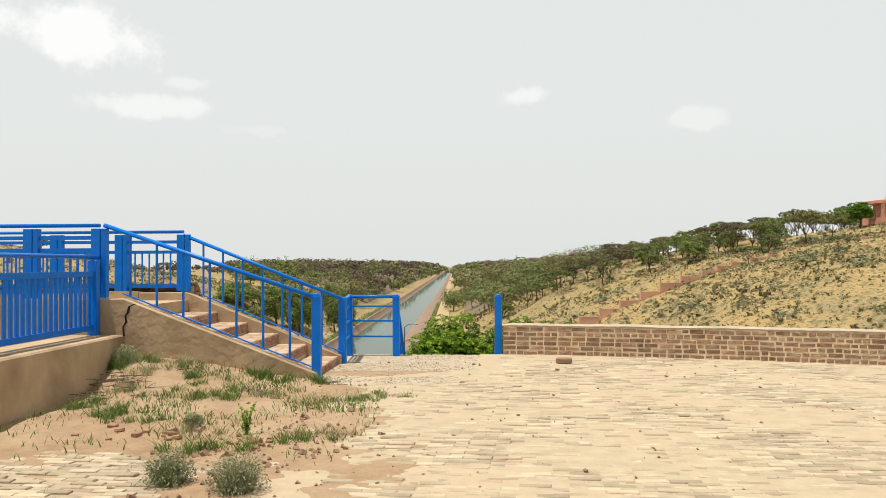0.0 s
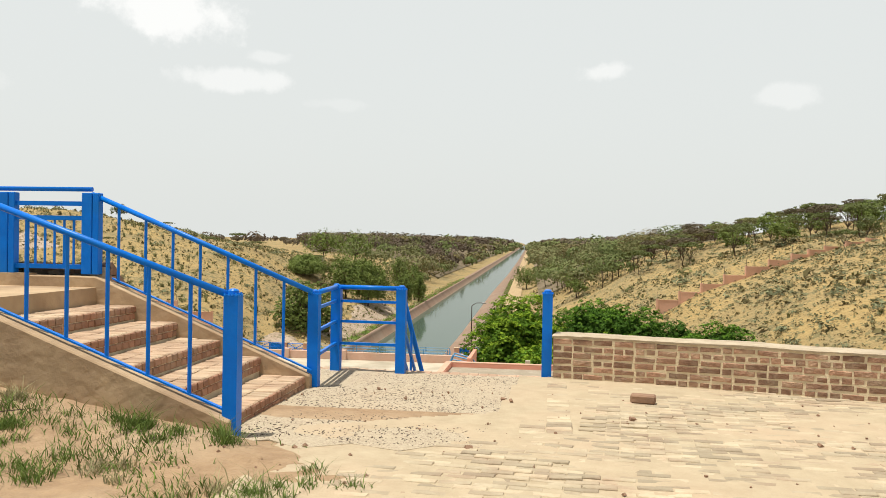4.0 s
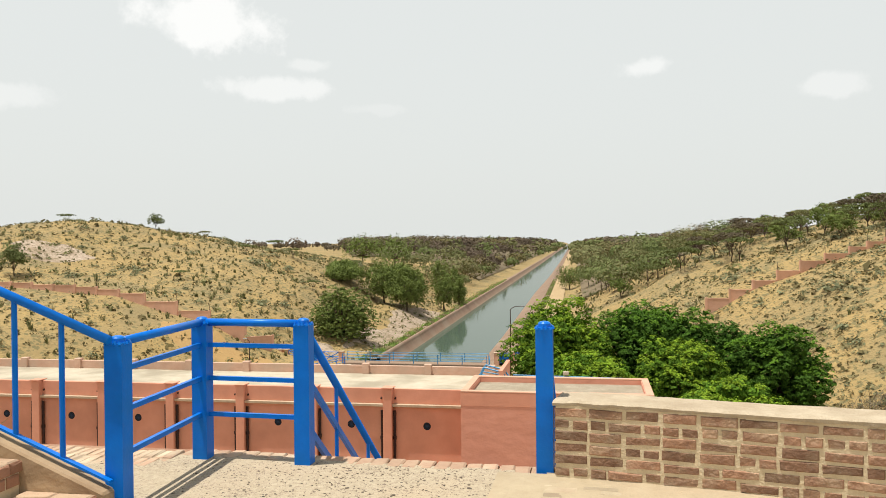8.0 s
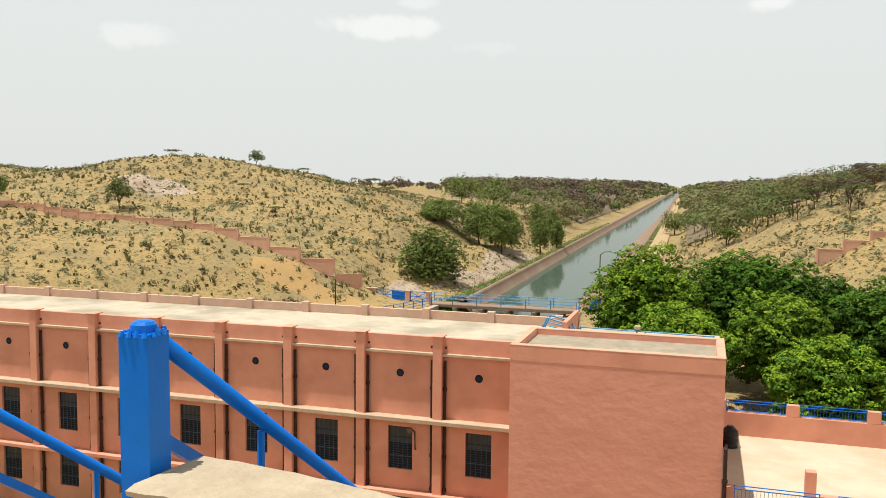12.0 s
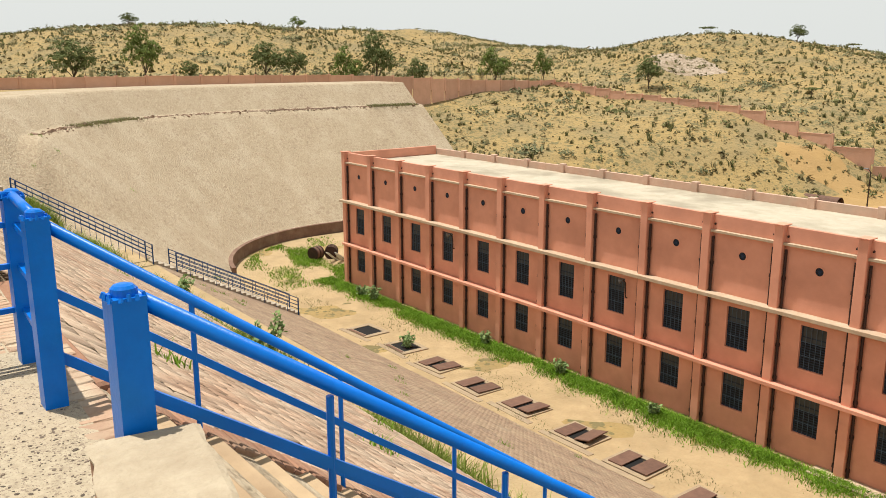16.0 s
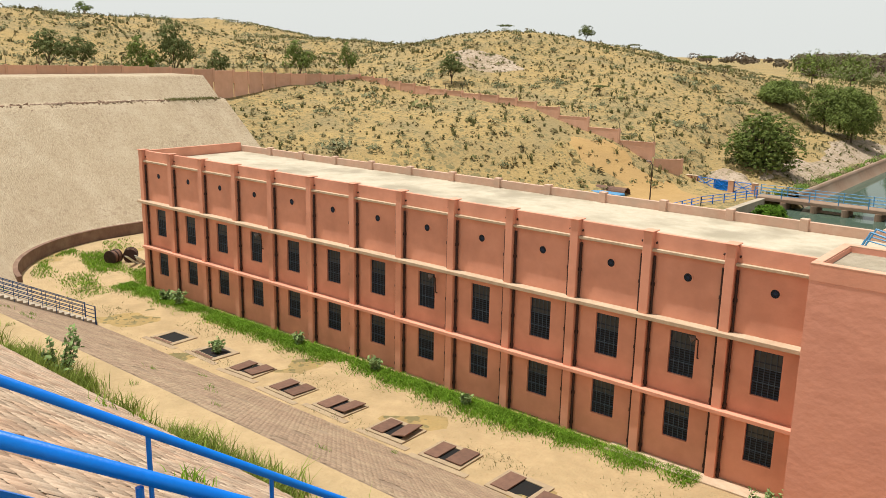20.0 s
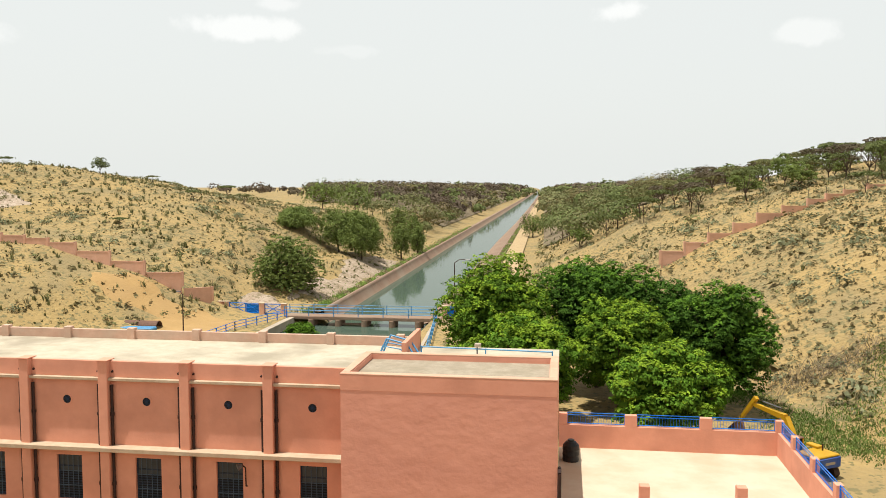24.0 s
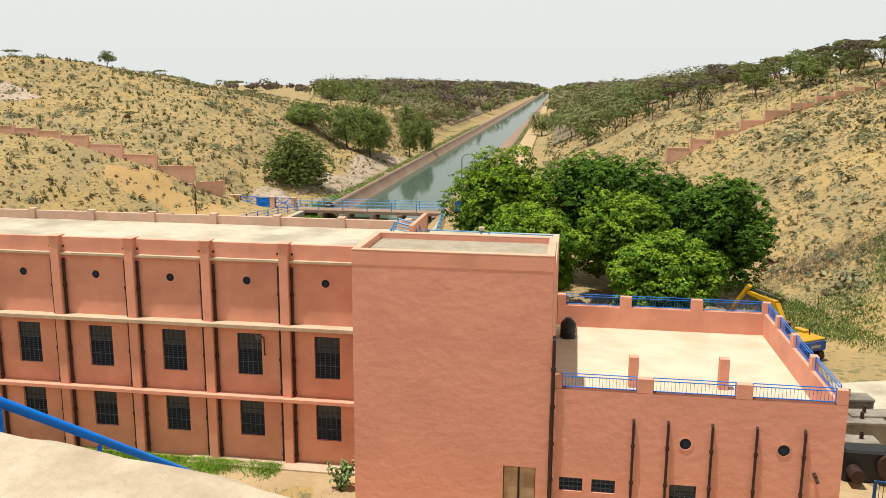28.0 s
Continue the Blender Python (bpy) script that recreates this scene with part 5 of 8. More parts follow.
def build_soil():
    xs, ys = np.arange(2.2, 6.8, 0.06), np.arange(-46, -34.2, 0.06)
    X, Y = np.meshgrid(xs, ys)
    me = grid_mesh("soil", xs, ys, soil_z(X, Y), M_SOIL)
    tagged(new("soil_patch", me), "bare reddish soil heaped against the stair", "soil", kind="structure")
    rng = np.random.default_rng(3)
    g = Geo()
    for i in range(620):
        if i < 300:
            x, y = rng.normal(5.0, 0.45), rng.normal(-39.6, 0.8)
        elif i < 420:
            x, y = rng.uniform(4.6, 7.2), rng.uniform(-40, -33)
        else:
            x, y = rng.uniform(5, 11), rng.uniform(-41, -33.2)
        if x < 1.7:
            continue
        s = rng.lognormal(-4.6 if i < 300 else -4.9, 0.5)
        z = float(soil_z(np.array(x), np.array(y))) if x < 6.7 else 0.0
        m = pose(x, y, z + s * 0.3, *(rng.uniform(0, 60, 3)))
        g.box(-s, s, -s * 0.8, s * 0.8, -s * 0.6, s * 0.6, m)
    tagged(new("pebbles", g.mesh("pebbles", M_STONE)), "scattered brick crumbs and pebbles", "pebbles", kind="stuff")


TUFTS = [(4.23, -35.86), (4.8, -35.96), (2.45, -36.06), (3.2, -35.86), (2.75, -35.96), (3.06, -37.83), (2.88, -36.29), (3.42, -36.93), (3.84, -36.92), (4.25, -38.82), (4.67, -39.5), (5.29, -39.05), (4.47, -36.8), (5.47, -37.03), (5.65, -36.72), (5.27, -36.92), (2.48, -37.5), (2.76, -37.2), (2.78, -36.73), (3.48, -36.4), (3.54, -38.29), (5.38, -38.81), (3.38, -35.96), (3.6, -36.17), (2.85, -35.86)]


def build_tufts():
    rng = np.random.default_rng(17)
    for i, (x, y) in enumerate(TUFTS):
        z = float(soil_z(np.array(x), np.array(y)))
        lush = i in (0, 1, 2, 5, 8, 10)
        n = 420 if lush else 260
        r = 0.16 if i in (0, 1) else rng.uniform(0.09, 0.2)
        # a few roots close together, thinning outwards
        c = rng.integers(0, 5, n)
        cx, cy = rng.normal(size=5) * r * 0.9, rng.normal(size=5) * r * 0.6
        px, py = x + cx[c] + rng.normal(size=n) * r * 0.28, y + cy[c] + rng.normal(size=n) * r * 0.28
        py = np.minimum(py, -35.72)
        root = np.stack([px, py, soil_z(px, py) - 0.008], 1)
        h = rng.lognormal(-2.5 if lush else -2.85, 0.4, n).clip(0.03, 0.24)
        dry = (not lush) and i % 3 == 0
        e = new("grass_tuft", blades("grass_tuft", root, h, M_DRYGRASS if dry else M_TUFT, 1.0, 0.0036, 60 + i))
        tagged(e, "dry straw-coloured grass tuft on the soil" if dry else "fresh green grass tuft on the soil", "grass", "grass tufts by the stair")
    # thin creeping cover
    n = 9000
    x, y = rng.normal(4.4, 1.3, n), rng.normal(-36.9, 1.2, n)
    k = (x > 1.8) & (np.sin(x * 3.3) * np.sin(y * 2.9) + rng.normal(size=n) * 0.3 > 0.1) & (x < np.interp(-y, [34, 36.5, 41], [4.8, 5.8, 5.9])) & (y < -35.75) & (x > 2.35)
    x, y = x[k], y[k]
    root = np.stack([x, y, soil_z(x, y)], 1)
    tagged(new("sparse_grass", blades("sparse_grass", root, rng.uniform(0.02, 0.085, len(x)), M_TUFT, 0.9, 0.0045, 90)), "sparse creeping grass over the soil", "grass", kind="stuff")
    # two pale bushy herbs and a small upright plant
    for j, (x, y, s) in enumerate(((4.67, -40.5, 0.2), (5.21, -40.7, 0.22), (4.2, -38.6, 0.1), (2.42, -35.95, 0.2))):
        e = thing("herb", "pale grey-green bushy herb growing in the soil", "plant", "herbs by the stair")
        n = 420
        z = float(soil_z(np.array(x), np.array(y)))
        a, q = rng.uniform(0, 6.28, n), s * np.sqrt(rng.random(n))
        root = np.stack([x + np.cos(a) * q * 0.5, y + np.sin(a) * q * 0.5, np.full(n, z)], 1)
        part("stalks", blades("stalks", root, rng.uniform(0.4, 1.0, n) * s * 1.2, M_HERB, 0.7, 0.0028, 95 + j), None, e)
        m = 1500
        d = rng.normal(size=(m, 3)); d[:, 2] = np.abs(d[:, 2])
        d /= np.linalg.norm(d, axis=1, keepdims=True)
        P = np.array([x, y, z + 0.02]) + d * (0.35 + 0.65 * rng.random((m, 1)) ** 0.6) * np.array([s, s, s * 1.15])
        part("leaves", cards("leaves", P, rng.uniform(0.5, 1.2, m) * 0.011, M_HERB, 0.3, 97 + j), None, e)
    e = thing("seedling", "small upright seedling with reddish leaves in the soil", "plant")
    g = Geo()
    pts = []
    for dx in (-0.05, 0.0, 0.07):
        top = (4.75 + dx, -38.8, 0.2 + abs(dx))
        g.tube((4.75, -38.8, 0), top, 0.005, 5, 0.002)
        for k in range(9):
            f = (k + 1) / 9
            pts.append((4.75 + dx * f, -38.8, (0.2 + abs(dx)) * f))
    part("stem", g, M_BARK, e)
    P = np.repeat(np.array(pts), 4, 0) + rng.normal(size=(len(pts) * 4, 3)) * 0.015
    part("leaves", cards("leaves", P, np.full(len(P), 0.022), M_GRASS, 0.3, 99), None, e)


build_soil()
build_tufts()
rk = new("dark_stone", Geo().box(-0.08, 0.08, -0.05, 0.05, 0, 0.075).mesh("dark_stone", M_SLATE, bevel=0.02))
rk.matrix_basis = pose(3.25, -36.55, 0.0, 0, 0, 25)
tagged(rk, "dark blue-grey stone lying in the grass", "stone")


def build_litter():
    rng = np.random.default_rng(52)
    g = Geo()
    for i in range(46):
        x, y = rng.normal(2.6, 0.28), rng.normal(-36.7, 0.22)
        a, L = rng.uniform(0, 6.28), rng.uniform(0.12, 0.4)
        z = float(soil_z(np.array(x), np.array(y))) + rng.uniform(0.01, 0.07)
        g.tube((x, y, z), (x + math.cos(a) * L, y + math.sin(a) * L, z + rng.uniform(-0.02, 0.05)), 0.005, 5, 0.002)
    tagged(new("dead_twigs", g.mesh("dead_twigs", M_BARK)), "heap of dry dead twigs on the soil", "twigs", kind="stuff")
    for i in range(12):
        x, y = rng.normal(3.8, 0.3), rng.normal(-38.85, 0.15)
        s = rng.uniform(0.02, 0.05)
        o = new("brick_shard", Geo().box(-s, s, -s * 0.7, s * 0.7, -s * 0.4, s * 0.4).mesh("brick_shard", M_STEPBRICK, bevel=s * 0.15))
        o.matrix_basis = pose(x, y, float(soil_z(np.array(x), np.array(y))) + s * 0.35, *rng.uniform(-12, 12, 2), rng.uniform(0, 180))
        tagged(o, "broken red brick shard lying on the soil", "brick", "brick shards on the soil")


build_litter()

# ---- plants ----


def limb_tree(g, base, tops, r0, rng, fork=0.45):
    """Trunk and tapered limbs that reach up to the given places."""
    base = Vector(base)
    mid = base.lerp(Vector(np.mean(tops, 0)), fork) + Vector((rng.normal() * 0.15, rng.normal() * 0.15, 0))
    g.tube(base, mid, r0, 8, r0 * 0.72)
    for t in tops:
        t = Vector(t)
        knee = mid.lerp(t, 0.5) + Vector((rng.normal() * 0.2, rng.normal() * 0.2, 0.25))
        g.tube(mid, knee, r0 * 0.5, 6, r0 * 0.32)
        g.tube(knee, t, r0 * 0.32, 5, r0 * 0.1)


def lobe_leaves(rng, lobes, total, per, clump_r, up_bias=0.25):
    """Leaf places, outward directions and clump heights over rounded lobes, in twig-sized clumps so that gaps stay between them."""
    P, N, T = [], [], []
    area = np.array([(rr[0] * rr[2]) ** 0.9 for c, rr in lobes])
    for (c, rr), share in zip(lobes, area / area.sum()):
        n = max(3, int(total * share / per))
        d = rng.normal(size=(n, 3)); d[:, 2] += up_bias
        d /= np.linalg.norm(d, axis=1, keepdims=True)
        k = np.asarray(c) + d * (0.80 + 0.28 * rng.random((n, 1))) * np.asarray(rr)
        off = rng.normal(size=(n, per, 3))
        off /= np.linalg.norm(off, axis=2, keepdims=True)
        off[:, :, 2] = np.abs(off[:, :, 2]) * 0.9 - 0.3
        rad = clump_r * rng.uniform(0.55, 1.25, (n, 1, 1)) * (0.4 + 0.6 * rng.random((n, per, 1)))
        P.append((k[:, None] + off * rad).reshape(-1, 3))
        N.append((off * 0.6 + d[:, None] * 0.75 + np.array([0, 0, 0.2])).reshape(-1, 3))
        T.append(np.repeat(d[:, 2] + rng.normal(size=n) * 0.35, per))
    return np.concatenate(P), np.concatenate(N), np.concatenate(T)


def broad_tree(label, x, y, top, r, seed, z0=GZ, leaves=9000, leaf=0.13, material=None, name="tree", low=None, group="shade trees beside the annex", airy=1.0, droop=0.0, tips=None, bulge=(0.24, 0.38), count=26):
    rng = np.random.default_rng(seed)
    e = thing(name, label, "tree", group)
    low = z0 + 0.2 if low is None else low
    cz, rz = (top + low) / 2, (top - low) / 2
    # rounded boughs of several sizes on an uneven shell make the outline
    lobes = [((x, y, cz), (r * 0.6, r * 0.6, rz * 0.64))]
    for i in range(count):
        a, e2 = i * 2.4 + rng.uniform(-0.4, 0.4), math.asin(min(1, max(-0.75, -0.75 + 1.75 * (i + 0.5) / count + rng.uniform(-0.15, 0.15))))
        q = rng.uniform(*bulge)
        k = (1 - q) * rng.uniform(0.84, 1.16)
        lobes.append(((x + math.cos(a) * math.cos(e2) * r * k, y + math.sin(a) * math.cos(e2) * r * k, cz + math.sin(e2) * rz * k), (r * q, r * q, min(rz, r) * q * 0.92)))
    P, N, T = lobe_leaves(rng, lobes, leaves, 14, 0.34 * airy)
    P[:, 2] -= droop * rng.random(len(P)) ** 2
    k = P[:, 2] > z0 + 0.3
    # the dense shaded inside of the crown
    m = max(150, leaves // 30)
    d = rng.normal(size=(m, 3)); d /= np.linalg.norm(d, axis=1, keepdims=True)
    I = np.array([x, y, cz]) + d * rng.uniform(0.35, 0.74, (m, 1)) * np.array([r, r, rz])
    I = I[I[:, 2] > z0 + 0.9]
    part("inner_foliage", cards("inner_foliage", I, rng.uniform(0.7, 1.3, len(I)) * r * 0.085, material or M_LEAF, 0.3, seed + 900), None, e)
    # upward-facing clumps take a lighter leaf colour, which paints in the sunlit highlights
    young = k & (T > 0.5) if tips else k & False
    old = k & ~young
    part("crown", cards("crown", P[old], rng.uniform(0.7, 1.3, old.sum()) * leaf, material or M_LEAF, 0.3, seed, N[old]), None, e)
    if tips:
        part("new_growth", cards("new_growth", P[young], rng.uniform(0.7, 1.3, young.sum()) * leaf, tips, 0.3, seed + 500, N[young]), None, e, "lighter leaves on the upward clumps, sunlit highlights put into their colour")
    g = Geo()
    limb_tree(g, (x, y, z0 - 0.2), np.array([c for c, q in lobes[1:]]), 0.22, rng)
    part("trunk", g, M_BARK, e)
    return e


# yellow-green of the crowns' sunlit tops, highlight included in the colour
M_LEAFTOP = leaf_mat("sunlit_top_leaves", (0.27, 0.42, 0.03), 0.3, 0.12)
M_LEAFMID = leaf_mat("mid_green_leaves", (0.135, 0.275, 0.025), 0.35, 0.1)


def build_shade_trees():
    broad_tree("dense bright-green shade tree behind the annex", 4.7, 37, -3.1, 5.3, 1, leaves=52000, leaf=0.115, tips=M_LEAFTOP)
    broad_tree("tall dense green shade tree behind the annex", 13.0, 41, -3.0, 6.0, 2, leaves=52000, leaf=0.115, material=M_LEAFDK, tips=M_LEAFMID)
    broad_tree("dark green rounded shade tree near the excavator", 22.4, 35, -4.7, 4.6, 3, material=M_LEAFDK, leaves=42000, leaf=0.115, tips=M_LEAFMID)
    broad_tree("light-green young tree close behind the terrace railing", 17.0, 24.5, -8.4, 4.2, 4, leaves=42000, leaf=0.115, low=-15.0, material=M_LEAFMID, tips=M_LEAFTOP, bulge=(0.16, 0.28), count=40)
    broad_tree("leafy green tree between the canal and the annex", 7.2, 29, -7.0, 4.6, 5, leaves=40000, leaf=0.115, material=M_LEAFMID, tips=M_LEAFTOP)
    broad_tree("mid-green shade tree in the middle of the group", 14.6, 33.5, -6.0, 4.2, 6, leaves=36000, leaf=0.115, tips=M_LEAFTOP)
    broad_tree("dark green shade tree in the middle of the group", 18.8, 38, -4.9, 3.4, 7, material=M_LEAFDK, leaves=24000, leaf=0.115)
    broad_tree("low green tree by the forebay railing", 1.9, 27.5, -9.0, 2.6, 8, leaves=16000, leaf=0.115, tips=M_LEAFTOP)


ACACIA = []


def acacia_proto(seed, material, round_crown=False):
    """A thorn tree about 5 m high and 6 m wide, standing on the origin: umbrella-shaped or rounded."""
    rng = np.random.default_rng(seed)
    g = Geo()
    lobes = []
    for i in range(13):
        a, rr = i * 2.4 + rng.uniform(-0.3, 0.3), (2.55 if round_crown else 3.0) * math.sqrt((i + 0.3) / 13)
        if round_crown:
            z = 1.6 + rng.random() * 2.6 * (1 - (rr / 2.9) ** 2) + 0.4
            lobes.append(((math.cos(a) * rr * 0.85, math.sin(a) * rr * 0.85, z), (1.0, 1.0, 0.8)))
        else:
            lobes.append(((math.cos(a) * rr, math.sin(a) * rr, 4.2 + rng.random() * 0.5 - 0.14 * rr), (1.05, 1.05, 0.26)))
    limb_tree(g, (0, 0, -0.3), np.array([(c[0] * 0.85, c[1] * 0.85, c[2] - 0.15) for c, q in lobes[::2]]), 0.11, rng, 0.36)
    P, N, T = lobe_leaves(rng, lobes, 4200 if round_crown else 1700, 12, 0.42 if round_crown else 0.32, 0.4)
    return g.mesh("trunk", M_BARK), cards("crown", P, rng.uniform(0.6, 1.3, len(P)) * (0.13 if round_crown else 0.18), material, 0.5, seed, N, 0.4)


def acacia(x, y, s, k, label="umbrella-shaped thorny acacia on the sandy hill", group="acacias on the hills", sz=None):
    if not ACACIA:
        for i in range(9):
            ACACIA.append(acacia_proto(40 + i, M_ACACIADRY if i == 5 else M_WILLOW if i == 7 else M_OLIVEBUSH if i in (1, 3) else M_ACACIA, i > 5))
    e = thing("acacia", label, "tree", group, at=pose(x, y, float(land_z(x, y)) - 0.05, 0, 0, (k * 77) % 360) @ Matrix.Diagonal((s, s, sz or s, 1)))
    part("trunk", ACACIA[k % 9][0], None, e)
    part("crown", ACACIA[k % 9][1], None, e)


def build_acacias():
    rng = np.random.default_rng(11)
    k = 0
    # wooded east bank and hill
    done = []
    for i in range(4000):
        y = rng.uniform(88, 185)
        x = rng.uniform(canal_x(y) + 25, 118)
        if y < np.interp(x, [5, 17, 24, 30, 41, 50, 80, 118], [148, 140, 127, 117, 103, 93, 90, 90]) or k >= 240 or (x > 62 and y < 122):
            continue
        if any((x - u) ** 2 + (y - v) ** 2 < 40 for u, v in done):
            continue
        done.append((x, y))
        acacia(x, y, rng.uniform(0.8, 1.25), (k * 5) % 6 if rng.random() < 0.85 else 7, sz=rng.uniform(0.85, 1.15))
        k += 1
    for x, y, s in ((55, 92, 0.7), (49, 84, 0.6), (70, 104, 0.8), (60, 78, 0.5)):
        acacia(x, y, s, k); k += 1
    # thorn trees behind the boundary wall
    for x, y, s, h in ((-106, -3.8, 0.95, 0.95), (-106, 5.1, 0.75, 1.2), (-107, 23.5, 0.9, 0.9), (-106, 27.6, 0.7, 0.8), (-108, 38, 0.75, 1.2), (-107, 43, 0.9, 1.55), (-104, 49, 0.55, 0.9), (-185, 70, 0.85, 0.75), (-85.7, 85, 0.75, 0.9), (-110, 13, 0.45, 0.5), (-106, 34, 0.4, 0.6), (-190, 30, 0.9, 0.7), (-140, -31, 1.0, 0.8), (-150, -24, 1.1, 0.9), (-146, -38, 0.9, 0.8), (-165, -30, 1.2, 0.9), (-158, -17, 1.0, 0.8), (-175, -40, 1.3, 1.0), (-135, -20, 0.6, 0.6), (-182, -22, 1.2, 0.9)):
        acacia(x, y, s * (1.2 if x > -120 else 0.9), 6 + k % 3, "rounded dark-green thorn tree behind the boundary wall", sz=h * (1.35 if x > -120 else 0.9)); k += 1
    for x, y, s, h in ((-100, 62, 0.95, 1.4), (-97.5, 71, 0.55, 1.3)):
        acacia(x, y, s, 7, "slender bright-green young tree beside the boundary wall", sz=h)
    acacia(-91, 140, 0.75, 8, "small thorny acacia on the crest of the sand hill", sz=0.8)
    acacia(-113, 139, 0.6, 4, "small thorny acacia on the crest of the sand hill", sz=0.5)
    # scattered on the west hill
    for x, y, s in ((-131, 98, 0.5), (-62, 96, 0.45), (-78, 112, 0.4), (-46, 118, 0.5), (-58, 140, 0.6), (-70, 160, 0.7), (-52, 168, 0.7), (-84, 150, 0.5), (-64, 128, 0.5)):
        acacia(x, y, s, k % 5, sz=s * 0.85); k += 1


def build_canal_bushes():
    broad_tree("big rounded dense green shrub on the canal bank", -32.0, 91, -5.2, 5.6, 21, z0=-14.2, low=-16.0, leaf=0.12, material=M_WILLOW, name="shrub", group="canal bank trees", leaves=26000, airy=0.9, bulge=(0.14, 0.24), count=60)
    for i, (x, y, r, t) in enumerate(((-38, 143, 5.2, -0.4), (-32, 139, 4.6, -1.6), (-47, 141, 4.4, -1.9), (-49.5, 149, 3.4, -0.9), (-34.5, 146, 4.2, -1.0), (-28, 162, 2.4, -6.0), (-30, 190, 2.6, -4.6), (-36, 200, 3.0, -2.6), (-58, 236, 8.0, 4.6), (-70, 240, 7.5, 4.8), (-26.5, 176, 1.8, -7.5), (-0.5, 255, 4.6, -6.6))):
        z = float(land_z(x, y))
        broad_tree("feathery drooping green tree on the canal bank", x, y, t - (1.2 if y < 150 else 0.0), r * 1.08, 22 + i, z0=z, low=z + 0.3, leaf=0.17, material=M_WILLOW, group="canal bank trees", leaves=11000 if y < 155 else 5000, airy=1.3, droop=1.3, bulge=(0.2, 0.34))

    broad_tree("bright green bush in the forebay beside the bridge", -21.7, 66, -14.4, 2.2, 51, z0=-17.0, low=-16.9, leaf=0.13, name="shrub", group="canal bank trees", leaves=5000)


def build_far_woods():
    """The wooded plain on both sides of the canal."""
    rng = np.random.default_rng(5)
    trunks = Geo()
    # y from, y to, spacing, height, leaf faces a tree, leaf size
    bands = ((150, 250, 8.6, 6.6, 460, 0.27), (250, 380, 9.0, 7.4, 230, 0.42), (380, 650, 12.5, 8.2, 100, 0.8), (650, 1250, 20.0, 9.0, 44, 1.5), (1250, 2800, 40.0, 11.0, 24, 3.0))
    crowns = {k: [] for k in ("olive_crowns", "green_crowns", "deep_crowns", "brown_crowns", "grey_crowns")}
    for y0, y1, gap, h, per, ls in bands:
        for v in np.arange(y0, y1, gap):
            for side in (-1, 1):
                reach = (60 + 0.62 * v) if side > 0 else (50 + 0.75 * v)
                for u in np.arange(25 if side > 0 else 22, reach, gap):
                    if rng.random() < 0.2 + 0.25 * (math.sin(v * 0.045 + u * 0.03) + math.sin(u * 0.11 - v * 0.02) < -0.6):
                        continue
                    y, off = v + rng.uniform(-0.45, 0.45) * gap, u + rng.uniform(-0.3, 0.45) * gap
                    if side < 0 and v < 300 and off > 30 and rng.random() < 0.8:
                        continue
                    if side < 0 and (v < 205 or (v < 250 and off > 42) or (v < 330 and off > 78)):
                        continue
                    if side < 0 and off > 55 + 0.29 * (v - 235) and (v < 400 or rng.random() < 0.88):
                        continue
                    if side > 0 and v < 185 and (off > 36 or rng.random() < 0.3):
                        continue
                    x = canal_x(y) + side * off
                    z = float(land_z(x, y))
                    if z > (-3.6 if side < 0 else 3):
                        continue
                    hh = h * rng.uniform(0.55, 1.25)
                    r = hh * rng.uniform(0.6, 0.95)
                    n = int(per * rng.uniform(0.7, 1.2))
                    d = rng.normal(size=(n, 3)); d[:, 2] = np.abs(d[:, 2]) * 1.2 - 0.35
                    d /= np.linalg.norm(d, axis=1, keepdims=True)
                    ph = rng.uniform(0, 6.28, 3)
                    lump = 1 + 0.22 * np.sin(d[:, 0] * 4 + ph[0]) * np.sin(d[:, 1] * 4 + ph[1]) + 0.1 * np.sin(d[:, 2] * 9 + ph[2])
                    p = d * (lump * rng.uniform(0.78, 1.03, n))[:, None] * np.array([r, r, hh * 0.44]) + (x, y, z + hh * 0.54)
                    dry = v > 215 and off > (30 if side < 0 else 48) + 10 * math.sin(y * 0.03) and rng.random() < 0.85
                    pick = rng.random()
                    key = ("brown_crowns" if pick < 0.7 else "grey_crowns") if dry else "olive_crowns" if pick < 0.5 else "green_crowns" if pick < 0.8 else "deep_crowns"
                    crowns[key].append((p, d, np.full(n, ls * 1.3) * rng.uniform(0.7, 1.3, n)))
                    if y < 270:
                        trunks.tube((x, y, z - 0.2), (x + rng.normal() * 0.5, y, z + hh * 0.6), 0.15, 5, 0.06, cap=False)
    w = tagged(new("far_woods"), "grey-green and brown thorn woods along both canal banks", "woods", kind="stuff")
    for nm, m in (("olive_crowns", M_FAROLIVE), ("green_crowns", M_FARGREEN), ("deep_crowns", M_SCRUB), ("brown_crowns", M_FARBROWN), ("grey_crowns", M_ACACIADRY)):
        src = crowns[nm]
        part(nm, cards(nm, np.concatenate([p for p, d, q in src]), np.concatenate([q for p, d, q in src]), m, 0.2, 6, np.concatenate([d for p, d, q in src]), 0.3), None, w)
    part("trunks", trunks, M_BARK, w)
    # shaded leaf litter under the trees
    for side, y0 in ((-1, 300), (1, 190)):
        ys = np.geomspace(y0, 3500, 60)
        offs = np.concatenate([[20, 24, 30, 38, 48, 60, 76], np.geomspace(96, 2600, 30)])
        X = np.array([[canal_x(y) + side * (min(o, 55 + 0.29 * max(0, y - 235)) if side < 0 else o if y > 330 else min(o, 76)) for o in offs] for y in ys])
        Y = np.repeat(ys[:, None], len(offs), 1)
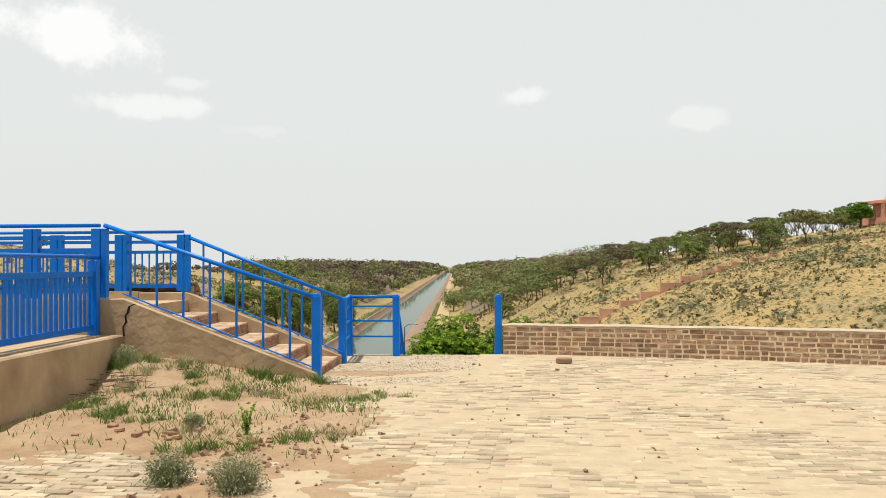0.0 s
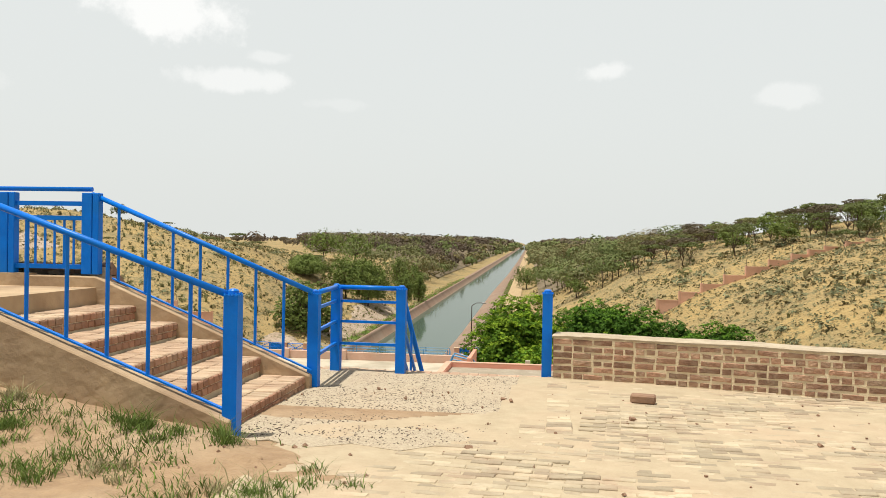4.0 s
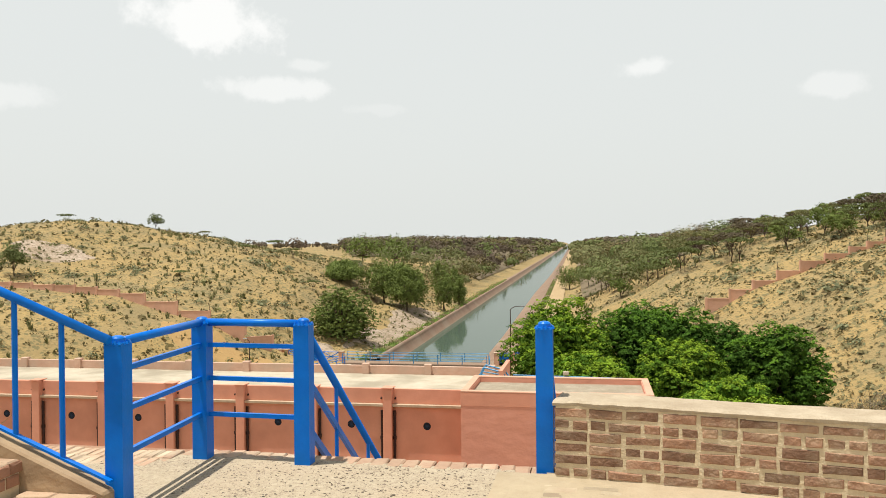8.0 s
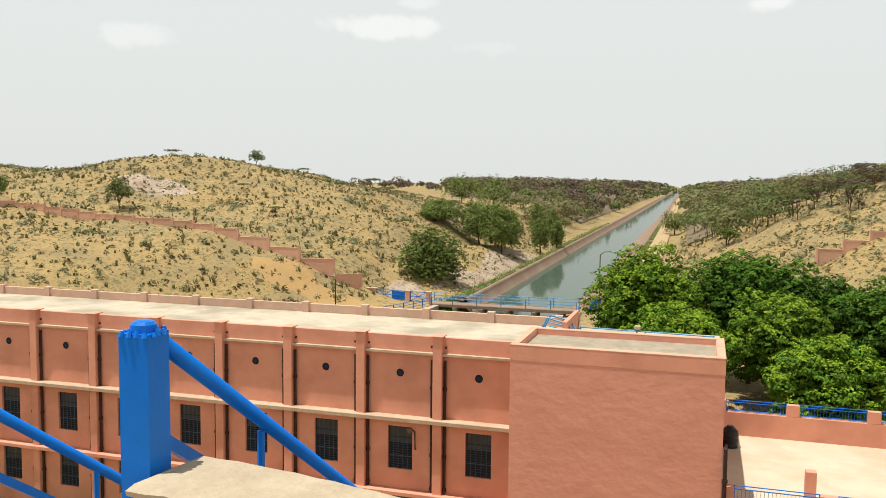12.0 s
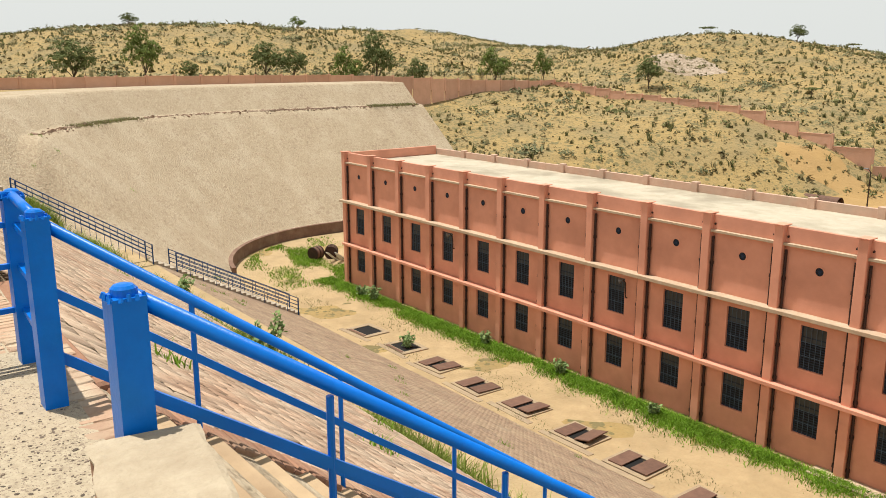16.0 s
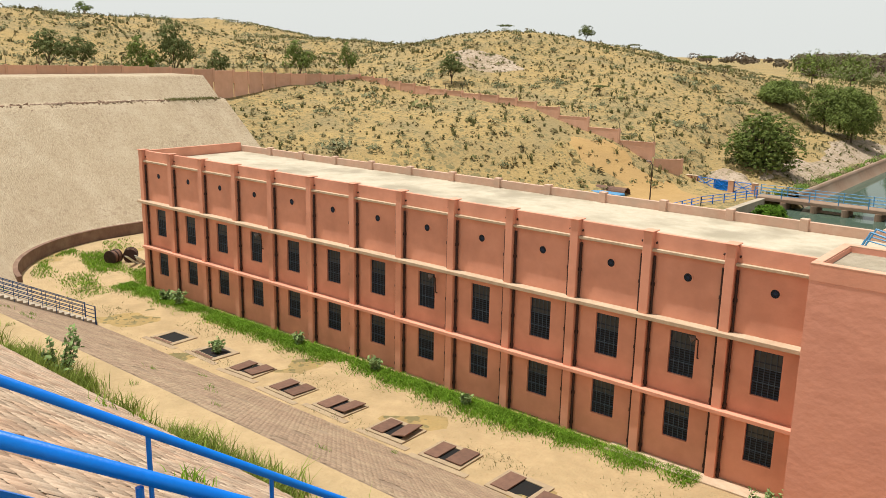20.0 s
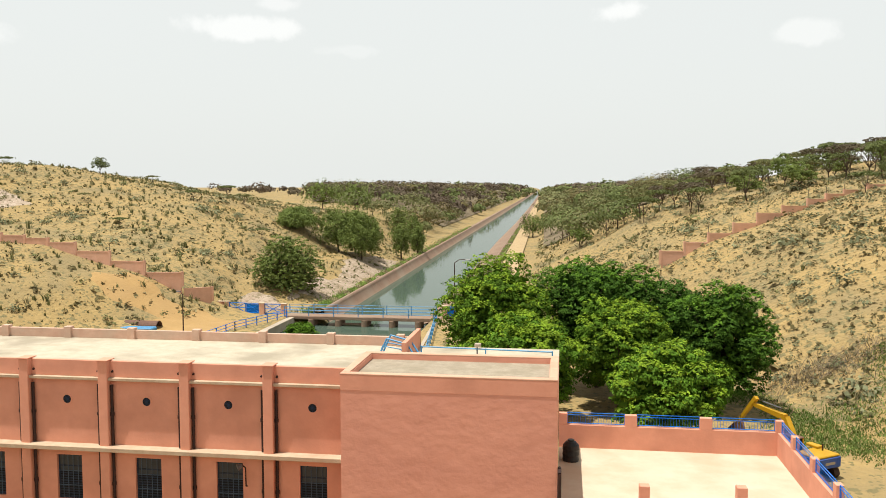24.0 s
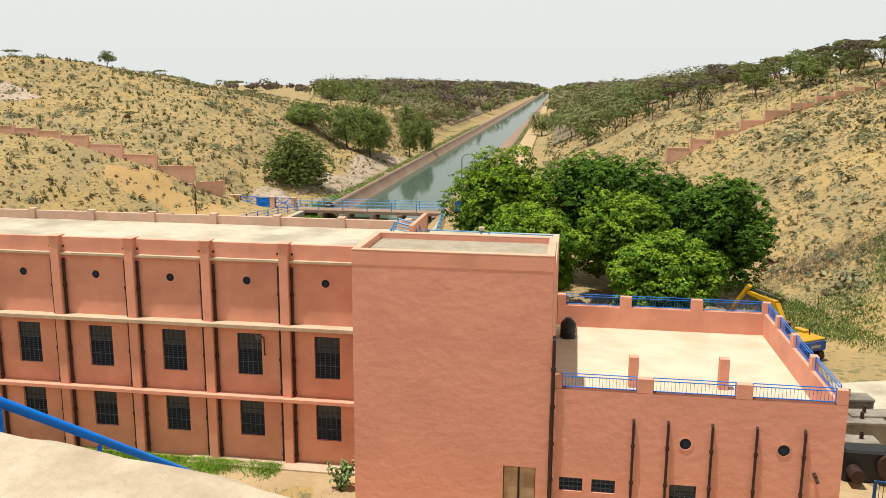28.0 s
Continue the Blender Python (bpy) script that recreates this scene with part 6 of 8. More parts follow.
        me = sheet("woodland_floor", np.stack([X, Y, land_z(X, Y) + 0.35], -1).reshape(-1, 3), len(offs), len(ys), M_LITTER)
        tagged(new("woodland_floor", me), "brown leaf litter under the thorn woods", "ground", kind="structure")


def on_hill(x, y):
    """Whether a place is natural sandy hill, open to scrub."""
    s, w = toe_s(x, y)
    lined = (s > -1.0) & (s < 25) & ((x > ARC_C[0]) | (y < LEFT_Y1 + 0.5))
    c = np.abs(x - canal_x(y))
    plateau = (x < -60) & (x > -112) & (y < 30)
    return ~lined & ~plateau & (land_z(x, y) > GZ + 0.5) & ~((y > 70) & (c < 12)) & ((y > -8) | (x < -112))


def bush_cloud(rng, x, y, size, per, squash, leaf):
    d = rng.normal(size=(len(x), per, 3)); d[:, :, 2] = np.abs(d[:, :, 2])
    d /= np.linalg.norm(d, axis=2, keepdims=True)
    P = np.stack([x, y, land_z(x, y) + 0.03], 1)[:, None] + d * rng.uniform(0.45, 1.05, (len(x), per, 1)) * size[:, None, None] * np.array([1, 1, squash])
    return P.reshape(-1, 3), d.reshape(-1, 3), np.repeat(size * leaf, per) * rng.uniform(0.7, 1.3, len(x) * per)


def build_scrub():
    """Tufts and bushes of several kinds and sizes over the sand hills."""
    rng = np.random.default_rng(9)
    s = tagged(new("scrub"), "low olive and grey-green scrub with dry tufts on the sand hills", "scrub", kind="stuff")
    # kind, count, mean size, spread, faces a bush, squash, leaf share, material, patchiness
    kinds = (("dark_tufts", 72000, 0.2, 0.5, 3, 1.1, 0.8, M_SCRUB, 0.5), ("dry_tufts", 26000, 0.24, 0.4, 5, 1.0, 0.5, M_DRYGRASS, 0.6), ("sage_bushes", 3600, 0.85, 0.45, 60, 0.6, 0.16, M_SAGE, 1.4), ("low_bushes", 9000, 0.42, 0.4, 18, 0.8, 0.3, M_OLIVEBUSH, 0.9))
    kinds += (("east_tufts", 12000, 0.17, 0.45, 4, 1.0, 0.7, M_SCRUB, 0.5), ("east_grass", 5000, 0.3, 0.45, 14, 0.8, 0.3, M_SAGE, 0.9))
    for nm, n, mean, spread, per, squash, leaf, m, patchy in kinds:
        x, y = rng.uniform(-235, 125, n), rng.uniform(-60, 235, n)
        if nm.startswith("east"):
            x, y = rng.uniform(12, 88, n), rng.uniform(32, 116, n)
        ph = rng.uniform(0, 6.28, 2)
        field = np.sin(x * 0.13 + 2 * np.sin(y * 0.05) + ph[0]) + np.sin(y * 0.17 + x * 0.05 + ph[1])
        keep = on_hill(x, y) & (field * patchy + rng.normal(size=n) * 1.1 > -0.4 + (1.2 if nm in ("low_bushes", "dark_tufts") else 0) * (x > 8))
        x, y = x[keep], y[keep]
        P, N, S = bush_cloud(rng, x, y, rng.lognormal(math.log(mean), spread, len(x)).clip(0.1, 1.9), per, squash, leaf)
        part(nm, cards(nm, P, S, m, 0.2, 12, N), None, s)
    # upright grassy clumps, many blades from one root
    for nm, n, m, top in (("green_clumps", 11000, M_OLIVEBUSH, 0.95), ("straw_clumps", 6000, M_DRYGRASS, 0.7)):
        x, y = rng.uniform(-200, 110, n), rng.uniform(-40, 200, n)
        field = np.sin(x * 0.11 + 1.7 * np.sin(y * 0.06) + 2) + np.sin(y * 0.15 - x * 0.04)
        keep = on_hill(x, y) & (field + rng.normal(size=n) > -0.5 + 1.6 * (x > 8))
        x, y = x[keep], y[keep]
        per = 16
        size = rng.lognormal(-0.55, 0.42, len(x)).clip(0.25, 1.7)
        a, q = rng.uniform(0, 6.28, (len(x), per)), rng.random((len(x), per)) * 0.3 * size[:, None]
        X, Y = (x[:, None] + np.cos(a) * q).ravel(), (y[:, None] + np.sin(a) * q).ravel()
        H = np.repeat(size, per) * rng.uniform(0.5, 1.1, len(X)) * top
        part(nm, blades(nm, np.stack([X, Y, land_z(X, Y) - 0.03], 1), H, m, 0.45, 0.055, 27), None, s)


build_shade_trees()
build_acacias()
build_canal_bushes()
build_far_woods()
build_scrub()

# ---- sunken yard ----


def main_z(y):
    return float(np.interp(TOE_Y - y, MAIN_S, MAIN_Z))


M_FRAME = mat("dusty_concrete_frame", (0.46, 0.35, 0.23), (0.37, 0.27, 0.175), 3, 0.92, 0.4, 20, stain=(0.52, 0.40, 0.24), stain_scale=1.0)


def manhole(x, y, k):
    rng = random.Random(k)
    e = thing("manhole", "open concrete manhole with brown rusty cover plates pushed aside" if k % 3 else "concrete manhole half covered by a rusty plate", "manhole", "manholes in the yard", at=pose(x, y, GZ, 0, 0, rng.uniform(-3, 3)))
    g = Geo()
    g.box(-1.15, 1.15, -0.9, -0.62, -0.2, 0.1); g.box(-1.15, 1.15, 0.62, 0.9, -0.2, 0.1)
    g.box(-1.15, -0.8, -0.62, 0.62, -0.2, 0.1); g.box(0.8, 1.15, -0.62, 0.62, -0.2, 0.1)
    part("frame", g, M_FRAME, e)
    part("apron", Geo().box(-1.5, 1.7, -1.25, -0.92, -0.1, 0.06), M_FRAME, e)
    # thin near-black sheet in the opening, painted shade instead of a deep shaft
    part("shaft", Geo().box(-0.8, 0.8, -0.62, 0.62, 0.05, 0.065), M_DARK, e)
    if k not in (0, 1):
        part("cover_plate", Geo().box(-0.95, -0.12 - 0.12 * rng.random(), -0.72, 0.72, 0.105, 0.155), M_RUST, e, "rusty steel cover plate")
    tilt = (0, -10, 0, 0, 6, 12, 0, 0)[k % 8]
    if k not in (0, 1):
        m = pose(0.62 if k != 7 else 1.5, 0.08 if k != 7 else -0.4, 0.135 + 0.4 * math.sin(radians(abs(tilt))), 0, -tilt, rng.uniform(-10, 10))
        part("cover_plate", Geo().box(-0.42, 0.42, -0.72, 0.72, 0.0, 0.05, m), M_RUST, e, "displaced rusty cover plate")
    else:
        part("cover_plate", Geo().box(-0.85, 0.85, -0.88, -0.7, 0.105, 0.125), M_RUST, e, "rusty steel edge strip")


M_WHITESHEET = mat("whitish_sheet", (0.72, 0.70, 0.66), (0.58, 0.55, 0.5), 3, 0.6, 0.1, 20)


def build_yard():
    for k, (x, y) in enumerate(((-33.8, -5.4), (-29.8, -5.2), (-26.1, -5.5), (-22.3, -5.8), (-18.8, -5.6), (-14.8, -5.8), (-11.3, -6.0), (-7.4, -6.3))):
        manhole(x, y, k)
    # stair with railings across the embankment
    st = thing("embankment_stair", "narrow concrete stair down the lined embankment", "stairs")
    for i in range(70):
        y = -31.4 + i * 0.345
        z = main_z(y + 0.17)
        if abs(z + 10.3) < 0.01:
            continue
        part("step", Geo().box(-40.6, -39.5, y, y + 0.345, z - 0.3, z + 0.16), M_PALE, st)
    for y0, y1 in ((-31.0, -25.0), (-23.9, -16.9), (-15.5, -7.4)):
        for x in (-39.4, -40.7):
            r = thing("yard_railing", "dark blue pipe railing beside the embankment stair", "railing", "embankment stair railings")
            z0, z1 = main_z(y0) + 0.15, main_z(y1) + 0.15
            for h in (0.3, 0.55, 0.8, 1.05):
                part("rail", Geo().tube((x, y0, z0 + h), (x, y1, z1 + h), 0.025, 6), M_NAVY, r)
            n = max(4, int((y1 - y0) / 0.75))
            for i in range(n + 1):
                y = y0 + (y1 - y0) * i / n
                z = z0 + (z1 - z0) * i / n
                part("post", Geo().tube((x, y, z - 0.2), (x, y, z + 1.08), 0.045 if i in (0, n) else 0.018, 6), M_NAVY, r)
    # rusty drums and a pale sheet in the corner
    for x, y, a in ((-53.4, 1.7, 20), (-53.0, 3.0, 55)):
        e = thing("drum", "rusty steel drum lying in the yard corner", "drum", "rusty drums", at=pose(x, y, GZ + 0.58, 90, 0, a))
        part("barrel", Geo().tube((0, 0, -0.42), (0, 0, 0.42), 0.54, 20), M_RUST, e)
        for z in (-0.42, 0.0, 0.42):
            part("hoop", Geo().tube((0, 0, z - 0.05), (0, 0, z + 0.05), 0.58, 20), M_DARKPIPE, e)
    for x, y, a, l in ((-51.9, 2.9, 25, 1.7), (-51.5, 3.3, 34, 1.5), (-52.2, 3.8, 12, 1.2)):
        s = new("sheet_metal", Geo().box(-0.16, 0.16, -0.02, 0.02, 0, l).mesh("sheet_metal", M_WHITESHEET))
        s.matrix_basis = pose(x, y, GZ + 0.02, 55, 0, a)
        tagged(s, "whitish metal sheet propped beside the rusty drums", "sheet", "sheets by the drums")


def plant_strip():
    rng = np.random.default_rng(31)
    n = 70000
    x = rng.uniform(-47, -2, n)
    y = -0.45 - np.abs(rng.normal(size=n)) * 0.85
    k = np.sin(x * 0.9) * 0.3 + np.sin(x * 2.3 + 1) * 0.3 + np.sin(x * 0.37) * 0.25 + (y + 1.4) * 0.5 + rng.normal(size=n) * 0.35 + 0.42 - (x > -8) * 0.4 > 0
    x, y = x[k], y[k]
    root = np.stack([x, y, np.full(len(x), GZ)], 1)
    tagged(new("yard_grass", blades("yard_grass", root, rng.uniform(0.08, 0.28, len(x)), M_GRASS, 0.9, 0.02, 33)), "fresh green grass strip along the pump house wall", "grass", kind="stuff")
    # thin weeds over the yard floor
    n = 9000
    x, y = rng.uniform(-48, 3, n), rng.uniform(-7, -1.5, n)
    k = np.sin(x * 0.6 + y) + np.sin(y * 1.7 - x * 0.4) + rng.normal(size=n) * 0.5 > 1.0
    root = np.stack([x[k], y[k], np.full(k.sum(), GZ)], 1)
    tagged(new("yard_weeds", blades("yard_weeds", root, rng.uniform(0.05, 0.2, k.sum()), M_OLIVEBUSH, 0.9, 0.016, 34)), "sparse dry weeds on the yard floor", "weeds", kind="stuff")
    # weed line on the edge of the berm
    n = 46000
    x = rng.uniform(-50, 8, n)
    y = -19.25 + rng.normal(size=n) * 0.38
    k = np.sin(x * 0.55) + np.sin(x * 1.7 + 2) * 0.8 + rng.normal(size=n) * 0.4 > 0.0
    x, y = x[k], y[k]
    # and up beside the narrow stair
    n = 9000
    yb = rng.uniform(-23.6, -18.8, n)
    xb = -38.6 + rng.normal(size=n) * 0.35
    kb = np.sin(yb * 2.1) + rng.normal(size=n) * 0.5 > -0.3
    x, y = np.concatenate([x, xb[kb]]), np.concatenate([y, yb[kb]])
    z = np.interp(TOE_Y - y, MAIN_S, MAIN_Z)
    root = np.stack([x, y, z], 1)
    tagged(new("berm_grass", blades("berm_grass", root, rng.uniform(0.25, 0.95, len(x)), M_BERM, 0.55, 0.017, 35)), "tall grass growing along the berm of the embankment", "grass", kind="stuff")
    n = 22000
    x, y = rng.uniform(-61, -45.5, n), rng.normal(0.5, 2.6, n)
    k = (np.hypot(x - ARC_C[0], np.minimum(y - ARC_C[1], 0)) < ARC_R - 0.6) & (np.sin(x * 0.8 + y) + np.sin(y * 1.3) + rng.normal(size=n) * 0.4 > 0.2)
    x, y = x[k], y[k]
    tagged(new("corner_grass", blades("corner_grass", np.stack([x, y, np.full(len(x), GZ + 0.03)], 1), rng.uniform(0.05, 0.25, len(x)), M_GRASS, 0.8, 0.03, 34)), "grass spreading over the yard's end corner", "grass", kind="stuff")
    # scattered tufts on the linings
    n = 90
    xs, ys = rng.uniform(-60, 6, n), rng.uniform(-30.5, -8, n)
    R, H = [], []
    for a, b in zip(xs, ys):
        m = 26
        R.append(np.stack([a + rng.normal(size=m) * 0.12, b + rng.normal(size=m) * 0.12, np.full(m, main_z(b))], 1))
        H.append(rng.uniform(0.08, 0.3, m))
    s, w = toe_s(np.concatenate(R)[:, 0], np.concatenate(R)[:, 1])
    P = np.concatenate(R)
    P[:, 2] = slope_z(s, w)
    tagged(new("lining_tufts", blades("lining_tufts", P, np.concatenate(H) * 0.8, M_GRASS, 0.7, 0.009, 36)), "small grass tufts in the joints of the embankment", "grass", kind="stuff")


def leafy_shrub(x, y, z, h, seed, label="broad-leaved milkweed shrub growing on the embankment", group="milkweed shrubs", lf=0.13):
    rng = np.random.default_rng(seed)
    e = thing("shrub", label, "shrub", group)
    g, pts = Geo(), []
    for i in range(8):
        a, q = rng.uniform(0, 6.28), h * rng.uniform(0.15, 0.5)
        top = np.array([x + math.cos(a) * q, y + math.sin(a) * q, z + h * rng.uniform(0.65, 1.0)])
        g.tube((x, y, z - 0.1), top, 0.025, 5, 0.008)
        for k in np.linspace(0.25, 1, 8):
            pts.append(np.array([x, y, z]) * (1 - k) + top * k)
    part("stems", g, M_BARK, e)
    P = np.repeat(np.array(pts), 5, 0) + rng.normal(size=(len(pts) * 5, 3)) * 0.07
    part("leaves", cards("leaves", P, rng.uniform(0.6, 1.2, len(P)) * lf, M_LEAFPALE, 0.3, seed), None, e)


M_LEAFPALE = leaf_mat("pale_milkweed_leaves", (0.36, 0.50, 0.20), 0.3)


def build_shrubs():
    for i, (x, h) in enumerate(((-28.7, 2.0), (-19.4, 2.1), (-45.0, 0.9))):
        leafy_shrub(x, -19.2, -10.3, h, 70 + i)
    for i, (x, y, h) in enumerate(((-41.0, -1.3, 0.8), (-39.4, -1.3, 1.1), (-27.2, -1.1, 0.8), (-20.8, -1.0, 0.85), (-14.2, -1.2, 0.6), (1.2, -2.3, 1.3), (-29.6, -5.2, 0.8))):
        leafy_shrub(x, y, GZ, h, 80 + i, "leafy green shrub against the pump house wall" if i != 6 else "leafy weed growing out of a manhole", "yard shrubs")


build_yard()
plant_strip()
build_shrubs()

# ---- boundary walls, gates and the bridge ----


def wall_run(pts, label, h=1.45, step=3.4):
    """A boundary wall of level panels that step with the land between piers, with bent wire posts; pts give x, y and the top."""
    w = tagged(new("boundary_wall"), label, "wall", kind="structure")
    rng = random.Random(len(pts))
    P = [Vector(p) for p in pts]
    post = Geo().box(-0.15, 0.15, -0.16, 0.16, -h - 0.5, 0.1).mesh("pier", M_WALLPANEL)
    wire = Geo().path([(0, 0, 0), (0, 0, 0.75), (0.12, 0.2, 1.05)], 0.028, 4).mesh("wire_post", M_DARKPIPE)
    for a, b in zip(P, P[1:]):
        run = Vector((b.x - a.x, b.y - a.y)).length
        n = max(1, round(run / step))
        ang = math.degrees(math.atan2(b.y - a.y, b.x - a.x))
        L = run / n
        for i in range(n):
            p, q = a.lerp(b, i / n), a.lerp(b, (i + 1) / n)
            top = (p.z + q.z) / 2 + rng.uniform(-0.08, 0.08)
            low = min(float(land_z(p.x, p.y)), float(land_z(q.x, q.y)), top - h) - 0.3
            g = Geo().box(0.14, L - 0.14, -0.09, 0.09, low - top, -0.08)
            g.box(0.1, L - 0.1, -0.13, 0.13, -0.08, 0.0)
            o = part("panel", g, M_WALLPANEL, w)
            o.matrix_basis = pose(p.x, p.y, top, 0, 0, ang)
            z = max(p.z, top)
            o = part("pier", post, None, w)
            o.matrix_basis = pose(p.x, p.y, z, 0, 0, ang)
            o = part("wire_post", wire, None, w)
            o.matrix_basis = pose(p.x, p.y, z + 0.08, rng.uniform(-4, 4), rng.uniform(-4, 4), ang)
    return w


def gate_leaf(a, b, h, z, name_label, solid=False):
    e = thing("gate", name_label, "gate", "canal gates")
    a, b = Vector((*a, z)), Vector((*b, z))
    g = Geo()
    up = Vector((0, 0, h))
    for p, q in ((a, b), (a + up, b + up), (a, a + up), (b, b + up), (a, b + up), (b, a + up), (a + up / 2, b + up / 2)):
        g.tube(p + Vector((0, 0, 0.08)), q + Vector((0, 0, 0.08)), 0.05, 6)
    part("gate_frame", g, M_BLUE, e)
    if solid:
        d = (b - a)
        m = Geo()
        m.quad(a + d * 0.03 + up * 0.05, b - d * 0.03 + up * 0.05, b - d * 0.03 + up, a + d * 0.03 + up)
        n = Vector((-d.y, d.x, 0)).normalized() * 0.02
        m.quad(b - d * 0.03 + up * 0.05 + n, a + d * 0.03 + up * 0.05 + n, a + d * 0.03 + up + n, b - d * 0.03 + up + n)
        part("gate_sheet", m, M_BLUE, e)


def pillar(x, y, h=1.55, s=0.35):
    e = thing("gate_pillar", "square salmon-pink gate pillar with a flat cap", "pillar", "gate pillars", at=pose(x, y, GZ - 0.1))
    part("shaft", Geo().box(-s, s, -s, s, -0.5, h), M_WALLPANEL, e, bevel=0.03)
    part("cap", Geo().box(-s - 0.06, s + 0.06, -s - 0.06, s + 0.06, h, h + 0.1), M_CREAM, e, bevel=0.02)


def pipe_railing(pts, h, material, label, group, every=1.8, post_r=0.05, mid=2):
    e = thing("pipe_railing", label, "railing", group)
    P = [Vector(p) for p in pts]
    for k in range(mid + 1):
        z = h * (k + 1) / (mid + 1)
        part("rail", Geo().path([p + Vector((0, 0, z)) for p in P], 0.035, 6), material, e)
    for a, b in zip(P, P[1:]):
        n = max(1, round((b - a).length / every))
        for i in range(n + 1):
            p = a.lerp(b, i / n)
            part("post", Geo().box(p.x - post_r, p.x + post_r, p.y - post_r, p.y + post_r, p.z - 0.1, p.z + h + 0.04), material, e)


def build_bridge():
    b = thing("canal_bridge", "narrow concrete footbridge across the canal head", "bridge")
    part("deck", Geo().box(-27.0, -6.6, 74.9, 77.4, -15.62, -15.2), M_LINING, b, bevel=0.03)
    for x in (-23.3, -19.6, -16.0, -12.3, -8.8):
        g = Geo().box(x - 0.4, x + 0.4, 75.0, 77.3, -18.7, -15.62)
        g.tube((x, 75.0, -18.7), (x, 75.0, -15.62), 0.4, 10)
        part("pier", g, M_LINING, b)
    part("crossbeam", Geo().box(-19.2, -16.4, 75.6, 75.8, -16.4, -16.1), M_LINING, b)
    pipe_railing([(-27.0, 75.0, -15.2), (-6.7, 75.0, -15.2)], 1.25, M_LTBLUE, "pale blue steel railing of the footbridge", "bridge railings", 3.6)
    pipe_railing([(-27.0, 77.3, -15.2), (-6.7, 77.3, -15.2)], 1.25, M_LTBLUE, "pale blue steel railing of the footbridge", "bridge railings", 3.6)
    # forebay walls
    g = Geo()
    g.box(-26.4, -25.6, 11, 74.9, -18.8, GZ + 0.05)
    tagged(new("forebay_wall_west", g.mesh("forebay_wall_west", M_PALE)), "pale concrete wall of the forebay", "wall", kind="structure")
    g = Geo()
    g.v = [(-7.4, 75.5, WATER_Z - 0.6), (-6.6, 11, WATER_Z - 0.6), (-2.6, 11, GZ + 0.12), (-6.6, 75.5, GZ + 0.12), (-2.2, 11, GZ + 0.12), (-6.2, 75.5, GZ + 0.12), (-2.2, 11, GZ - 0.6), (-6.2, 75.5, GZ - 0.6)]
    g.f = [(0, 1, 2, 3), (3, 2, 4, 5), (5, 4, 6, 7)]
    tagged(new("forebay_wall_east", g.mesh("forebay_wall_east", M_PALE)), "pale sloping concrete wall of the forebay", "wall", kind="structure")
    pipe_railing([(-26.5, 74.5, GZ), (-29.5, 64.0, GZ), (-30.5, 50, GZ)], 1.1, M_BLUE, "blue steel railing along the forebay", "forebay railings", 2.2)
    pipe_railing([(-6.3, 75.0, GZ + 0.1), (-3.4, 48.0, GZ + 0.1)], 1.3, M_LTBLUE, "pale blue railing along the forebay", "forebay railings", 2.6)
    for x, y in ((-37.4, 78.4), (-36.5, 78.4), (-31.0, 77.4), (-27.8, 77.2), (-5.7, 78.0), (-3.6, 79.2)):
        pillar(x, y)
    gate_leaf((-36.1, 78.3), (-33.6, 77.9), 1.3, GZ, "blue barred gate leaf between pink pillars")
    gate_leaf((-33.5, 77.9), (-31.4, 77.5), 1.3, GZ, "solid blue sheet-steel gate leaf", True)
    gate_leaf((-30.6, 77.4), (-28.2, 77.2), 1.3, GZ, "blue barred gate leaf between pink pillars")
    gate_leaf((-5.3, 78.2), (-4.0, 78.9), 1.3, GZ, "small solid blue gate by the canal", True)
    gate_leaf((-3.2, 79.3), (1.2, 80.2), 1.3, GZ, "wide blue barred gate by the canal")


wall_run([(-37.8, 76.5, -13.0), (-41, 74.2, -10.3), (-46, 73.4, -8.7), (-51, 73.4, -7.3), (-56, 73.4, -6.0), (-60, 73.4, -5.0), (-67, 73.4, -4.4), (-81, 73.4, -3.7), (-97, 73.4, -2.1)], "stepped salmon boundary wall panels climbing the sand hill", 1.45)
wall_run([(-97, 73.4, -2.1), (-95, 53, -1.7), (-93.5, 44, -1.2), (-93.2, 30, -0.55), (-93, 8, -0.3), (-91, -20, -0.2)], "long salmon boundary wall along the top of the lined slope", 1.3)
wall_run([(-91, -20, 0.25), (-66, -27, 0.25), (-45, -34, 0.3)], "salmon boundary wall returning towards the plaza", 1.35)
wall_run([(22.7, 81, -6.95), (25.8, 81, -5.88), (28.85, 81.3, -4.7), (32.15, 82, -3.5), (35.3, 82.8, -2.0), (42, 84.5, 0.1), (47, 86, 1.4), (62, 88, 4.5), (100, 92, 10.0)], "stepped salmon boundary wall panels climbing the wooded hill", 1.3, 3.25)
build_bridge()

# ---- small things on and round the roofs ----


def lamp_post(x, y, z0, h, arm, label):
    e = thing("lamp_post", label, "lamp post", "yard lamp posts", at=pose(x, y, z0))
    part("pole", Geo().tube((0, 0, 0), (0, 0, h), 0.09, 8, 0.05), M_DARKPIPE, e)
    part("arm", Geo().path([(0, 0, h), (arm * 0.4, 0, h + 0.35), (arm, 0, h + 0.4)], 0.04, 6), M_DARKPIPE, e)
    part("lamp_head", Geo().box(arm - 0.1, arm + 0.45, -0.14, 0.14, h + 0.3, h + 0.42), M_STEEL, e, bevel=0.03)


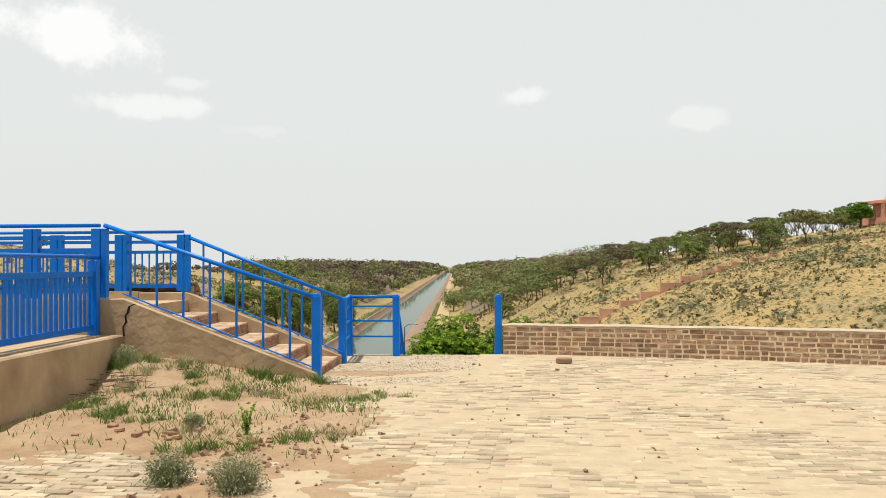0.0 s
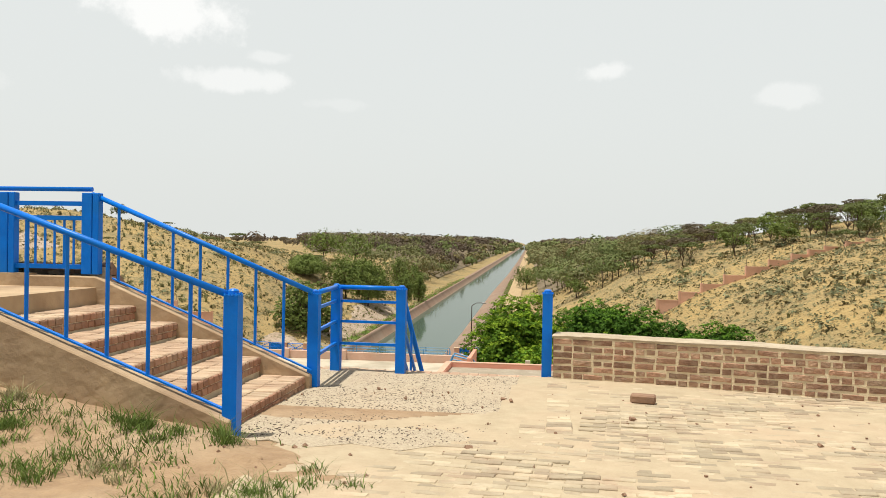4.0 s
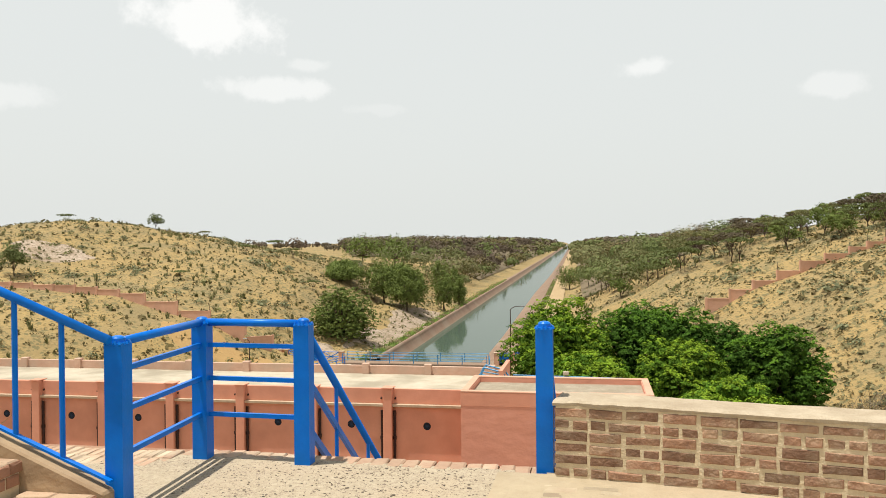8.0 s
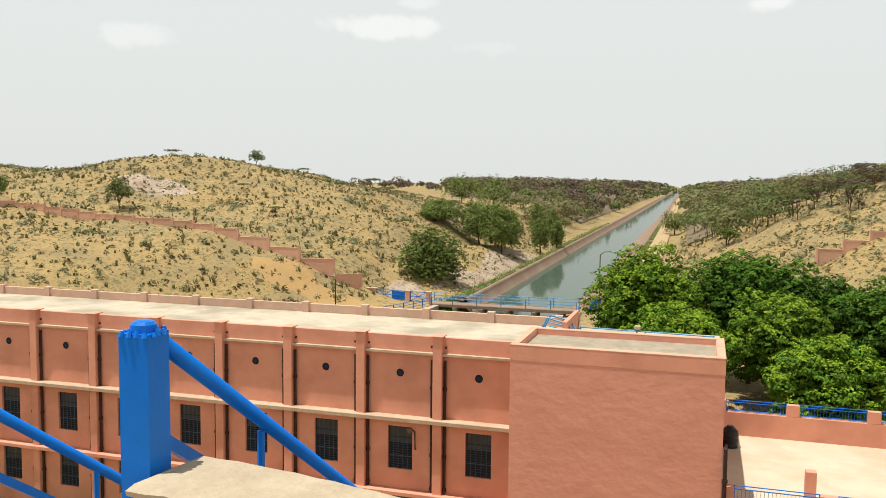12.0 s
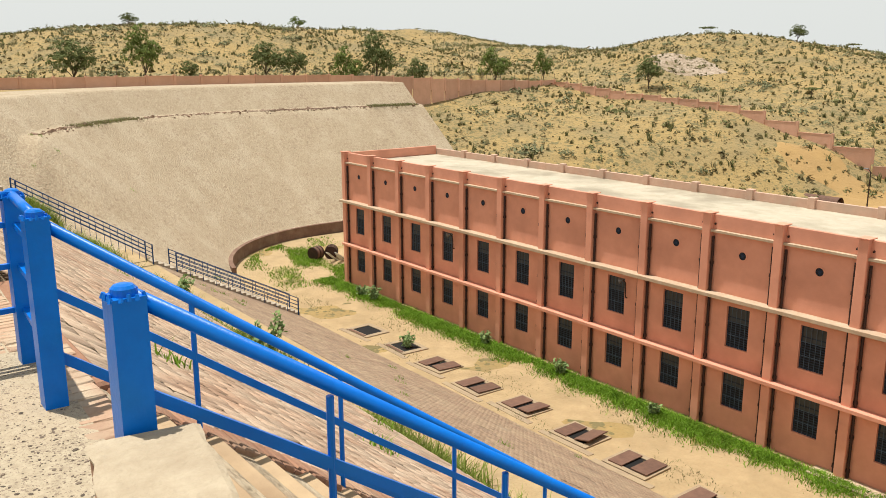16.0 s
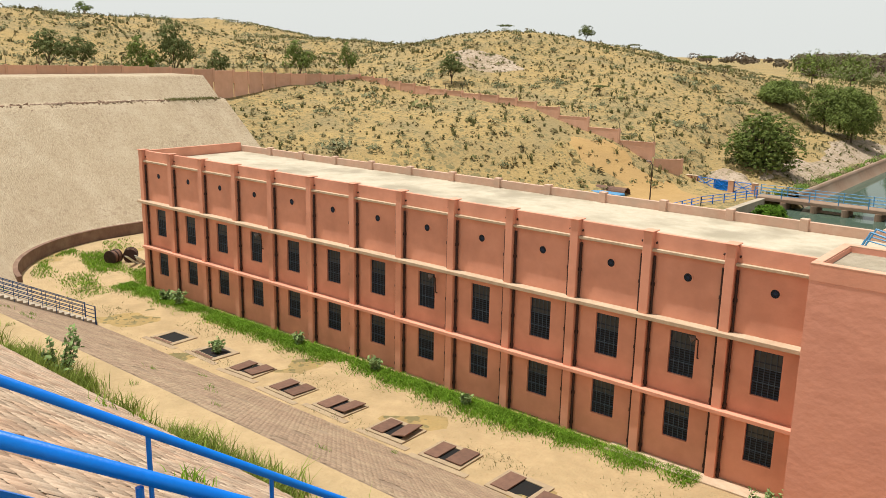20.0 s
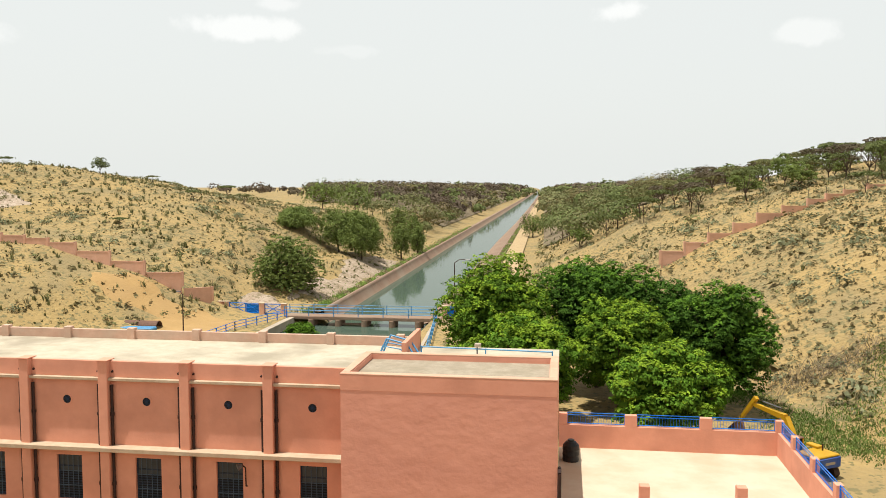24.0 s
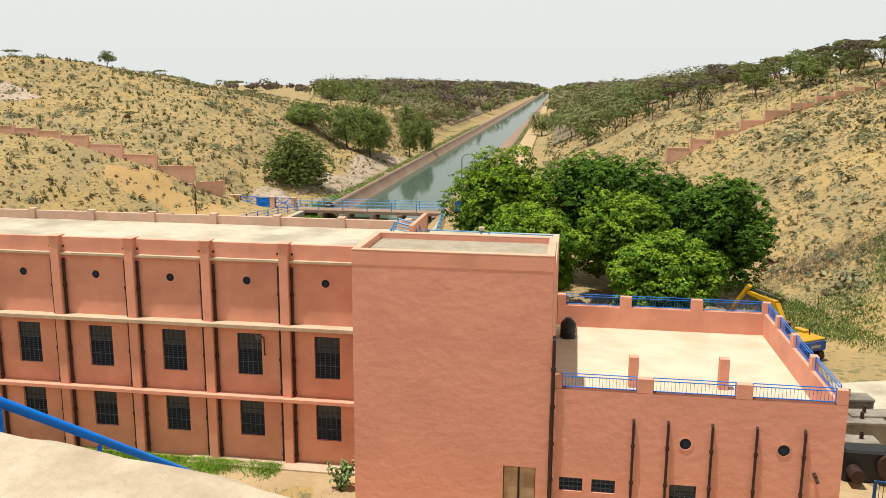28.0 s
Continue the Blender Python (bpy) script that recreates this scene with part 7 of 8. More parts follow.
def build_roof_bits():
    lamp_post(-2.0, 60, GZ, 9.0, 1.3, "slim dark street lamp with a curved arm by the canal")
    lamp_post(-35.2, 62, GZ, 4.6, -0.7, "short dark lamp post behind the pump house")
    pipe_railing([(3.4, 6.4, -5.89), (9.6, 5.9, -5.89)], 0.4, M_LTBLUE, "thin pale blue pipe rail on the roof behind the tower", "roof rails", 3.0, 0.03, 0)
    lad = thing("roof_ladder", "pale blue bent steel ladder rails over the roof edge", "ladder")
    for y in (5.4, 6.3):
        part("ladder_rail", Geo().path([(3.5, y - 0.4, -5.9), (2.9, y, -5.2), (1.9, y + 0.2, -5.0), (1.5, y + 0.2, -5.89)], 0.045, 6), M_LTBLUE, lad)
        part("ladder_rail", Geo().path([(3.1, y - 0.3, -5.9), (2.6, y, -5.45), (1.7, y + 0.2, -5.35), (1.5, y + 0.2, -5.89)], 0.03, 6), M_LTBLUE, lad)
    part("upstand", Geo().box(2.8, 3.0, 4.6, BACK_Y, -5.9, -5.0), M_PINK, lad)
    e = thing("scrap_trough", "rusty broken trough and blue tarpaulin behind the pump house", "scrap", at=pose(-41.5, 64, GZ))
    g = Geo()
    for i in range(10):
        a, b = math.pi * i / 10, math.pi * (i + 1) / 10
        g.quad((-2.2, math.cos(a) * 0.9, math.sin(a) * 1.0), (2.2, math.cos(a) * 0.9, math.sin(a) * 1.0), (2.2, math.cos(b) * 0.9, math.sin(b) * 1.0), (-2.2, math.cos(b) * 0.9, math.sin(b) * 1.0))
        g.quad((-2.2, math.cos(b) * 0.8, math.sin(b) * 0.9), (2.2, math.cos(b) * 0.8, math.sin(b) * 0.9), (2.2, math.cos(a) * 0.8, math.sin(a) * 0.9), (-2.2, math.cos(a) * 0.8, math.sin(a) * 0.9))
    part("trough", g, M_RUST, e)
    part("tarpaulin", Geo().box(-4.5, 2.5, -2.4, -1.1, 0.0, 0.5), M_LTBLUE, e, "faded blue tarpaulin", bevel=0.12)
    # floodlight on the parapet post
    part("post", Geo().tube((6.1, 6.2, -5.89), (6.1, 6.2, -5.35), 0.04, 6), M_STEEL, lad)
    part("lamp_head", Geo().box(5.98, 6.28, 6.05, 6.3, -5.4, -5.22), M_PALE, lad, bevel=0.03)


M_DEEPBLUE = mat("scuffed_deep_blue", (0.03, 0.10, 0.42), (0.02, 0.07, 0.30), 4, 0.5, 0.1, 30, stain=(0.15, 0.2, 0.35), stain_scale=2, stain_amt=0.4)


def build_excavator():
    e = thing("excavator", "yellow tracked excavator with a blue counterweight parked on sand", "excavator", at=pose(25.0, 20.2, GZ, 0, 0, 124) @ Matrix.Scale(0.8, 4))
    for y in (-1.05, 1.05):
        prof = [(-1.7, 0.3), (-1.5, 0.02), (1.5, 0.02), (1.75, 0.3), (1.6, 0.68), (1.3, 0.8), (-1.3, 0.8), (-1.6, 0.68)]
        g = Geo()
        n = len(prof)
        g.v = [(x, y - 0.28, z) for x, z in prof] + [(x, y + 0.28, z) for x, z in prof]
        g.f = [tuple(range(n)), tuple(range(2 * n - 1, n - 1, -1))] + [(i, n + i, n + (i + 1) % n, (i + 1) % n) for i in range(n)]
        tr = part("track", g, M_DARKPIPE, e)
        for k in range(14):
            x = -1.5 + k * 0.23
            part("track_shoe", Geo().box(x - 0.08, x + 0.08, y - 0.32, y + 0.32, 0.79, 0.84), M_DARKPIPE, tr)
    part("turntable", Geo().tube((0, 0, 0.8), (0, 0, 1.0), 0.8, 20), M_DARKPIPE, e)
    part("deck", Geo().box(-1.3, 1.5, -1.25, 1.25, 1.0, 1.25), M_YELLOW, e, bevel=0.04)
    cw = Geo().prism([(-1.9, -1.1), (-1.5, -1.35), (-0.6, -1.35), (-0.6, 1.35), (-1.5, 1.35), (-1.9, 1.1)][::-1], 1.0, 1.72)
    c = part("counterweight", cw, M_DEEPBLUE, e, "scuffed blue counterweight")
    part("maker_mark", Geo().box(-1.915, -1.9, -0.5, 0.5, 1.25, 1.45), M_PALE, c)
    part("engine_hood", Geo().box(-1.75, 0.2, -1.2, 1.2, 1.72, 1.9), M_YELLOW, e, bevel=0.06)
    part("exhaust", Geo().tube((-0.6, -0.7, 1.9), (-0.6, -0.7, 2.4), 0.06, 8), M_DARKPIPE, e)
    part("tool_box", Geo().box(-0.2, 0.9, -1.2, -0.6, 1.9, 2.1), M_YELLOW, e, bevel=0.04)
    cab = Geo()
    cab.box(0.2, 1.5, 0.4, 1.25, 1.25, 1.75)
    for x in (0.24, 1.46):
        for y in (0.44, 1.21):
            cab.box(x - 0.05, x + 0.05, y - 0.05, y + 0.05, 1.75, 2.75)
    k = part("cab", cab, M_YELLOW, e)
    part("cab_roof", Geo().box(0.15, 1.55, 0.36, 1.28, 2.75, 2.87), M_RUST, k, bevel=0.04)
    part("cab_glass", Geo().box(0.3, 1.4, 0.46, 1.19, 1.75, 2.74), M_GLASS, k)
    part("boom", Geo().tube((1.2, -0.3, 1.4), (2.6, -0.3, 3.7), 0.28, 4, 0.32).tube((2.6, -0.3, 3.7), (6.0, -0.3, 4.0), 0.32, 4, 0.18), M_YELLOW, e)
    part("boom_cylinder", Geo().tube((1.6, -0.6, 1.3), (2.9, -0.6, 3.6), 0.09, 8).tube((1.6, 0.0, 1.3), (2.9, 0.0, 3.6), 0.09, 8), M_STEEL, e)
    part("stick", Geo().tube((5.6, -0.3, 4.6), (7.6, -0.3, 2.0), 0.24, 4, 0.17), M_YELLOW, e)
    part("stick_cylinder", Geo().tube((3.0, -0.3, 4.3), (4.9, -0.3, 4.42), 0.07, 8), M_STEEL, e)
    b = Geo()
    prof = [(7.5, 2.1), (8.1, 1.5), (8.0, 0.8), (7.3, 0.6), (7.1, 1.1)]
    n = len(prof)
    b.v = [(x, -0.85, z) for x, z in prof] + [(x, 0.25, z) for x, z in prof]
    b.f = [tuple(range(n)), tuple(range(2 * n - 1, n - 1, -1))] + [(i, n + i, n + (i + 1) % n, (i + 1) % n) for i in range(n)]
    part("bucket", b, M_RUST, e)


M_GREYCONC = mat("weathered_grey_concrete", (0.36, 0.32, 0.26), (0.24, 0.21, 0.17), 2.0, 0.9, 0.3, 12, stain=(0.12, 0.10, 0.08), stain_scale=0.9, stain_amt=0.7)


def build_side_yard():
    # stacked concrete units and dark machinery beside the annex
    for i, (x, y, z, sx, sy, sz, rz) in enumerate(((23.9, 8.6, 0, 1.9, 0.4, 1.5, 6), (24.0, 6.6, 0, 1.8, 0.4, 1.1, 4), (25.8, 7.4, 0, 1.6, 0.35, 1.2, 8), (23.6, 4.6, 0, 1.2, 0.35, 0.9, 3))):
        e = thing("concrete_beam", "grey precast concrete beam stacked beside the annex", "beam", "precast beams", at=pose(x, y, GZ + z, 0, 0, rz))
        part("beam", Geo().box(-sx, sx, -sy, sy, 0.0, sz).box(-sx, sx, -sy - 0.12, sy + 0.12, sz, sz + 0.15), M_GREYCONC, e, bevel=0.03)
        for k in (-0.5, 0.4):
            part("lifting_lug", Geo().tube((k * sx, 0, sz + 0.15), (k * sx, 0, sz + 0.5), 0.09, 6), M_DARKPIPE, e)
    e = thing("valve_block", "dark greasy steel valve machinery stored beside the annex", "machinery", at=pose(24.2, 2.6, GZ))
    part("casing", Geo().box(-1.6, 2.0, -0.5, 0.5, 0, 1.5), M_BLACK, e, bevel=0.1)
    part("wheel", Geo().tube((0.3, -0.55, 0.9), (0.3, -0.75, 0.9), 0.6, 18), M_DARKPIPE, e)
    part("pipe_stub", Geo().tube((-1.2, -0.4, 0.6), (-1.2, -1.2, 0.6), 0.3, 12), M_DARKPIPE, e)
    g = thing("yard_gate", "navy blue barred yard gate beside the annex", "gate", at=pose(22.6, -1.6, GZ, 0, 0, 4))
    for x in (0, 2.6):
        part("gate_post", Geo().box(x - 0.05, x + 0.05, -0.05, 0.05, 0, 1.9), M_NAVY, g)
    for z in (0.15, 0.95, 1.85):
        part("gate_rail", Geo().box(0.05, 2.55, -0.03, 0.03, z - 0.04, z + 0.04), M_NAVY, g)
    for i in range(1, 16):
        part("gate_bar", Geo().tube((2.6 * i / 16, 0, 0.15), (2.6 * i / 16, 0, 1.85), 0.012, 5), M_NAVY, g)
    g = Geo().prism([(21.0, 10.6), (46, 11.6), (46, 19.5), (34, 17.6), (26.5, 15.2), (21.0, 14.6)], GZ - 0.1, GZ + 0.1)
    tagged(new("concrete_road", g.mesh("concrete_road", M_ROOF)), "pale concrete road passing behind the annex", "road", kind="structure")
    pz = float(land_z(83, 108)) - 0.2
    p = thing("hilltop_shrine", "small pink pillared shrine with a white tiered spire on the hilltop", "shrine", at=pose(83, 108, pz, 0, 0, 8))
    part("base", Geo().box(-4.4, 4.4, -3, 3, -0.6, 1.0), M_PINK, p)
    for x in (-4.1, -2.1, 0, 2.1, 4.1):
        for y in (-2.7, 2.7):
            part("column", Geo().box(x - 0.25, x + 0.25, y - 0.25, y + 0.25, 1.0, 3.5), M_PINK, p)
    part("inner_wall", Geo().box(-2.6, 3.6, -1.6, 1.8, 1.0, 3.5), M_WALLPANEL, p)
    part("roof", Geo().box(-4.6, 4.6, -3.2, 3.2, 3.5, 4.1), M_PINK, p, bevel=0.05)
    part("balustrade", Geo().box(-3.8, 3.8, -2.85, -2.6, 1.1, 1.7), M_PINK, p)
    sp, z = Geo(), 4.1
    for i in range(8):
        r = 1.7 * (1 - (i / 8.6) ** 1.5)
        sp.tube((0, 0, z), (0, 0, z + 0.5), r, 12, r * 0.93)
        sp.tube((0, 0, z + 0.5), (0, 0, z + 0.62), r * 1.0, 12, r * 0.9)
        z += 0.62
    part("spire", sp, M_WHITE, p, "whitewashed tiered spire")
    part("finial", Geo().tube((0, 0, z), (0, 0, z + 2.2), 0.06, 6, 0.03), M_DARKPIPE, p)
    broad_tree("bright green tree beside the hilltop shrine", 76.3, 107, 12.6, 2.4, 91, z0=float(land_z(76.3, 107)), low=float(land_z(76.3, 107)) + 1.0, group="hilltop trees")


M_WHITE = mat("whitewash", (0.85, 0.84, 0.80), (0.74, 0.72, 0.67), 2, 0.85, 0.1, 15)
build_roof_bits()
build_excavator()
build_side_yard()


M_BARKPALE = leaf_mat("dead_twigs", (0.36, 0.29, 0.20), 0.4)


def build_green_flat():
    """Weeds and dry brush on the flat beyond the annex."""
    rng = np.random.default_rng(77)
    n = 36000
    x, y = rng.uniform(21, 40, n), rng.uniform(21, 41, n)
    k = (np.sin(x * 0.5 + y * 0.2) + np.sin(y * 0.35 - x * 0.3) + rng.normal(size=n) * 0.5 > 0.2) & (y > 16 + (x - 20) * 0.5)
    x, y = x[k], y[k]
    root = np.stack([x, y, land_z(x, y)], 1)
    tagged(new("flat_weeds", blades("flat_weeds", root, rng.uniform(0.06, 0.3, len(x)), M_TUFT, 0.9, 0.035, 78)), "green weeds on the flat beyond the annex", "weeds", kind="stuff")
    n = 1500
    x, y = rng.normal(32, 3.4, n), rng.normal(40.5, 1.3, n)
    root = np.stack([x, y, land_z(x, y)], 1)
    tagged(new("dry_brush", blades("dry_brush", root, rng.uniform(0.25, 0.8, n), M_BARKPALE, 1.5, 0.02, 79)), "tangle of dry grey brush at the hill's foot", "brush", kind="stuff")


build_green_flat()

# ---- bricks, pavers and other pieces ----


def brick_mesh(name, l, w, h, material, chip=0.006, seed=0):
    """A worn brick: a box with its top edges rounded and corners knocked about."""
    rng = random.Random(seed)
    g = Geo()
    j = lambda: (rng.random() - 0.5) * 2 * chip
    b = chip * 1.6
    ring0 = [(0, 0), (l, 0), (l, w), (0, w)]
    ring1 = [(b, b), (l - b, b), (l - b, w - b), (b, w - b)]
    g.v = [(x, y, 0) for x, y in ring0] + [(x + j() * 0.4, y + j() * 0.4, h - b) for x, y in ring0] + [(x + j(), y + j(), h + j() * 0.5) for x, y in ring1]
    g.f = [(i, (i + 1) % 4, 4 + (i + 1) % 4, 4 + i) for i in range(4)] + [(4 + i, 4 + (i + 1) % 4, 8 + (i + 1) % 4, 8 + i) for i in range(4)] + [(8, 9, 10, 11)]
    return g.mesh(name, material)


def build_wall_bricks():
    rng = random.Random(12)
    stretch = [brick_mesh("brick", 0.208 + 0.01 * (k % 2), (WALL_H - 0.03) / 6 - 0.022 + 0.004 * (k % 3), 0.058, M_BRICK, 0.005, k) for k in range(6)]
    head = [brick_mesh("brick", 0.098, (WALL_H - 0.03) / 6 - 0.023 + 0.004 * (k % 3), 0.058, M_BRICK, 0.005, 20 + k) for k in range(4)]
    turn = pose(0, 0, 0, 90, 0, 0)        # lay the worn face outwards
    far = Geo()
    count = 0
    courses = 6
    ch = (WALL_H - 0.03) / courses
    for c in range(courses):
        u = 0.0
        mixed = c % 2 == 1
        while u < 14:
            long = rng.random() > (0.12 if mixed else 0.72)
            L = 0.214 if long else 0.098
            m = wall_pose(u) @ Matrix.Translation((0.004, 0.0395 + rng.random() * 0.005, c * ch + 0.004 + rng.uniform(-0.004, 0.004))) @ turn @ pose(0, 0, 0, 0, 0, rng.uniform(-1.6, 1.6))
            if count < 290 and u < 5.6:
                o = part("brick", rng.choice(stretch if long else head), None, WALL)
                o.matrix_basis = m
                count += 1
            else:
                me = rng.choice(stretch if long else head)
                k = len(far.v)
                far.v += [tuple(m @ v.co) for v in me.vertices]
                far.f += [tuple(k + i for i in p.vertices) for p in me.polygons]
            u += L + 0.014 + rng.random() * 0.01
    o = part("far_bricks", far, M_BRICK_J, WALL)
    o["kind"] = "stuff"
    # the wall's back
    back = Geo()
    for c in range(courses):
        u = 0.12 * (c % 2)
        while u < 5:
            L = 0.214 if rng.random() > 0.3 else 0.098
            me = rng.choice(stretch if L > 0.2 else head)
            m = wall_pose(u + L) @ Matrix.Translation((0, WALL_T - 0.056 + rng.random() * 0.008, c * ch + 0.004)) @ pose(0, 0, 0, 0, 0, 180) @ turn
            k = len(back.v)
            back.v += [tuple(m @ v.co) for v in me.vertices]
            back.f += [tuple(k + i for i in p.vertices) for p in me.polygons]
            u += L + 0.016 + rng.random() * 0.01
    o = part("back_bricks", back, M_BRICK_J, WALL)
    o["kind"] = "stuff"
    # bricks of the wall's end face
    for c in range(courses):
        for k in range(1 if c % 2 else 2):
            o = part("brick", rng.choice(stretch if c % 2 else head), None, WALL)
            o.matrix_basis = wall_pose(0) @ Matrix.Translation((0.048, 0.06 + k * 0.13 + (0 if not c % 2 else 0.21) + (0.0 if c % 2 else 0.1), c * ch + 0.004)) @ pose(0, 0, 0, 0, 0, -90) @ turn


def build_pavers():
    pav = tagged(new("paving"), "sand-covered worn brick paving of the plaza", "paving", kind="structure")
    rng = random.Random(8)
    kinds = [brick_mesh("paver", 0.222, 0.074, 0.05, M_PAVER, 0.004, 40 + k) for k in range(6)]
    near, far = 0, Geo()
    rot = radians(-5)
    ca, sa = math.cos(rot), math.sin(rot)
    for r in range(165):
        for q in range(-16, 62):
            u, v = -1.2 + q * 0.23 + (0.115 if r % 2 else 0), -11.0 + r * 0.0795
            x, y = 6.3 + u * ca - v * sa, -33.2 + u * sa + v * ca
            left = np.interp(-y, [33.0, 34.95, 35.05, 35.9, 36.5, 41, 46], [7.47, 7.46, 7.05, 5.9, 5.5, 5.75, 6.0])
            wf = -32.12 - max(0, x - 7.36) * 0.17 - max(0, x - 9.4) * 0.16
            if (x < left and not (y < -39.7 + 0.3 * math.sin(x * 4) and 2.5 < x < 4.8 + 0.3 * math.sin(y * 5))) or y > wf - 0.14 or x > 15.5:
                continue
            if y > -33.2 and x < 7.1:
                continue
            dz = -0.049 + rng.uniform(-0.007, 0.005) + 0.006 * math.sin(x * 2.1) * math.sin(y * 1.7)
            if rng.random() < 0.07:
                dz -= 0.012
            m = Matrix.Translation((x, y, dz)) @ pose(0, 0, 0, rng.uniform(-1.6, 1.6), rng.uniform(-1.2, 1.2), -5 + rng.uniform(-3.5, 3.5))
            if near < 295 and -34.9 < y < -33.2 and 7.5 < x < 10.4:
                o = part("paver", rng.choice(kinds), None, pav)
                o.matrix_basis = m
                near += 1
            else:
                me = rng.choice(kinds)
                k = len(far.v)
                far.v += [tuple(m @ w.co) for w in me.vertices]
                far.f += [tuple(k + i for i in p.vertices) for p in me.polygons]
    o = part("outer_pavers", far, M_PAVER_J, pav)
    o["kind"] = "stuff"
    # wind-blown sand lying over the joints, thicker here and there
    xs, ys = np.arange(5.2, 16.2, 0.055), np.arange(-46, -31.9, 0.055)
    X, Y = np.meshgrid(xs, ys)
    Z = -0.0016 + 0.0062 * np.sin(X * 2.7 + 1.3 * np.sin(Y * 1.9)) * np.sin(Y * 3.1 + X * 0.6) + 0.003 * np.sin(X * 7.3 + Y * 2) * np.sin(Y * 11 + 2 * np.sin(X * 5)) + 0.002 * np.sin(X * 19 + Y * 4) * np.sin(Y * 31)
    wf = -32.1 - np.maximum(0, X - 7.36) * 0.17 - np.maximum(0, X - 9.4) * 0.16
    inside = (X > np.interp(-Y, [32, 34.2, 34.6, 35.2, 36, 46], [6.9, 6.75, 6.0, 5.0, 5.2, 5.3])) & (Y < wf + 0.1)
    i = np.arange(X.size).reshape(X.shape)
    ok = inside[:-1, :-1] & inside[1:, 1:]
    f = np.stack([i[:-1, :-1], i[:-1, 1:], i[1:, 1:], i[1:, :-1]], -1)[ok]
    me = bpy.data.meshes.new("joint_sand")
    me.from_pydata(np.stack([X, Y, Z], -1).reshape(-1, 3).tolist(), [], f.tolist())
    me.materials.append(M_JOINT)
    me.polygons.foreach_set("use_smooth", np.ones(len(f), bool))
    tagged(new("joint_sand", me), "pale wind-blown sand over the paving joints", "sand", kind="structure")


M_JOINT = mat("joint_sand", (0.56, 0.455, 0.305), (0.45, 0.355, 0.23), 4.5, 0.95, 0.6, 40, stain=(0.58, 0.42, 0.28), stain_scale=0.8, stain_amt=0.5)


M_PAVEREDGE = mat("dusty_red_edge_brick", (0.58, 0.40, 0.27), (0.48, 0.30, 0.20), 7, 0.92, 0.5, 36, rand=0.14, stain=(0.66, 0.54, 0.38), stain_scale=2.6, stain_amt=0.9)


M_TREAD = mat("dusty_tread_brick", (0.56, 0.40, 0.27), (0.47, 0.31, 0.20), 7, 0.92, 0.5, 36, rand=0.16, stain=(0.62, 0.49, 0.33), stain_scale=1.6, stain_amt=0.7)


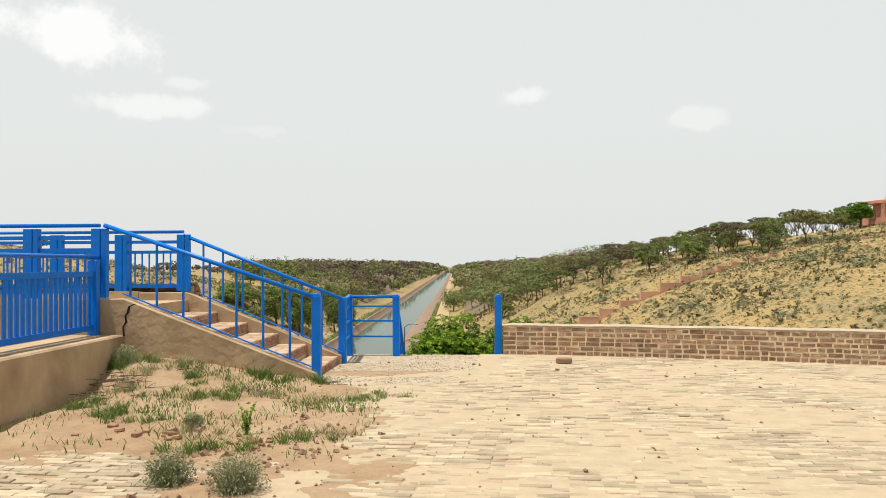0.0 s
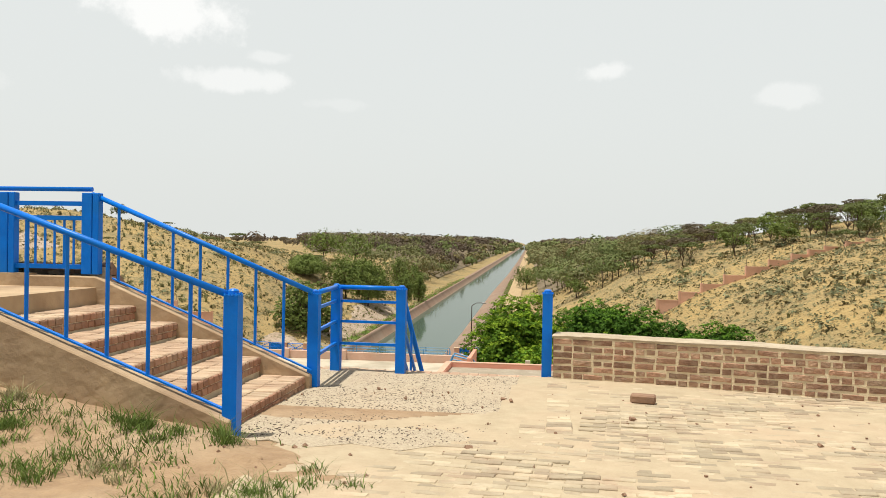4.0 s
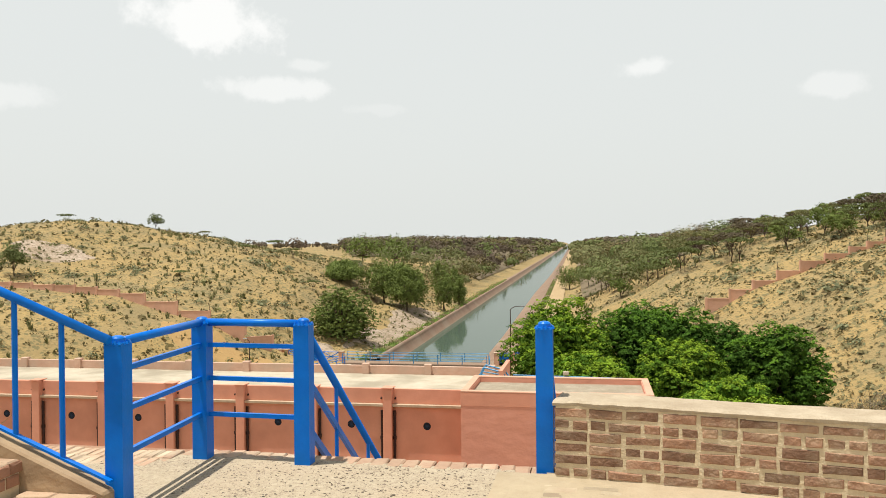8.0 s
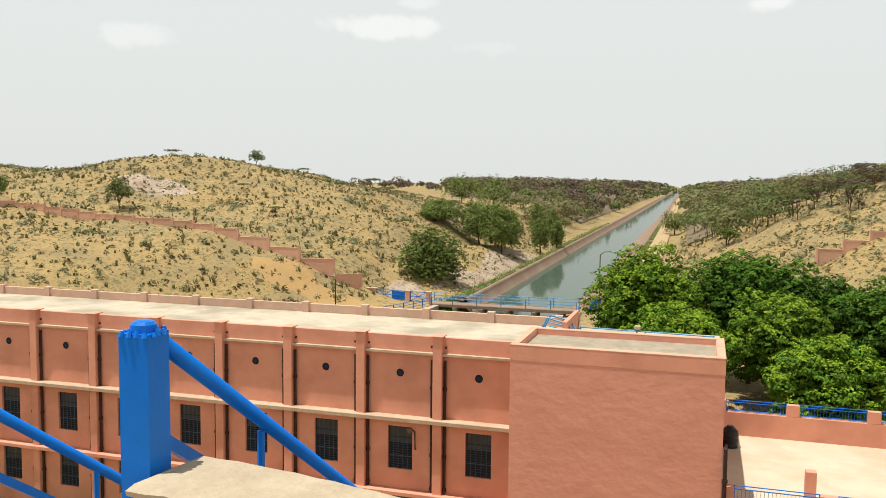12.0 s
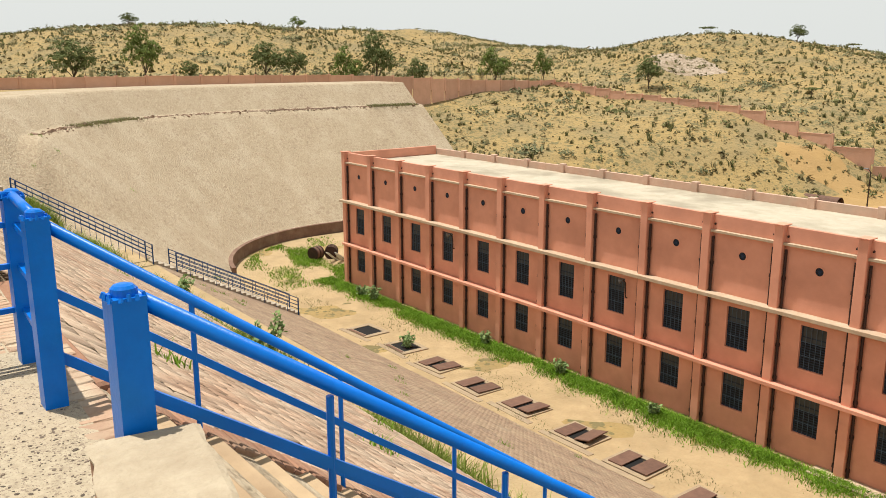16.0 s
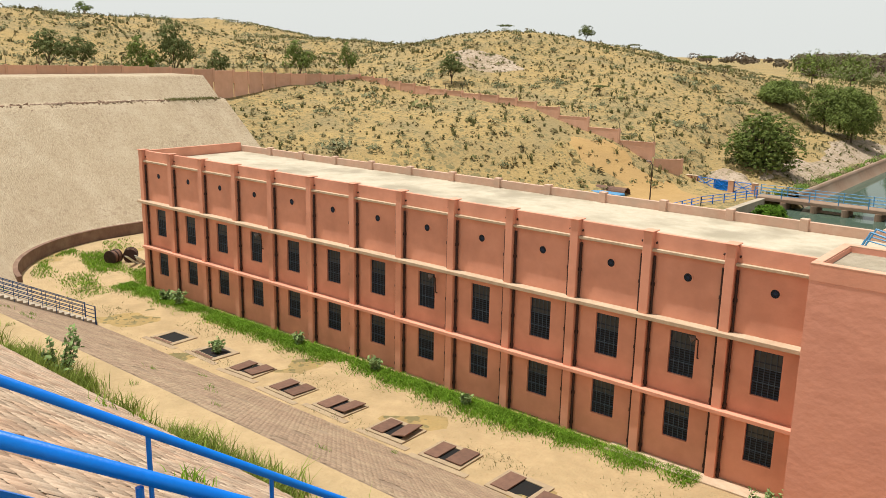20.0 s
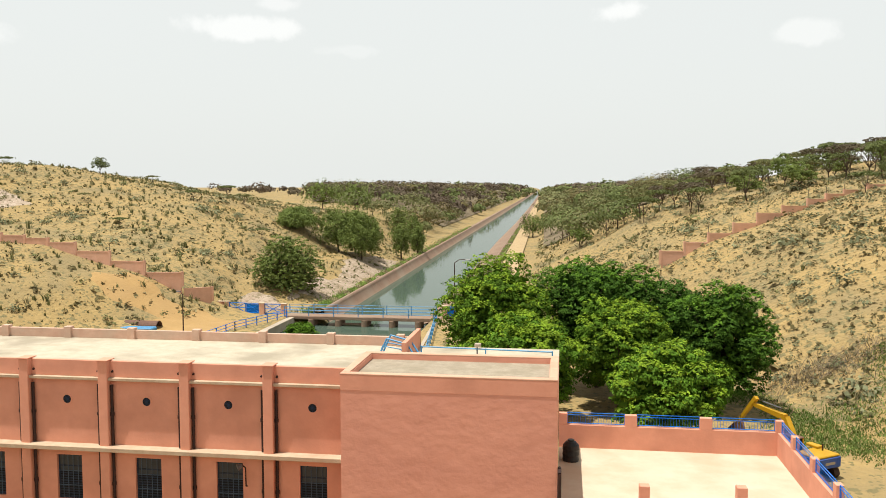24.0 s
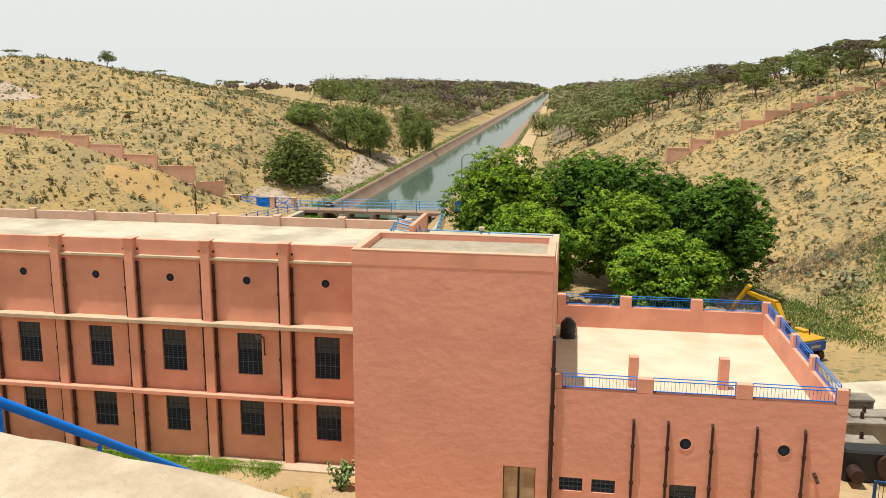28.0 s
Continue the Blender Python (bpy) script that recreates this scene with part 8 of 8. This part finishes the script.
def build_step_bricks():
    st = bpy.data.objects["platform_stair"]
    rng = random.Random(21)
    kinds = [brick_mesh("brick", 0.105, 0.066, 0.045, M_STEPBRICK, 0.006, 60 + k) for k in range(5)]
    treads = [brick_mesh("tread_brick", 0.222, 0.108, 0.045, M_TREAD, 0.006, 130 + k) for k in range(5)]
    turn = pose(0, 0, 0, 90, 0, 90)
    for x, z in ((4.67, 0.1), (4.18, 0.29), (3.72, 0.46), (3.24, 0.63), (2.76, 0.8)):
        for c in range(2):
            for k in range(19):
                o = part("brick", rng.choice(kinds), None, st)
                o.matrix_basis = Matrix.Translation((x - 0.038 + rng.random() * 0.008, -35.45 + k * 0.117 + (0.03 if c else 0), z - 0.152 + c * 0.074)) @ turn
        for row in range(2):
            for k in range(19):
                o = part("tread_brick", rng.choice(treads), None, st)
                o.matrix_basis = Matrix.Translation((x - 0.226 - row * 0.232, -35.44 + k * 0.117, z - 0.046 + rng.uniform(-0.004, 0.004))) @ pose(0, 0, 0, rng.uniform(-1, 1), rng.uniform(-1, 1), rng.uniform(-1.5, 1.5))
    # landing edge bricks at the head of the long stair
    g = bpy.data.objects["long_stair"]
    k2 = [brick_mesh("edge_brick", 0.11, 0.22, 0.06, M_PAVEREDGE, 0.006, 70 + k) for k in range(4)]
    for k in range(24):
        o = part("edge_brick", rng.choice(k2), None, g)
        o.matrix_basis = Matrix.Translation((4.42 + k * 0.117, -31.74 - 0.006 * k + rng.uniform(-0.01, 0.01), -0.118 + rng.uniform(-0.003, 0.004))) @ pose(0, 0, 0, 0, 0, rng.uniform(-2, 2))

    border = tagged(new("landing_border"), "border of reddish bricks laid on edge round the landing", "paving", kind="structure")
    k3 = [brick_mesh("brick", 0.072, 0.225, 0.06, M_PAVEREDGE, 0.006, 90 + k) for k in range(5)]
    for row in range(2):
        for k in range(24):
            o = part("brick", rng.choice(k3), None, border)
            o.matrix_basis = Matrix.Translation((2.55 + k * 0.078, -31.86 - row * 0.235 + rng.uniform(-0.008, 0.008), -0.108 + rng.uniform(-0.006, 0.006))) @ pose(0, 0, 0, rng.uniform(-1, 1), rng.uniform(-2, 2), rng.uniform(-1.5, 1.5))
    k4 = [brick_mesh("brick", 0.222, 0.108, 0.06, M_PAVER, 0.006, 110 + k) for k in range(5)]
    for row in range(2):
        for k in range(27):
            o = part("brick", rng.choice(k4), None, border)
            o.matrix_basis = Matrix.Translation((7.0 + row * 0.228, -35.0 + k * 0.114 + (0.05 if row else 0), -0.053 + landing_fall(-35.0 + k * 0.114) * (0.35 if row else 0.8) + rng.uniform(-0.004, 0.006))) @ pose(0, 0, 0, rng.uniform(-1, 1), rng.uniform(-1, 1), rng.uniform(-1.5, 1.5))
    q = np.random.default_rng(4)
    n = 900
    x, y = q.uniform(1.0, 2.9, n), -32.2 + q.normal(size=n) * 0.2
    tagged(new("gable_grass", blades("gable_grass", np.stack([x, y, np.full(n, 0.0)], 1), q.uniform(0.08, 0.28, n), M_DRYGRASS, 0.8, 0.006, 91)), "dry straw and green grass at the foot of the brick gable", "grass", kind="stuff")


def brick_field(name, label, x0, x1, y0, y1, lx, ly, gap, z_of, material, keep, seed, proud=0.007):
    """Uneven bricks laid over a slope, in courses that run along x."""
    rng = np.random.default_rng(seed)
    me = brick_mesh(name, lx, ly, 0.05, material, 0.006, seed)
    V = np.array([v.co for v in me.vertices])[4:]
    F = np.array([tuple(p.vertices) for p in me.polygons if min(p.vertices) >= 4]) - 4
    tz = (z_of(y1) - z_of(y0)) / (y1 - y0)
    step = (ly + gap) / math.hypot(1, tz)
    ys = np.arange(y0, y1, step)
    xs = np.arange(x0, x1, lx + gap)
    X, Y = np.meshgrid(xs, ys)
    X = X + (np.arange(len(ys)) % 2)[:, None] * lx * 0.5
    X, Y = X.ravel(), Y.ravel()
    k = keep(X, Y)
    X, Y = X[k], Y[k]
    Z = np.array([z_of(y) for y in ys])[np.searchsorted(ys, Y - 1e-6)]
    n = len(X)
    a = math.atan(tz) + radians(1.5) * rng.uniform(-1, 1, n)
    b = radians(2.0) * rng.uniform(-1, 1, n)
    c = radians(2.0) * rng.uniform(-1, 1, n)
    px, py, pz = V[None, :, 0] - V[None, :, 1] * c[:, None] + V[None, :, 2] * b[:, None], V[None, :, 1] + V[None, :, 0] * c[:, None], V[None, :, 2] - V[None, :, 0] * b[:, None]
    co = np.stack([px + X[:, None], py * np.cos(a)[:, None] - pz * np.sin(a)[:, None] + Y[:, None], py * np.sin(a)[:, None] + pz * np.cos(a)[:, None] + (Z - 0.036 + rng.uniform(-0.004, proud, n))[:, None]], -1).reshape(-1, 3)
    f = (F[None] + (np.arange(n) * len(V))[:, None, None]).reshape(-1, 4)
    me = bpy.data.meshes.new(name)
    me.vertices.add(len(co)); me.vertices.foreach_set("co", co.astype(np.float32).ravel())
    me.loops.add(f.size); me.loops.foreach_set("vertex_index", f.ravel().astype(np.int32))
    me.polygons.add(len(f)); me.polygons.foreach_set("loop_start", np.arange(0, f.size, 4, dtype=np.int32))
    me.materials.append(material)
    me.update(calc_edges=True)
    tagged(new(name, me), label, "bricks", kind="stuff")


def build_slope_bricks():
    rise = 4.65 / 6.55
    for y0, y1, ya, za, k, seed in ((-31.45, -25.05, -31.55, -0.1, 4.65 / 6.55, 33), (-25.0, -19.5, -25.0, -4.75, 5.55 / 5.7, 36)):
        brick_field("slope_bricks", "uneven bricks laid on edge in the upper embankment", -19, 12, y0, y1, 0.1, 0.235, 0.012, lambda y: za - (y - ya) * k, M_SLOPEBRICK, lambda x, y: (x < 5.2) | (x > 7.3), seed)
    brick_field("shoulder_bricks", "uneven bricks laid on edge below the platform kerb", -19, 2.2, -33.0, -31.45, 0.1, 0.235, 0.012, lambda y: (-31.56 - y) * 0.832, M_SLOPEBRICK, lambda x, y: x < 2.2, 34)
    brick_field("toe_bricks", "flat bricks lining the toe of the embankment", -38, 10, -16.7, -7.3, 0.23, 0.115, 0.014, lambda y: GZ + (-7.2 - y) * 5.1 / 9.6, M_TOEBRICK, lambda x, y: np.sin(x * 1.3 + y) + np.sin(y * 2.1 - x * 0.4) < 1.7, 35)
    # sloping brick cheeks beside the long stair
    st = bpy.data.objects["long_stair"]
    rc = random.Random(77)
    cheek = [brick_mesh("cheek_brick", 0.34, 0.074, 0.05, M_STEPBRICK, 0.006, 150 + k) for k in range(5)]
    for xa, xb in ((5.22, 5.56), (7.08, 7.36)):
        g = Geo()
        pr = [(-31.66, -0.09), (-26.0, -0.09 - 5.55 * rise), (-26.0, -1.4 - 5.55 * rise), (-31.66, -1.2)]
        g.v = [(xa, y, z) for y, z in pr] + [(xb, y, z) for y, z in pr]
        g.f = [(0, 1, 2, 3), (7, 6, 5, 4), (0, 4, 5, 1), (1, 5, 6, 2), (2, 6, 7, 3), (3, 7, 4, 0)]
        part("stair_cheek", g, M_STEPBRICK, st)
        # soldier course along its top
        a = math.atan(rise)
        for k in range(56):
            q = 0.1 + k * 0.083
            m = Matrix.Translation((xa - 0.01 + rc.uniform(-0.008, 0.008), -31.6 + q * math.cos(a), -0.09 - q * math.sin(a) + rc.uniform(-0.006, 0.012))) @ pose(0, 0, 0, -math.degrees(a) + rc.uniform(-2, 2), rc.uniform(-1, 1), rc.uniform(-2, 2))
            o = part("cheek_brick", rc.choice(cheek), None, st)
            o.matrix_basis = m @ Matrix.Diagonal(((xb - xa + 0.02) / 0.34, 1, 1, 1))


M_TOEBRICK = mat("toe_bricks", (0.42, 0.30, 0.205), (0.33, 0.225, 0.15), 5, 0.93, 0.4, 30, rand=0.16, island=True, stain=(0.50, 0.385, 0.25), stain_scale=0.6, stain_amt=0.6)
build_wall_bricks()
build_pavers()
build_step_bricks()
build_slope_bricks()
